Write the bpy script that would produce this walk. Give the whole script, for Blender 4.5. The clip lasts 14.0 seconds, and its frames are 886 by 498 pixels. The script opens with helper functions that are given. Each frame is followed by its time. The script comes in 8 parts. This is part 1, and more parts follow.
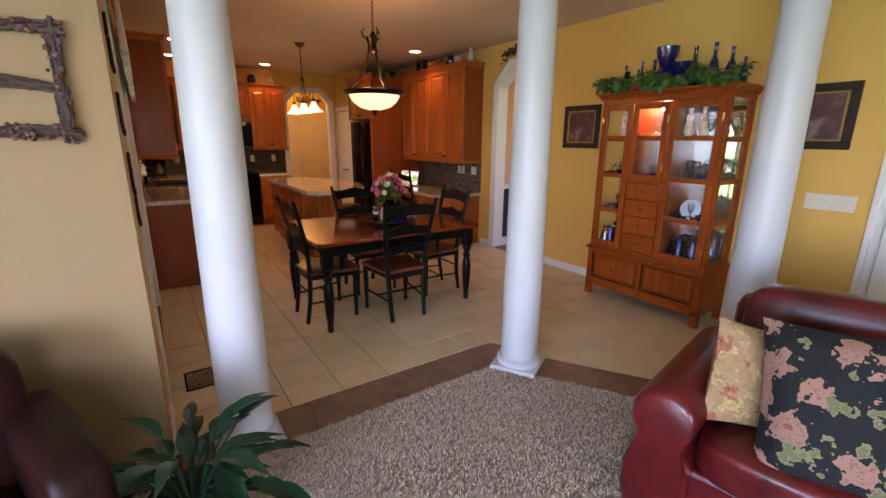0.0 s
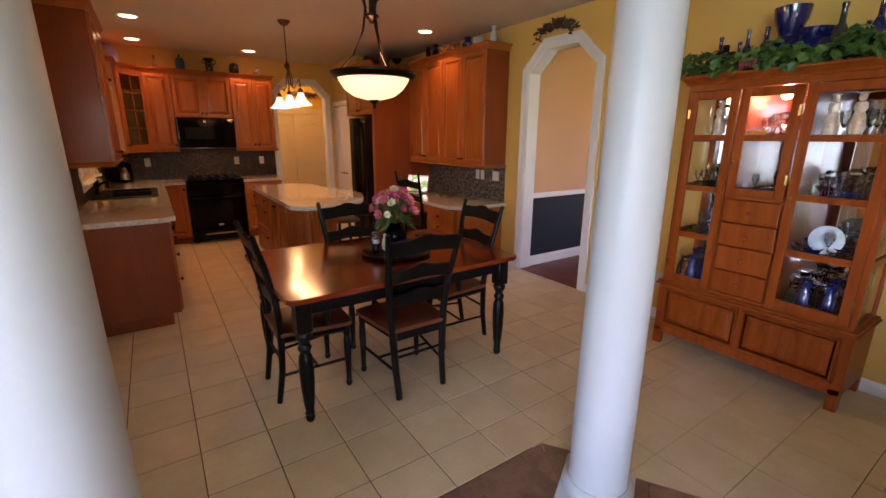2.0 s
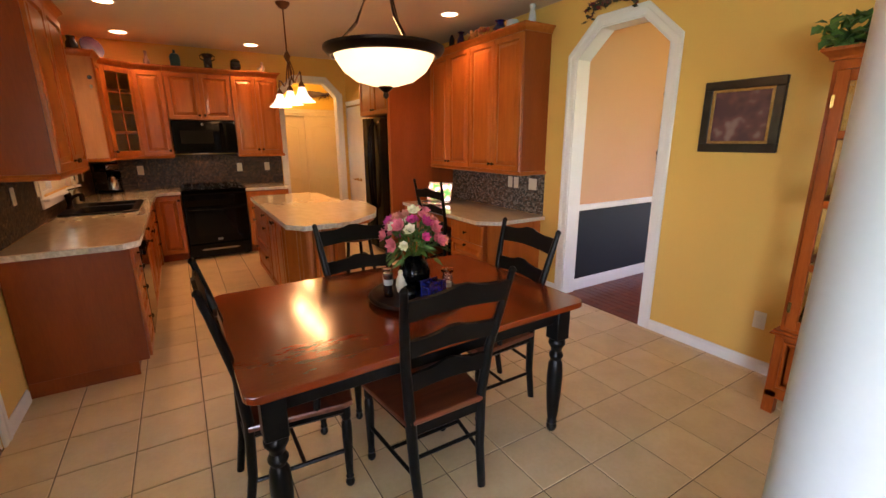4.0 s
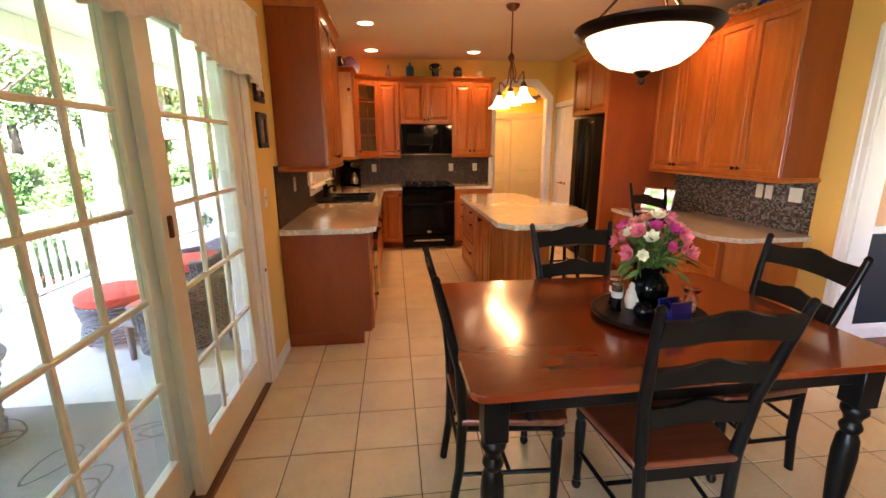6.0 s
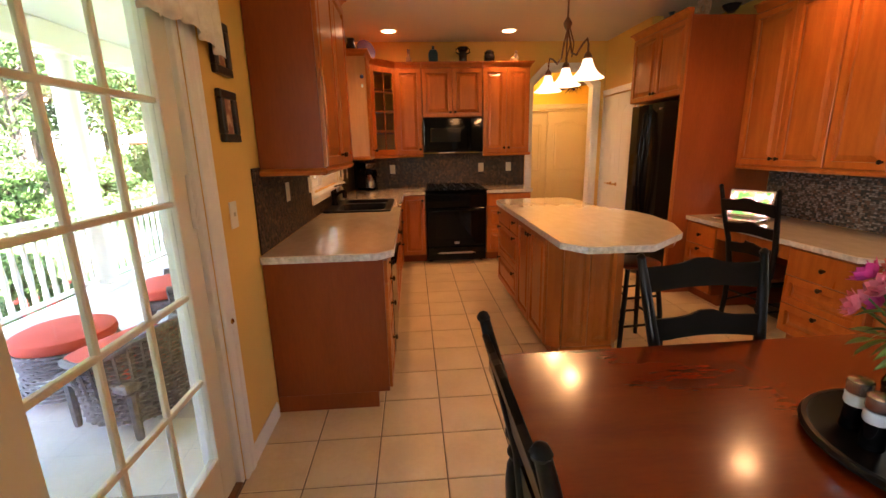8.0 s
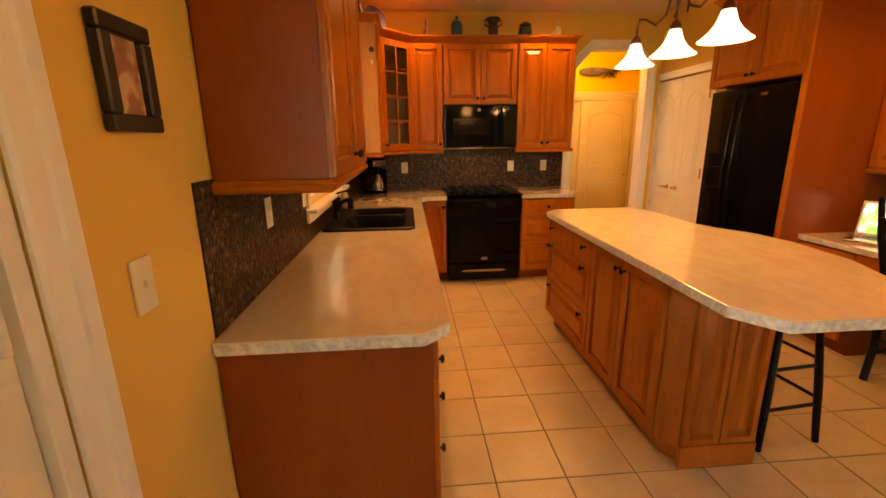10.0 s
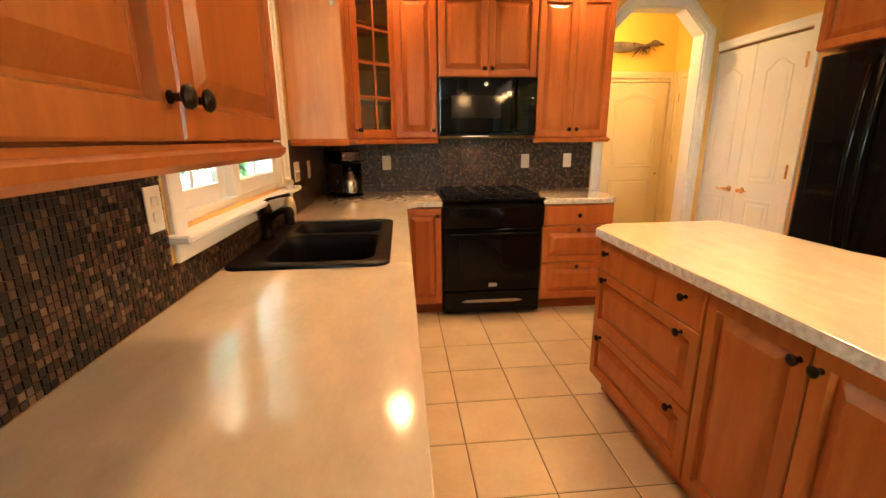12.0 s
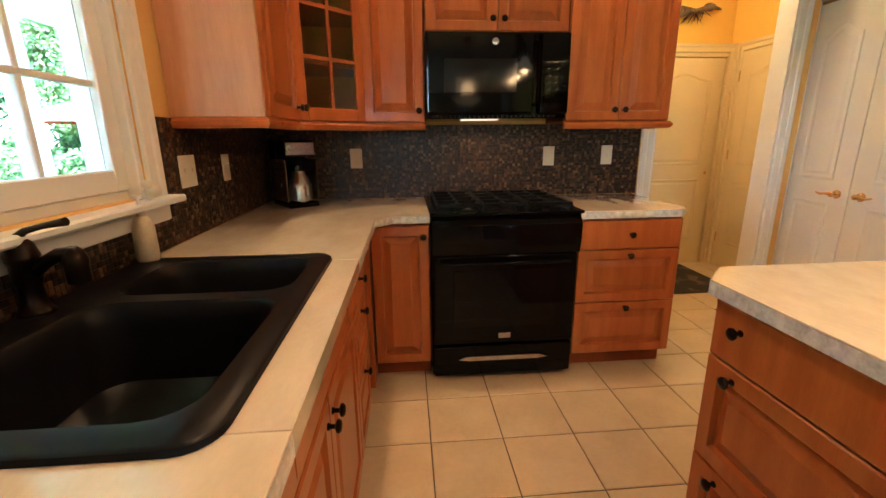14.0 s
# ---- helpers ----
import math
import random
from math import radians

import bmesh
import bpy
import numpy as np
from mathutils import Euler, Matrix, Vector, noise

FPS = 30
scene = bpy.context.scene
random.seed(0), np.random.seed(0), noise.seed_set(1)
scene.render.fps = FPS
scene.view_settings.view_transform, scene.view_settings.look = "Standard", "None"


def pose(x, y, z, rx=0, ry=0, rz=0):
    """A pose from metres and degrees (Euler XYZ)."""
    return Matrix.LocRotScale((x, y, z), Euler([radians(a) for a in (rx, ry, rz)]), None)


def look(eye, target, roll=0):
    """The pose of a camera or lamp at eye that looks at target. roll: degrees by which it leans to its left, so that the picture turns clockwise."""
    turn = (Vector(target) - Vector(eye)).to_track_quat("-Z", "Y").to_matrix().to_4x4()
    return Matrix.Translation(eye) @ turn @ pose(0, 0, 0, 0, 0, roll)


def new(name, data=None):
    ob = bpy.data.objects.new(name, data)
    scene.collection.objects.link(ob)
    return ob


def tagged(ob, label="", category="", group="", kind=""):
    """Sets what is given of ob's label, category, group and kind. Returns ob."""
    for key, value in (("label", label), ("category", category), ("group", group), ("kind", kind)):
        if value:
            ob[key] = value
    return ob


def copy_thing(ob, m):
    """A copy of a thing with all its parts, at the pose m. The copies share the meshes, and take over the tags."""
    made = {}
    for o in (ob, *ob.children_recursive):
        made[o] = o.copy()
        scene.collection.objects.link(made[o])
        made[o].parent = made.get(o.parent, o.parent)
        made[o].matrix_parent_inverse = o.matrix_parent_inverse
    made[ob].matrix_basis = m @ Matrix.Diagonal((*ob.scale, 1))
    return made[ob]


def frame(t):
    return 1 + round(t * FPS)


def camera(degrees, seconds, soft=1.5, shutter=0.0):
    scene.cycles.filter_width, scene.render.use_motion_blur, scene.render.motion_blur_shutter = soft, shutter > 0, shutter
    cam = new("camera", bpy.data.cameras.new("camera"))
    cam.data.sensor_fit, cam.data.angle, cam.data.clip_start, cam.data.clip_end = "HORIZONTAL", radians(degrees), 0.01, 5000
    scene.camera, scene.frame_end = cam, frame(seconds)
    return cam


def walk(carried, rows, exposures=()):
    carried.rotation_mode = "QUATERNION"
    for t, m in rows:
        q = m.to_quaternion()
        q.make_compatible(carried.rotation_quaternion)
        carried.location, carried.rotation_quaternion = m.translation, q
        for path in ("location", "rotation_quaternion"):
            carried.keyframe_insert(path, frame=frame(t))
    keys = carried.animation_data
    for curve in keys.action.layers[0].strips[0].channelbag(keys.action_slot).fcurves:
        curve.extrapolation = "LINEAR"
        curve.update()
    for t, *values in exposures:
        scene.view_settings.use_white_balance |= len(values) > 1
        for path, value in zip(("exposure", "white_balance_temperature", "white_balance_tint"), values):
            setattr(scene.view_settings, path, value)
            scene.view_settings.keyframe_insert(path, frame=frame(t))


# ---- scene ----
cam = camera(92.1, 14.0)
METRES, EYE, TILT, LEAN, TURN = 6.35, 1.62, 0.0, 0.0, -34.0
LIGHTS = [(0, 3.65, 6000, 33), (2.2, 3.65, 6000, 33), (4.5, 4.4, 6250, 26), (6.2, 4.7, 6100, 26), (7.5, 4.35, 6000, 27), (9.9, 4.5, 9000, 27), (10.5, 4.8, 8200, 23), (11.5, 4.95, 6300, 11), (12.5, 5.25, 4950, 6), (14, 4.6, 4750, 4)]
PATH = [
    (0, (1.066, 1.562, 1.513), (2.164, 3.159, 1.02), 0.5),
    (0.5, (1.234, 1.753, 1.527), (2.32, 3.357, 1.03), 0.3),
    (1, (1.33, 2.028, 1.545), (2.415, 3.631, 1.044), 0.4),
    (1.5, (1.435, 2.278, 1.543), (2.515, 3.884, 1.04), 0.2),
    (2, (1.583, 2.56, 1.54), (2.661, 4.167, 1.034), 0.3),
    (2.2, (1.647, 2.666, 1.556), (2.714, 4.277, 1.042), 0.2),
    (4.3, (1.968, 3.312, 1.528), (2.944, 4.99, 1.045), -0.5),
    (4.5, (1.958, 3.312, 1.526), (2.861, 5.031, 1.045), -0.6),
    (5, (1.927, 3.332, 1.518), (2.665, 5.129, 1.041), -0.4),
    (5.5, (1.887, 3.369, 1.509), (2.383, 5.248, 1.035), -0.4),
    (6, (1.824, 3.485, 1.483), (2.044, 5.417, 1.015), -0.3),
    (6.5, (1.78, 3.633, 1.458), (1.945, 5.572, 0.993), -0.4),
    (7, (1.79, 3.88, 1.448), (1.939, 5.819, 0.982), -0.5),
    (7.5, (1.777, 4.09, 1.446), (1.924, 6.029, 0.978), -0.5),
    (7.7, (1.808, 4.214, 1.436), (1.934, 6.155, 0.974), -1.2),
    (10, (1.569, 5.425, 1.453), (1.719, 7.357, 0.959), -0.8),
    (10.5, (1.543, 5.712, 1.44), (1.715, 7.643, 0.949), -0.6),
    (11, (1.636, 5.965, 1.438), (1.787, 7.894, 0.931), -0.7),
    (11.5, (1.614, 6.271, 1.392), (1.793, 8.2, 0.892), -0.7),
    (12, (1.653, 6.574, 1.349), (1.835, 8.502, 0.851), -0.5),
    (12.5, (1.726, 6.818, 1.324), (1.9, 8.747, 0.826), -0.4),
    (13, (1.769, 7.084, 1.319), (1.937, 9.012, 0.815), -0.6),
    (13.5, (1.789, 7.318, 1.296), (1.956, 9.247, 0.798), -0.7),
    (14, (1.84, 7.6, 1.272), (1.995, 9.53, 0.771), -0.6),
]
walk(cam, [(t, look(eye, target, roll)) for t, eye, target, roll in PATH], LIGHTS)

# ---- light ----
world = bpy.data.worlds.new("world")
scene.world = world
world.use_nodes = True
wn = world.node_tree.nodes
sky = wn.new("ShaderNodeTexSky")
sky.sky_type = "NISHITA"
sky.sun_disc = False
sky.sun_elevation = radians(50)
sky.sun_rotation = radians(200)
world.node_tree.links.new(sky.outputs[0], wn["Background"].inputs[0])
wn["Background"].inputs[1].default_value = 0.15


def lamp(name, kind, energy, m, color=(1, 1, 1), **values):
    data = bpy.data.lights.new(name, kind)
    data.energy, data.color = energy, color
    if "size" in values:
        data.shape, data.size, data.size_y = "RECTANGLE", values["size"][0], values["size"][1]
    if "radius" in values:
        data.shadow_soft_size = values["radius"]
    if "spot" in values:
        data.spot_size, data.spot_blend = radians(values["spot"]), 0.6
    if "angle" in values:
        data.angle = radians(values["angle"])
    ob = new(name, data)
    ob.matrix_world = m
    return ob


DAY = (0.74, 0.87, 1.0)
WARM = (1.0, 0.50, 0.17)
lamp("sun", "SUN", 5.0, look((0, 0, 0), (-0.5, 0.7, -1.1)), (1.0, 0.95, 0.88), angle=0.5)

# ---- materials ----


def mat(name, c1, c2=None, scale=8.0, rough=0.5, rvar=0.1, bump=0.1, dist=0.01, stretch=(1, 1, 1), metal=0.0, coat=0.0, fine=80.0, c3=None, spec=0.5, rand=0.0, island=False):
    """Two scales of noise between c1 and c2; c3: large patches."""
    m = bpy.data.materials.new(name)
    m.use_nodes = True
    nt = m.node_tree
    N, L = nt.nodes, nt.links.new
    bsdf = N["Principled BSDF"]
    c2 = c2 or tuple(v * 0.8 for v in c1)
    tc = N.new("ShaderNodeTexCoord")
    mp = N.new("ShaderNodeMapping")
    mp.inputs["Scale"].default_value = stretch
    L(tc.outputs["Object"], mp.inputs["Vector"])
    info = N.new("ShaderNodeObjectInfo")
    mul = N.new("ShaderNodeMath")
    mul.operation = "MULTIPLY"
    mul.inputs[1].default_value = 37.0
    L(info.outputs["Random"], mul.inputs[0])
    L(mul.outputs[0], mp.inputs["Location"])
    n1 = N.new("ShaderNodeTexNoise")
    n1.inputs["Scale"].default_value = scale
    n1.inputs["Detail"].default_value = 4
    n2 = N.new("ShaderNodeTexNoise")
    n2.inputs["Scale"].default_value = fine
    n2.inputs["Detail"].default_value = 2
    L(mp.outputs[0], n1.inputs["Vector"])
    L(mp.outputs[0], n2.inputs["Vector"])
    add = N.new("ShaderNodeMath")
    add.operation = "MULTIPLY_ADD"
    add.inputs[1].default_value = 0.35
    L(n2.outputs[0], add.inputs[0])
    sub = N.new("ShaderNodeMath")
    sub.operation = "SUBTRACT"
    sub.inputs[1].default_value = 0.17
    L(n1.outputs[0], sub.inputs[0])
    L(sub.outputs[0], add.inputs[2])
    ramp = N.new("ShaderNodeValToRGB")
    ramp.color_ramp.elements[0].position, ramp.color_ramp.elements[1].position = 0.32, 0.68
    ramp.color_ramp.elements[0].color, ramp.color_ramp.elements[1].color = (*c2, 1), (*c1, 1)
    if c3:
        e = ramp.color_ramp.elements.new(0.5)
        e.color = (*c3, 1)
    L(add.outputs[0], ramp.inputs[0])
    out = ramp.outputs[0]
    if rand or island:
        hsv = N.new("ShaderNodeHueSaturation")
        rm = N.new("ShaderNodeMapRange")
        rm.inputs["To Min"].default_value, rm.inputs["To Max"].default_value = 1 - rand, 1 + rand
        if island:
            geo = N.new("ShaderNodeNewGeometry")
            L(geo.outputs["Random Per Island"], rm.inputs["Value"])
        else:
            L(info.outputs["Random"], rm.inputs["Value"])
        L(rm.outputs[0], hsv.inputs["Value"])
        L(out, hsv.inputs["Color"])
        out = hsv.outputs[0]
    L(out, bsdf.inputs["Base Color"])
    rr = N.new("ShaderNodeMapRange")
    rr.inputs["To Min"].default_value, rr.inputs["To Max"].default_value = max(rough - rvar, 0.02), min(rough + rvar, 1)
    L(n1.outputs[0], rr.inputs["Value"])
    L(rr.outputs[0], bsdf.inputs["Roughness"])
    bsdf.inputs["Metallic"].default_value = metal
    bsdf.inputs["Coat Weight"].default_value = coat
    bsdf.inputs["Coat Roughness"].default_value = 0.12
    bsdf.inputs["Specular IOR Level"].default_value = spec
    if bump:
        b = N.new("ShaderNodeBump")
        b.inputs["Strength"].default_value, b.inputs["Distance"].default_value = bump, dist
        L(n2.outputs[0], b.inputs["Height"])
        L(b.outputs[0], bsdf.inputs["Normal"])
    return m


def ramp_mat(name, stops, scale, rough, kind="noise", island=False, bump=0.2, stretch=(1, 1, 1), coat=0.0, dist=0.004):
    """Colours picked from stops by noise, cells or island."""
    m = bpy.data.materials.new(name)
    m.use_nodes = True
    N, L = m.node_tree.nodes, m.node_tree.links.new
    bsdf = N["Principled BSDF"]
    ramp = N.new("ShaderNodeValToRGB")
    while len(ramp.color_ramp.elements) < len(stops):
        ramp.color_ramp.elements.new(0.5)
    ramp.color_ramp.interpolation = "CONSTANT" if (island or kind == "cells") else "LINEAR"
    for e, (p, c) in zip(ramp.color_ramp.elements, stops):
        e.position = p
        e.color = (*c, 1)
    tc = N.new("ShaderNodeTexCoord")
    mp = N.new("ShaderNodeMapping")
    mp.inputs["Scale"].default_value = stretch
    L(tc.outputs["Object"], mp.inputs[0])
    n = N.new("ShaderNodeTexVoronoi" if kind == "cells" else "ShaderNodeTexNoise")
    n.inputs["Scale"].default_value = scale
    L(mp.outputs[0], n.inputs["Vector"])
    if island:
        g = N.new("ShaderNodeNewGeometry")
        L(g.outputs["Random Per Island"], ramp.inputs[0])
    else:
        L(n.outputs["Color" if kind == "cells" else 0], ramp.inputs[0])
    L(ramp.outputs[0], bsdf.inputs["Base Color"])
    bsdf.inputs["Roughness"].default_value = rough
    bsdf.inputs["Coat Weight"].default_value = coat
    b = N.new("ShaderNodeBump")
    b.inputs["Strength"].default_value, b.inputs["Distance"].default_value = bump, dist
    L(n.outputs[0], b.inputs["Height"])
    L(b.outputs[0], bsdf.inputs["Normal"])
    return m


def glow(name, color, strength):
    m = bpy.data.materials.new(name)
    m.use_nodes = True
    b = m.node_tree.nodes["Principled BSDF"]
    b.inputs["Base Color"].default_value = (0.8, 0.75, 0.6, 1)
    b.inputs["Emission Color"].default_value = (*color, 1)
    b.inputs["Emission Strength"].default_value = strength
    b.inputs["Roughness"].default_value = 0.3
    return m


def glass(name, color=(1, 1, 1), rough=0.0, ior=1.45, thin=False):
    m = bpy.data.materials.new(name)
    m.use_nodes = True
    b = m.node_tree.nodes["Principled BSDF"]
    b.inputs["Base Color"].default_value = (*color, 1)
    b.inputs["Transmission Weight"].default_value = 1
    b.inputs["Roughness"].default_value = rough
    b.inputs["IOR"].default_value = ior
    return m


WOOD = mat("cabinet_wood", (0.45, 0.132, 0.018), (0.35, 0.092, 0.011), 3.0, 0.30, 0.06, 0.03, 0.002, (7, 7, 0.8), coat=0.10, spec=0.32, fine=34, rand=0.08)
# Darker, redder tone than cabinet_wood, for cabinet bodies and end panels.
PANELW = mat("dark_panel_wood", (0.29, 0.066, 0.010), (0.22, 0.044, 0.006), 1.6, 0.34, 0.06, 0.03, 0.002, (3, 3, 0.5), coat=0.08, fine=30, spec=0.28)
# Paler than cabinet_wood, used only for the end board beside the window.
WOODL = mat("pale_panel_wood", (0.56, 0.28, 0.12), (0.48, 0.22, 0.088), 3.0, 0.34, 0.06, 0.03, 0.002, (9, 9, 0.9), coat=0.2, fine=30, rand=0.06)
HUTCH = mat("hutch_wood", (0.33, 0.070, 0.008), (0.22, 0.041, 0.005), 3.0, 0.34, 0.06, 0.03, 0.002, (8, 8, 0.8), coat=0.06, spec=0.18, fine=30, rand=0.07)
TABLE = mat("table_wood", (0.195, 0.029, 0.0035), (0.145, 0.019, 0.0025), 2.0, 0.2, 0.04, 0.0, 0.001, (1.0, 5, 5), coat=0.6, fine=25)
BLACKW = mat("black_paint", (0.0055, 0.005, 0.0045), (0.003, 0.003, 0.003), 12, 0.34, 0.08, 0.05, 0.001, spec=0.16)
SEATW = mat("seat_wood", (0.16, 0.04, 0.015), (0.09, 0.022, 0.01), 3, 0.3, 0.05, 0.03, 0.001, (1, 9, 9), coat=0.4, fine=25)
YELLOW = mat("yellow_paint", (0.74, 0.455, 0.105), (0.71, 0.432, 0.098), 1.2, 0.75, 0.05, 0.12, 0.002, fine=220)
HALLY = mat("hall_yellow_paint", (0.80, 0.55, 0.05), (0.77, 0.53, 0.045), 1.2, 0.75, 0.05, 0.12, 0.002, fine=220)
BEIGE = mat("beige_paint", (0.33, 0.225, 0.112), (0.312, 0.213, 0.105), 1.2, 0.75, 0.05, 0.12, 0.002, fine=220)
PEACH = mat("peach_paint", (0.66, 0.385, 0.20), (0.63, 0.365, 0.185), 1.2, 0.75, 0.05, 0.12, 0.002, fine=220)
NAVY = mat("navy_paint", (0.010, 0.011, 0.016), (0.008, 0.009, 0.013), 2, 0.6, 0.05, 0.1, 0.002, fine=200, spec=0.25)
CEIL = mat("ceiling_paint", (0.70, 0.60, 0.47), (0.67, 0.57, 0.44), 1.5, 0.9, 0.03, 0.25, 0.003, fine=160)
WHITE = mat("white_paint", (0.80, 0.79, 0.76), (0.76, 0.75, 0.72), 3, 0.38, 0.06, 0.04, 0.001, fine=60)
CREAM = mat("cream_paint", (0.76, 0.72, 0.60), (0.73, 0.69, 0.57), 3, 0.4, 0.06, 0.04, 0.001, fine=60)
TILE = mat("floor_tile", (0.69, 0.56, 0.355), (0.60, 0.47, 0.28), 5, 0.34, 0.06, 0.06, 0.002, fine=45, c3=(0.65, 0.515, 0.315), rand=0.05)
GROUT = mat("grout", (0.11, 0.075, 0.05), (0.07, 0.05, 0.032), 20, 0.9, 0.05, 0.3, 0.003)
BTILE = mat("brown_tile", (0.27, 0.155, 0.10), (0.15, 0.085, 0.055), 9, 0.4, 0.1, 0.1, 0.002, fine=50, c3=(0.21, 0.12, 0.08), rand=0.10)
LAMI = mat("laminate", (0.74, 0.645, 0.50), (0.66, 0.565, 0.425), 16, 0.13, 0.03, 0.08, 0.0008, (1.0, 0.45, 1.0), fine=130, coat=0.7)
LAMIE = mat("laminate_edge", (0.74, 0.72, 0.68), (0.46, 0.44, 0.41), 45, 0.3, 0.05, 0.05, 0.001, fine=160)
APPL = mat("black_enamel", (0.003, 0.003, 0.003), (0.002, 0.002, 0.002), 4, 0.06, 0.02, 0.0, coat=0.0, spec=0.13)
BGLASS = mat("black_glass", (0.003, 0.003, 0.003), (0.003, 0.003, 0.003), 4, 0.06, 0.01, 0.0, coat=0.0, spec=0.2)
FRIDGE = mat("textured_black", (0.004, 0.004, 0.004), (0.003, 0.003, 0.003), 6, 0.24, 0.04, 0.12, 0.001, fine=250, spec=0.09)
SINK = mat("black_composite", (0.006, 0.006, 0.008), (0.004, 0.004, 0.005), 20, 0.33, 0.04, 0.05, 0.001, fine=250, spec=0.13)
BRONZE = mat("dark_bronze", (0.030, 0.018, 0.012), (0.015, 0.010, 0.008), 15, 0.35, 0.08, 0.1, 0.001, metal=0.9)
COPPER = mat("aged_bronze", (0.20, 0.09, 0.045), (0.10, 0.045, 0.025), 15, 0.35, 0.08, 0.1, 0.001, metal=0.9)
BRASS = mat("brass", (0.75, 0.50, 0.20), (0.65, 0.42, 0.16), 15, 0.2, 0.05, 0.0, metal=1.0)
STEEL = mat("steel", (0.55, 0.53, 0.50), (0.45, 0.44, 0.42), 10, 0.25, 0.06, 0.03, 0.001, metal=1.0)
PLATE = mat("switch_plastic", (0.74, 0.68, 0.56), (0.70, 0.64, 0.52), 4, 0.4, 0.05, 0.0)
LEATHER = mat("red_leather", (0.125, 0.008, 0.009), (0.060, 0.004, 0.005), 7, 0.33, 0.08, 0.25, 0.004, fine=60, coat=0.12)
HARDW = mat("red_hardwood", (0.20, 0.050, 0.018), (0.11, 0.026, 0.010), 3, 0.4, 0.05, 0.03, 0.001, (1, 12, 12), coat=0.05, fine=25, rand=0.15, spec=0.2)
PANE = glass("clear_glass", (1, 1, 1), 0.0, 1.45)
MIRROR = mat("mirror", (0.85, 0.86, 0.85), (0.85, 0.86, 0.85), 2, 0.03, 0.0, 0.0, metal=1.0)

# ---- shape helpers ----


def box(bm, lo, hi, m=None):
    x0, y0, z0 = lo
    x1, y1, z1 = hi
    v = [bm.verts.new(p) for p in ((x0, y0, z0), (x1, y0, z0), (x1, y1, z0), (x0, y1, z0), (x0, y0, z1), (x1, y0, z1), (x1, y1, z1), (x0, y1, z1))]
    for q in ((3, 2, 1, 0), (4, 5, 6, 7), (0, 1, 5, 4), (1, 2, 6, 5), (2, 3, 7, 6), (3, 0, 4, 7)):
        bm.faces.new([v[i] for i in q])
    if m:
        bmesh.ops.transform(bm, matrix=m, verts=v)
    return v


def rbox(bm, lo, hi, r=0.004, seg=2, m=None):
    v = box(bm, lo, hi)
    es = list({e for p in v for e in p.link_edges})
    res = bmesh.ops.bevel(bm, geom=es, offset=r, segments=seg, affect="EDGES", profile=0.5)
    if m:
        vs = list({p for f in res["faces"] for p in f.verts})
        bmesh.ops.transform(bm, matrix=m, verts=vs)


def prism(bm, poly, z0, z1, r=0.0, axis="z", m=None):
    """An outline given in the plane, drawn out along the axis."""
    def at(a, b, c):
        return {"z": (a, b, c), "y": (a, c, b), "x": (c, a, b)}[axis]
    lo = [bm.verts.new(at(a, b, z0)) for a, b in poly]
    hi = [bm.verts.new(at(a, b, z1)) for a, b in poly]
    n = len(poly)
    fs = [bm.faces.new(lo[::-1]), bm.faces.new(hi)]
    for i in range(n):
        fs.append(bm.faces.new((lo[i], lo[(i + 1) % n], hi[(i + 1) % n], hi[i])))
    if m:
        bmesh.ops.transform(bm, matrix=m, verts=lo + hi)
    if r:
        es = [e for f in fs[:2] for e in f.edges]
        bmesh.ops.bevel(bm, geom=es, offset=r, segments=2, affect="EDGES", profile=0.5)
    return lo + hi


def lathe(bm, prof, seg=20, m=None, cap=True):
    """prof: (radius, height) pairs from below upwards."""
    rings = []
    for r, z in prof:
        rings.append([bm.verts.new((max(r, 0.0004) * math.cos(2 * math.pi * i / seg), max(r, 0.0004) * math.sin(2 * math.pi * i / seg), z)) for i in range(seg)])
    for a, b in zip(rings, rings[1:]):
        for i in range(seg):
            bm.faces.new((a[i], a[(i + 1) % seg], b[(i + 1) % seg], b[i]))
    if cap:
        bm.faces.new(rings[0][::-1])
        bm.faces.new(rings[-1])
    if m:
        bmesh.ops.transform(bm, matrix=m, verts=[v for r in rings for v in r])


def tube(bm, pts, r, seg=8, flat=1.0):
    """A rod along points; r a number or one for each point."""
    pts = [Vector(p) for p in pts]
    rs = r if isinstance(r, (list, tuple)) else [r] * len(pts)
    rings = []
    up = Vector((0, 0, 1))
    for i, p in enumerate(pts):
        d = (pts[min(i + 1, len(pts) - 1)] - pts[max(i - 1, 0)]).normalized()
        u = up if abs(d.dot(up)) < 0.95 else Vector((1, 0, 0))
        a = d.cross(u).normalized()
        b = a.cross(d).normalized()
        rings.append([bm.verts.new(p + rs[i] * (math.cos(2 * math.pi * k / seg) * a + flat * math.sin(2 * math.pi * k / seg) * b)) for k in range(seg)])
    for a, b in zip(rings, rings[1:]):
        for i in range(seg):
            bm.faces.new((a[i], b[i], b[(i + 1) % seg], a[(i + 1) % seg]))
    bm.faces.new(rings[0])
    bm.faces.new(rings[-1][::-1])


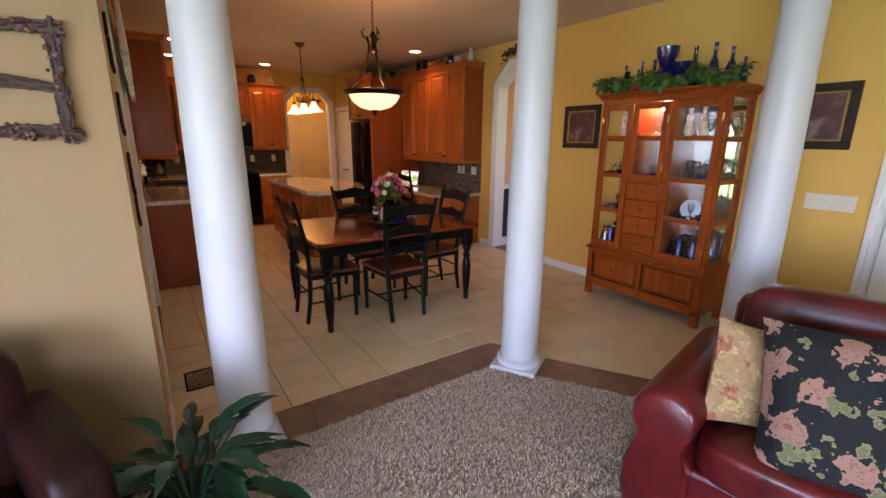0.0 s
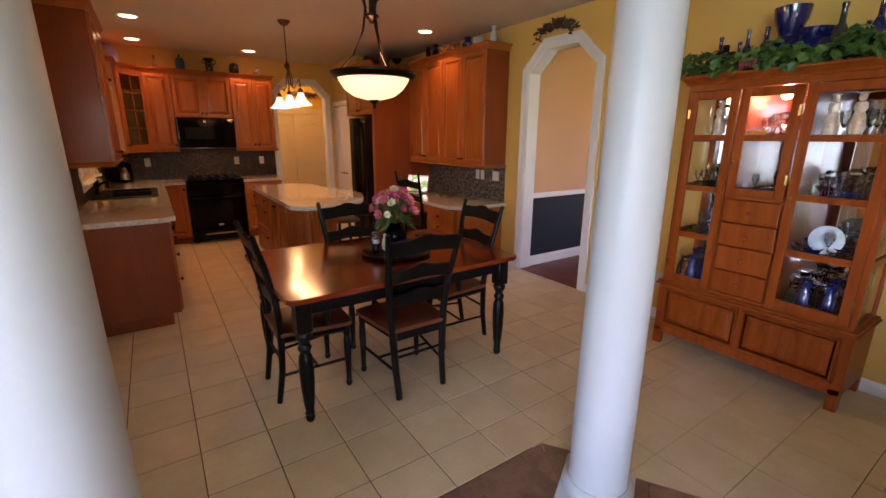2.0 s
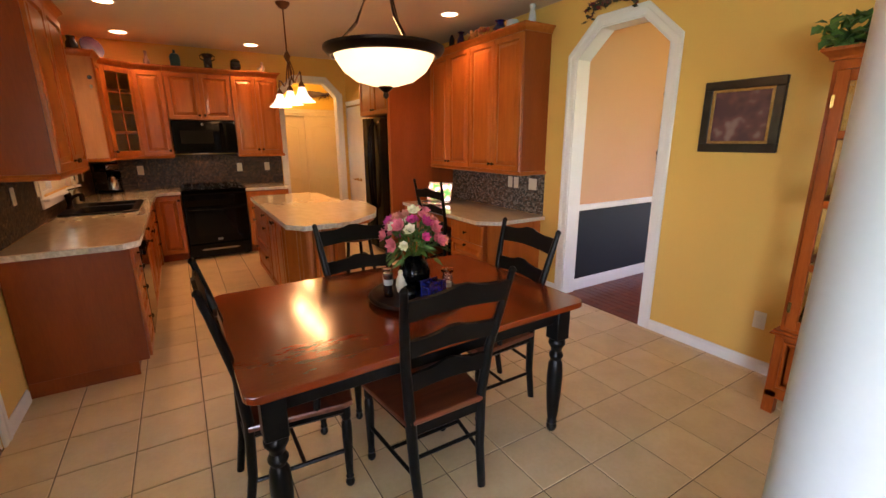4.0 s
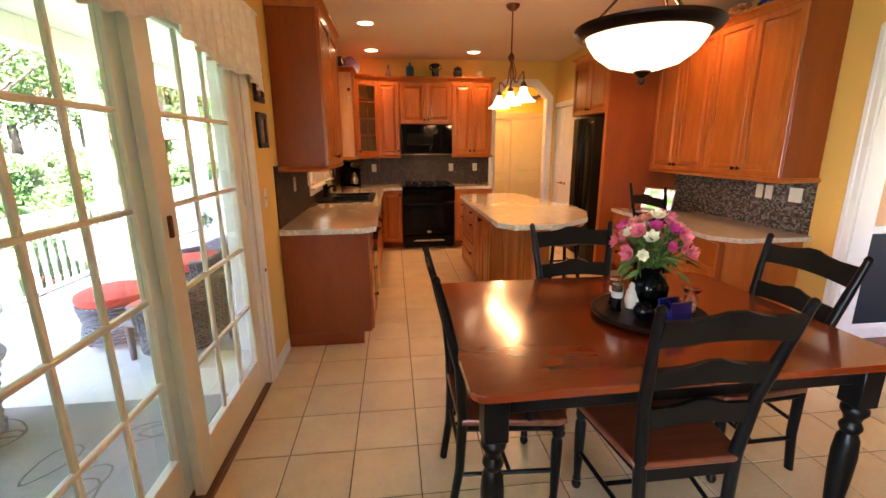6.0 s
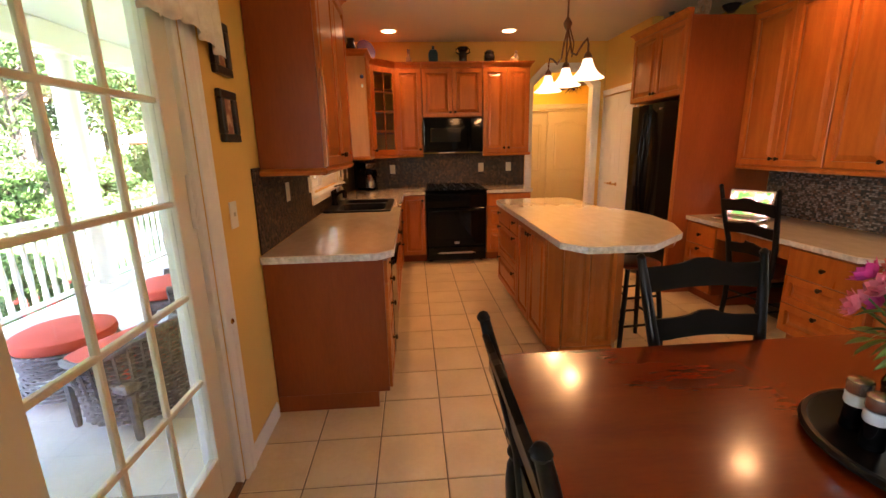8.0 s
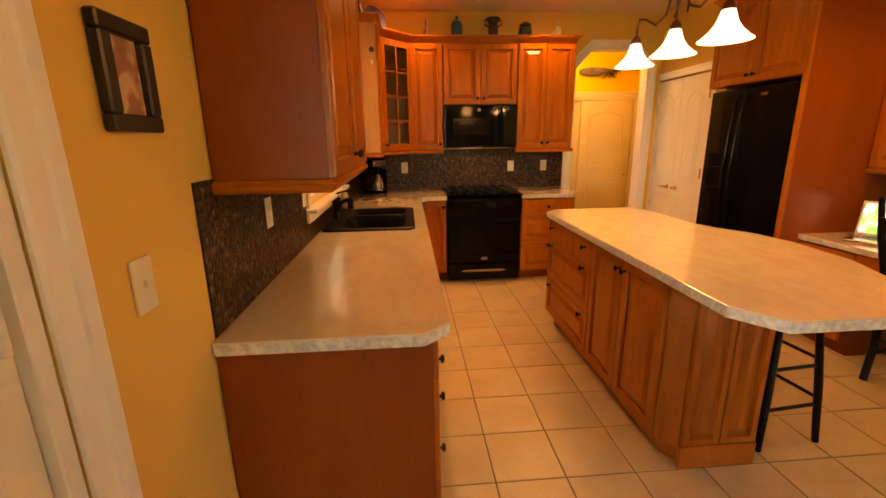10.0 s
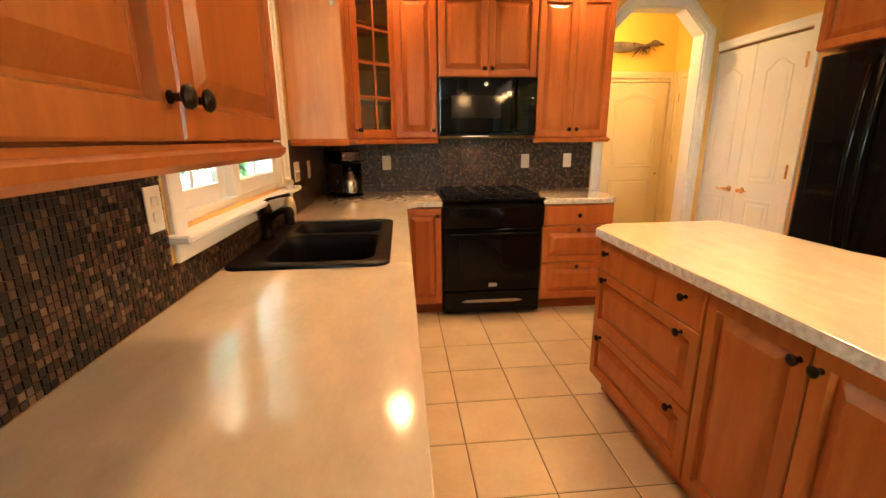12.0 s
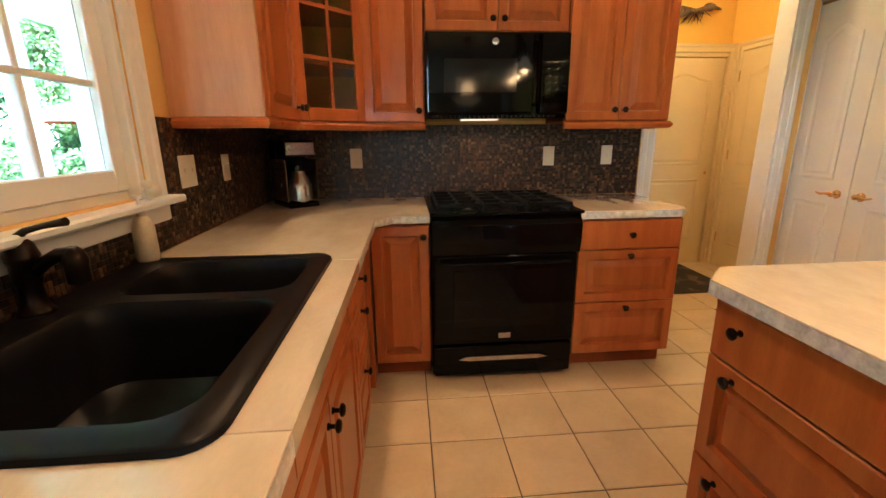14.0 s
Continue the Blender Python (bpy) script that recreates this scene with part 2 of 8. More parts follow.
def part(name, bm, material, parent=None, label="", smooth=False, kind="", at=None):
    bmesh.ops.recalc_face_normals(bm, faces=bm.faces)
    me = bpy.data.meshes.new(name)
    bm.to_mesh(me)
    bm.free()
    for p in me.polygons:
        p.use_smooth = smooth
    if smooth:
        me.set_sharp_from_angle(angle=radians(40))
    for mm in (material if isinstance(material, (list, tuple)) else [material]):
        me.materials.append(mm)
    ob = new(name, me)
    if parent:
        ob.parent = parent
    if at:
        ob.matrix_basis = at
    return tagged(ob, label, kind=kind)


def thing(name, m, label, category, group=""):
    ob = new(name)
    ob.empty_display_size = 0.1
    ob.matrix_basis = m
    return tagged(ob, label, category, group)


def B():
    return bmesh.new()


def place(x, y, z=0.0, rz=0.0, rx=0.0, ry=0.0):
    return pose(x, y, z, rx, ry, rz)


# ---- structure ----
XL, XR, YB, ZC = 1.0, 5.13, 10.32, 2.75


def wall(name, material, axis, plane, thick, a0, a1, holes=(), z0=0.0, z1=ZC, kind="structure"):
    """A wall on x or y = plane, from a0 to a1, with real openings (b0, b1, zlo, zhi)."""
    bm = B()
    cuts = sorted({a0, a1, *[h[0] for h in holes], *[h[1] for h in holes]})
    p0, p1 = sorted((plane, plane + thick))
    for u, v in zip(cuts, cuts[1:]):
        spans = [(z0, z1)]
        for b0, b1, lo, hi in holes:
            if b0 <= u and v <= b1:
                nxt = []
                for s, e in spans:
                    if lo > s:
                        nxt.append((s, min(lo, e)))
                    if hi < e:
                        nxt.append((max(hi, s), e))
                spans = nxt
        for s, e in spans:
            if axis == "x":
                box(bm, (p0, u, s), (p1, v, e))
            else:
                box(bm, (u, p0, s), (v, p1, e))
    return part(name, bm, material, kind=kind)


bpy.context.view_layer.update()
DOOR = (4.25, 6.09, 0.0, 2.09)
WIN = (7.90, 9.06, 1.095, 2.25)
ARCH = (5.30, 6.18)
HALL = (3.43, 4.27)
wall("wall_west", YELLOW, "x", XL, -0.16, 3.762, YB + 0.16, [DOOR, WIN])
wall("wall_east", YELLOW, "x", XR, 0.16, -3.0, YB + 0.16, [(ARCH[0], ARCH[1], 0, 2.44)])
wall("wall_north", YELLOW, "y", YB, 0.14, XL, 4.419, [(HALL[0], HALL[1], 0, 2.40)])
wall("wall_pier", BEIGE, "y", 3.62, 0.14, -2.2, XL)
wall("wall_living_west", BEIGE, "x", -2.2, -0.16, -3.0, 3.62, [(-1.6, 1.6, 0.5, 2.3)])
wall("wall_living_south", BEIGE, "y", -3.0, -0.16, -2.2, XR, [(-1.0, 1.2, 0.4, 2.3)])
wall("wall_pantry", YELLOW, "x", 4.42, 0.12, 9.235, 10.60, [(9.435, 10.395, 0, 2.06)])
wall("wall_pantry_back", YELLOW, "x", 5.0, 0.12, 9.235, 10.60)
wall("wall_pantry_north", HALLY, "y", 10.48, 0.12, 4.541, 4.999)
wall("wall_hall_north", HALLY, "y", 11.75, 0.14, 2.2, XR + 0.4)
wall("wall_hall_east", HALLY, "x", 4.93, 0.14, 10.602, 11.75)
wall("wall_hall_west", HALLY, "x", 2.2, -0.14, YB + 0.14, 11.75)
wall("wall_dining_north", PEACH, "y", ARCH[1] + 0.02, 0.14, XR + 0.16, 9.0, z0=0.86)
wall("wall_dining_north_lower", NAVY, "y", ARCH[1] + 0.02, 0.14, XR + 0.16, 9.0, z0=0.0, z1=0.86)
wall("wall_dining_east", PEACH, "x", 9.0, 0.14, 3.0, ARCH[1] + 0.16, [(3.6, 5.4, 0.6, 2.2)])
wall("wall_dining_south", PEACH, "y", 3.0, -0.14, XR + 0.16, 9.14)

bm = B()
box(bm, (-2.36, -3.16, ZC), (9.14, 11.9, ZC + 0.12))
part("ceiling", bm, CEIL, kind="structure")

# clipped corners of the openings


def corner_fill(name, axis, plane, thick, a0, a1, zt, size, rise, material):
    for i, (a, s) in enumerate(((a0, 1), (a1, -1))):
        bm = B()
        prism(bm, [(a, zt - rise), (a + s * size, zt), (a, zt)], plane, plane + thick, axis="x" if axis == "x" else "y")
        part(name, bm, material, kind="structure")


corner_fill("wall_arch_corner", "x", XR, 0.16, ARCH[0], ARCH[1], 2.44, 0.24, 0.22, YELLOW)
corner_fill("wall_hall_corner", "y", YB, 0.14, HALL[0], HALL[1], 2.40, 0.20, 0.20, YELLOW)


def casing(name, axis, plane, out, path, w=0.085, t=0.018, material=WHITE):
    """Moulded trim along an outline of (along, height) points, standing out from the plane."""
    n = len(path)
    pts = [Vector(p) for p in path]
    nor = []
    for i in range(n):
        ds = []
        if i > 0:
            d = (pts[i] - pts[i - 1]).normalized()
            ds.append(Vector((d.y, -d.x)))
        if i < n - 1:
            d = (pts[i + 1] - pts[i]).normalized()
            ds.append(Vector((d.y, -d.x)))
        if len(ds) == 2:
            b = (ds[0] + ds[1]).normalized()
            nor.append(b / max(b.dot(ds[0]), 0.3))
        else:
            nor.append(ds[0])
    prof = [(0, 0.001), (0, t * 0.5), (0.008, t * 0.75), (w * 0.55, t * 0.7), (w * 0.62, t), (w - 0.006, t), (w, t * 0.8), (w, 0.001)]
    bm = B()
    rings = []
    for p, q in zip(pts, nor):
        ring = []
        for a, h in prof:
            c = p + q * a
            ring.append(bm.verts.new((plane + out * h, c.x, c.y) if axis == "x" else (c.x, plane + out * h, c.y)))
        rings.append(ring)
    for a, b in zip(rings, rings[1:]):
        for i in range(len(prof) - 1):
            bm.faces.new((a[i], a[i + 1], b[i + 1], b[i]))
    bm.faces.new(rings[0])
    bm.faces.new(rings[-1][::-1])
    return part(name, bm, material, kind="structure")


def arch_path(a0, a1, zt, size, rise):
    return [(a1, 0), (a1, zt - rise), (a1 - size, zt), (a0 + size, zt), (a0, zt - rise), (a0, 0)]


p = arch_path(ARCH[0], ARCH[1], 2.44, 0.24, 0.22)
# the walls' thickness inside the openings, painted white
casing("arch_trim", "x", XR, -1, [(a, b) for a, b in p[::-1]][::-1], 0.09)
p2 = arch_path(HALL[0], HALL[1], 2.40, 0.20, 0.20)
casing("hall_trim", "y", YB, -1, p2, 0.085)


def lining(name, axis, plane, thick, path, t=0.012, material=WHITE):
    bm = B()
    pts = [Vector(q) for q in path]
    nor = []
    for i in range(len(pts)):
        ds = []
        for a, b in ((i - 1, i), (i, i + 1)):
            if 0 <= a and b < len(pts):
                d = (pts[b] - pts[a]).normalized()
                ds.append(Vector((-d.y, d.x)))
        b = sum(ds, Vector((0, 0))).normalized()
        nor.append(b / max(b.dot(ds[0]), 0.3))
    rings = []
    for p, q in zip(pts, nor):
        ring = []
        for a, h in ((0.0, -0.002), (t, -0.002), (t, thick + 0.002), (0.0, thick + 0.002)):
            c = p + q * a
            ring.append(bm.verts.new((plane + h, c.x, c.y) if axis == "x" else (c.x, plane + h, c.y)))
        rings.append(ring)
    for a, b in zip(rings, rings[1:]):
        for i in range(4):
            bm.faces.new((a[i], a[(i + 1) % 4], b[(i + 1) % 4], b[i]))
    return part(name, bm, material, kind="structure")


lining("arch_lining", "x", XR, 0.16, p)
lining("hall_lining", "y", YB, 0.14, p2)


def baseboard(axis, plane, out, a0, a1, h=0.085, material=WHITE):
    bm = B()
    prof = [(0.001, 0), (0.014, 0), (0.014, h * 0.7), (0.010, h * 0.85), (0.006, h), (0.001, h)]
    rings = []
    for a in (a0, a1):
        rings.append([bm.verts.new((plane + out * q, a, z) if axis == "x" else (a, plane + out * q, z)) for q, z in prof])
    for i in range(6):
        bm.faces.new((rings[0][i], rings[0][(i + 1) % 6], rings[1][(i + 1) % 6], rings[1][i]))
    bm.faces.new(rings[0])
    bm.faces.new(rings[1][::-1])
    part("baseboard", bm, material, kind="structure")


baseboard("x", XR, -1, 2.2, ARCH[0] - 0.092)
baseboard("x", XR, -1, ARCH[1] + 0.092, 6.46)
baseboard("x", XL, 1, 6.19, 6.56)
baseboard("x", XL, 1, 3.77, 4.15)
baseboard("y", 3.62, -1, -2.1, XL)
baseboard("y", ARCH[1] + 0.02, -1, XR + 0.165, 8.9, 0.12)
baseboard("y", 11.75, -1, 4.87, 4.92)
bm = B()
rbox(bm, (XR + 0.165, ARCH[1] - 0.005, 0.84), (8.9, ARCH[1] + 0.018, 0.90), 0.006)
part("chair_rail", bm, WHITE, kind="structure")

# floors
bm = B()
box(bm, (XL - 0.16, 3.55, -0.08), (XR + 0.01, 11.76, -0.004))
part("floor", bm, GROUT, kind="structure")
floor_ob = bpy.data.objects["floor"]
bm = B()
box(bm, (XR + 0.01, 3.0, -0.08), (9.0, ARCH[1] + 0.04, -0.014))
dining_floor = part("floor_dining", bm, GROUT, kind="structure")
bm = B()
box(bm, (-2.3, -3.1, -0.09), (XR + 0.01, 3.80, -0.02))
part("floor_living", bm, GROUT, kind="structure")

# ---- kitchen cabinets ----


def panel(bm, x0, x1, z0, z1, y=0.0, t=0.02, frame_w=0.055, flat=False):
    """A raised-panel front whose back lies at y and which stands t proud towards -y."""
    w = min(frame_w, (x1 - x0) * 0.27, (z1 - z0) * 0.27)
    if flat:
        rings = [(0, 0), (0, t - 0.006), (0.003, t - 0.002), (0.008, t)]
    else:
        rings = [(0, 0), (0, t - 0.004), (0.004, t), (w - 0.008, t), (w - 0.003, t - 0.017), (w + 0.004, t - 0.017), (w + 0.038, t - 0.001)]
    prev = None
    for a, d in rings:
        ring = [bm.verts.new(q) for q in ((x0 + a, y - d, z0 + a), (x1 - a, y - d, z0 + a), (x1 - a, y - d, z1 - a), (x0 + a, y - d, z1 - a))]
        if prev:
            for i in range(4):
                bm.faces.new((prev[i], prev[(i + 1) % 4], ring[(i + 1) % 4], ring[i]))
        else:
            bm.faces.new(ring[::-1])
        prev = ring
    bm.faces.new(prev)


def knob_bm():
    bm = B()
    lathe(bm, [(0.009, 0), (0.009, 0.003), (0.0055, 0.006), (0.0055, 0.016), (0.0155, 0.021), (0.0165, 0.026), (0.012, 0.031), (0.004, 0.0325)], 12, pose(0, 0, 0, 90))
    return bm


KNOB = None


def knob(parent, x, y, z):
    global KNOB
    if KNOB is None:
        KNOB = part("knob", knob_bm(), BRONZE, parent, "dark bronze round knob", smooth=True, at=place(x, y, z))
        return KNOB
    ob = new("knob", KNOB.data)
    ob.parent = parent
    ob.matrix_basis = place(x, y, z)
    return tagged(ob, "dark bronze round knob")


def moulding(bm, x0, x1, y, z, prof, ends=(False, False), depth=0.3):
    """prof: (out, up) pairs; runs along the front and returns down exposed ends."""
    path = []
    if ends[0]:
        path.append((x0, y + depth, -1, 0))
    path.append((x0, y, -1 if ends[0] else 0, -1))
    path.append((x1, y, 1 if ends[1] else 0, -1))
    if ends[1]:
        path.append((x1, y + depth, 1, 0))
    rings = []
    for px, py, nx, ny in path:
        rings.append([bm.verts.new((px + nx * o, py + ny * o, z + u)) for o, u in prof])
    k = len(prof)
    for a, b in zip(rings, rings[1:]):
        for i in range(k):
            bm.faces.new((a[i], a[(i + 1) % k], b[(i + 1) % k], b[i]))
    bm.faces.new(rings[0])
    bm.faces.new(rings[-1][::-1])


CROWN = [(-0.015, 0), (0.006, 0), (0.010, 0.012), (0.018, 0.030), (0.034, 0.046), (0.044, 0.052), (0.046, 0.066), (-0.015, 0.066)]
RAIL = [(-0.015, 0), (-0.015, -0.038), (0.008, -0.038), (0.020, -0.028), (0.024, -0.014), (0.016, -0.008), (0.012, 0)]
RAILB = [(-0.015, 0), (-0.015, -0.034), (0.012, -0.034), (0.026, -0.026), (0.030, -0.014), (0.020, -0.006), (0.014, 0)]


def cabinet(name, m, w, d, z0, z1, fronts, label, toe=0.0, crown=False, rail=False, ends=(False, False), group="", wood=None, category="cabinet"):
    """A cabinet whose front lies on local y = 0, facing -y. fronts: kind, x0, x1, z0, z1, knobs."""
    wood = wood or WOOD
    root = thing(name, m, label, category, group)
    bm = B()
    if toe:
        box(bm, (0.0, 0.07, z0), (w, d, z0 + toe))
    rbox(bm, (0, 0, z0 + toe), (w, d, z1), 0.002, 1)
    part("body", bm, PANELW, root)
    for kind, a, b, lo, hi, knobs in fronts:
        bm = B()
        panel(bm, a, b, lo, hi, -0.0015, flat=(kind == "slab"))
        f = part("door" if kind == "door" else "drawer", bm, wood, root)
        for kx, kz in knobs:
            knob(f, kx, -0.0215, kz)
    if crown:
        bm = B()
        moulding(bm, 0, w, 0, z1, CROWN, ends, d)
        part("crown", bm, wood, root)
    if rail:
        bm = B()
        moulding(bm, 0, w, 0, z0, RAIL, ends, d)
        part("light_rail", bm, wood, root)
    return root


def doors(w, lo, hi, n=1, low=False, side=None, gap=0.0035, edge=0.004):
    """n doors over the width with knobs where they meet; low: knobs at the bottom (wall cabinets)."""
    res = []
    step = (w - 2 * edge) / n
    for i in range(n):
        a, b = edge + i * step + gap / 2, edge + (i + 1) * step - gap / 2
        right = (i % 2 == 0) if n > 1 else (side != "l")
        kx = b - 0.028 if right else a + 0.028
        kz = lo + 0.055 if low else hi - 0.055
        res.append(("door", a, b, lo, hi, [(kx, kz)]))
    return res


def drawers(w, levels, slab_top=True, edge=0.004, two=False):
    """levels: z edges from the bottom upwards."""
    res = []
    for i, (lo, hi) in enumerate(zip(levels, levels[1:])):
        top = i == len(levels) - 2
        ks = [(w / 2, (lo + hi) / 2 if top else hi - 0.032)] if not two else [(w * 0.22, (lo + hi) / 2 + 0.0), (w * 0.78, (lo + hi) / 2)]
        res.append(("slab" if top and slab_top else "drawer", edge, w - edge, lo + 0.002, hi - 0.002, ks))
    return res


UZ0, UZ1 = 1.355, 2.385
BASE = 0.868
# wall cabinets on the range wall
cabinet("wall_cabinet", place(1.62, 10.0), 0.325, 0.315, UZ0, UZ1, doors(0.325, UZ0 + 0.005, UZ1 - 0.01, 1, True), "tall narrow cherry-stained wall cabinet with one raised-panel door beside the microwave", crown=True, rail=True, group="kitchen wall cabinets")
cabinet("wall_cabinet", place(1.948, 10.0), 0.757, 0.315, 1.80, UZ1, doors(0.757, 1.805, UZ1 - 0.01, 2, True), "short cherry-stained two-door wall cabinet above the microwave", crown=True, group="kitchen wall cabinets")
cabinet("wall_cabinet", place(2.708, 10.0), 0.60, 0.315, UZ0, UZ1, doors(0.60, UZ0 + 0.005, UZ1 - 0.01, 2, True), "tall cherry-stained two-door wall cabinet next to the hallway opening", crown=True, rail=True, ends=(False, True), group="kitchen wall cabinets")
# the short one between window and corner
CORY = 9.715
cabinet("wall_cabinet", place(1.33, 9.275, 0, 90), CORY - 9.275, 0.325, UZ0, UZ1, doors(CORY - 9.275, UZ0 + 0.005, UZ1 - 0.01, 1, True), "cherry-stained wall cabinet between window and corner with pale side panel", crown=True, rail=True, ends=(True, False), group="kitchen wall cabinets")
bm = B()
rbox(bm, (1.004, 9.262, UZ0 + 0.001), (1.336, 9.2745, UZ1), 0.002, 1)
tagged(part("side_panel", bm, WOODL), "pale wood end panel on the wall cabinet beside the window", "panel", kind="")

# corner cabinet with a glass door, set across the corner
dl = math.hypot(0.285, 0.285)
corner = thing("corner_cabinet", place(1.333, CORY, 0, 45), "diagonal corner wall cabinet with a glazed door and stemware inside", "cabinet", "kitchen wall cabinets")
bm = B()
prism(bm, [(0, 0), (dl, 0), (dl + 0.22, 0.22), (dl / 2, 0.22 + dl / 2 + 0.19), (-0.22, 0.22)], UZ0, UZ0 + 0.02)
part("bottom_board", bm, WOOD, corner)
bm = B()
prism(bm, [(0, 0), (dl, 0), (dl + 0.22, 0.22), (dl / 2, 0.22 + dl / 2 + 0.19), (-0.22, 0.22)], UZ1 - 0.02, UZ1)
part("top_board", bm, WOOD, corner)
for zz in (1.62, 1.88, 2.13):
    bm = B()
    prism(bm, [(0.01, 0.022), (dl - 0.01, 0.022), (dl + 0.19, 0.21), (dl / 2, 0.52), (-0.19, 0.21)], zz, zz + 0.012)
    part("shelf", bm, WOOD, corner)
bm = B()
fw = 0.055
for a, b, c, d in ((0.004, fw, UZ0 + 0.005, UZ1 - 0.01), (dl - fw, dl - 0.004, UZ0 + 0.005, UZ1 - 0.01), (fw, dl - fw, UZ0 + 0.005, UZ0 + 0.065), (fw, dl - fw, UZ1 - 0.07, UZ1 - 0.01)):
    rbox(bm, (a, -0.022, c), (b, -0.002, d), 0.003, 1)
gd = part("door", bm, WOOD, corner, "glazed door with eight small panes")
bm = B()
box(bm, (dl / 2 - 0.008, -0.019, UZ0 + 0.065), (dl / 2 + 0.008, -0.005, UZ1 - 0.07))
for i in range(1, 4):
    z = UZ0 + 0.065 + i * (UZ1 - UZ0 - 0.135) / 4
    box(bm, (fw, -0.018, z - 0.008), (dl - fw, -0.006, z + 0.008))
part("glazing_bar", bm, WOOD, gd)
bm = B()
box(bm, (fw, -0.012, UZ0 + 0.065), (dl - fw, -0.009, UZ1 - 0.07))
part("pane", bm, PANE, gd)
knob(gd, 0.03, -0.022, UZ0 + 0.06)
bm = B()
moulding(bm, 0, dl, 0, UZ1, CROWN)
part("crown", bm, WOOD, corner)
bm = B()
moulding(bm, 0, dl, 0, UZ0, RAIL)
part("light_rail", bm, WOOD, corner)

# the large one by the patio door
NU0, NU1 = 6.72, 7.72
cabinet("wall_cabinet", place(1.335, NU0, 0, 90), NU1 - NU0, 0.33, UZ0 - 0.01, UZ1 + 0.01, doors(NU1 - NU0, UZ0 - 0.005, UZ1, 2, True), "large cherry-stained two-door wall cabinet between patio door and window", crown=True, rail=True, ends=(True, True), group="kitchen wall cabinets")

# base cabinets along the window wall, facing the room
LF = 1.622


def base_left(y0, y1, fronts, label, top=BASE):
    return cabinet("base_cabinet", place(LF, y0, 0, 90), y1 - y0, LF - XL - 0.002, 0, top, fronts, label, toe=0.10, group="kitchen base cabinets")


E0 = 6.60
base_left(E0 + 0.002, 7.00, drawers(0.396, [0.11, 0.36, 0.58, 0.73, 0.86]), "cherry-stained base cabinet with a bank of drawers at the counter's end")
base_left(7.602, 8.00, [("slab", 0.004, 0.394, 0.71, 0.86, [(0.2, 0.785)])] + doors(0.398, 0.11, 0.70, 1), "narrow cherry-stained base cabinet between dishwasher and sink")
base_left(8.002, 8.96, [("slab", 0.004, 0.954, 0.71, 0.86, [])] + doors(0.958, 0.11, 0.70, 2), "two-door cherry-stained sink base cabinet", 0.64)
base_left(8.962, 9.62, drawers(0.40, [0.11, 0.40, 0.66, 0.86]), "cherry-stained base cabinet with drawers by the corner")
bm = B()
box(bm, (XL + 0.003, 9.622, 0.002), (1.64, YB - 0.004, BASE))
tagged(part("corner_base_cabinet", bm, WOOD), "cherry-stained blind corner base cabinet under the counter", "cabinet", "kitchen base cabinets")
bm = B()
rbox(bm, (XL + 0.006, E0 - 0.018, 0.10), (LF + 0.004, E0, BASE), 0.002, 1)
ep = thing("end_panel", place(0, 0), "plain cherry-stained end panel of the base cabinets", "panel")
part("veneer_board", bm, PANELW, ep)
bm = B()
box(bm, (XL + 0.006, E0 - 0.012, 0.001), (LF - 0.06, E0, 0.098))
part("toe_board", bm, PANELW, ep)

dw = thing("dishwasher", place(LF, 7.002, 0, 90), "black built-in dishwasher under the counter", "dishwasher")
bm = B()
box(bm, (0.002, 0.03, 0.002), (0.596, 0.58, BASE - 0.003))
part("body", bm, APPL, dw)
bm = B()
rbox(bm, (0.004, -0.024, 0.11), (0.594, 0.028, 0.70), 0.006)
part("door", bm, APPL, dw)
bm = B()
rbox(bm, (0.004, -0.028, 0.705), (0.594, 0.028, BASE - 0.006), 0.006)
part("control_panel", bm, APPL, dw)
bm = B()
rbox(bm, (0.06, -0.052, 0.715), (0.54, -0.03, 0.74), 0.006)
part("handle", bm, APPL, dw)

bm = B()
box(bm, (LF - 0.03, 8.003, 0.641), (LF - 0.001, 8.959, BASE))
part("front_rail", bm, WOOD, [o for o in scene.objects if o.name.startswith("base_cabinet")][2], at=place(LF, 8.002, 0, 90).inverted())

# range wall base cabinets
cabinet("base_cabinet", place(1.644, 9.70), 0.298, 0.61, 0, BASE, doors(0.298, 0.11, 0.855, 1), "narrow cherry-stained base cabinet with one door beside the range", toe=0.10, group="kitchen base cabinets")
cabinet("base_cabinet", place(2.708, 9.70), 0.562, 0.61, 0, BASE, drawers(0.562, [0.11, 0.41, 0.70, 0.86]), "cherry-stained three-drawer base cabinet beside the range", toe=0.10, group="kitchen base cabinets")

# counters
CT0, CT1 = 0.87, 0.91
SX0, SX1, SY0, SY1 = 1.085, 1.56, 8.09, 8.90


def counter(name, outline, z0, z1, label, holes=()):
    root = thing(name, place(0, 0, 0), label, "countertop")
    bm = B()
    prism(bm, outline, z1 - 0.006, z1, 0.0025)
    part("surface", bm, LAMI, root)
    bm = B()
    prism(bm, [(x, y) for x, y in outline], z0, z1 - 0.006)
    part("edge", bm, LAMIE, root)
    return root


cx = XL + 0.006
counter("countertop", [(cx, 6.565), (1.60, 6.565), (1.682, 6.64), (1.682, SY0), (cx, SY0)], CT0, CT1, "beige speckled laminate countertop with a clipped corner by the patio door")
counter("countertop", [(cx, SY1), (1.682, SY1), (1.682, 9.58), (1.76, 9.662), (1.944, 9.662), (1.944, YB - 0.006), (cx, YB - 0.006)], CT0, CT1, "beige speckled laminate corner countertop beside the range")
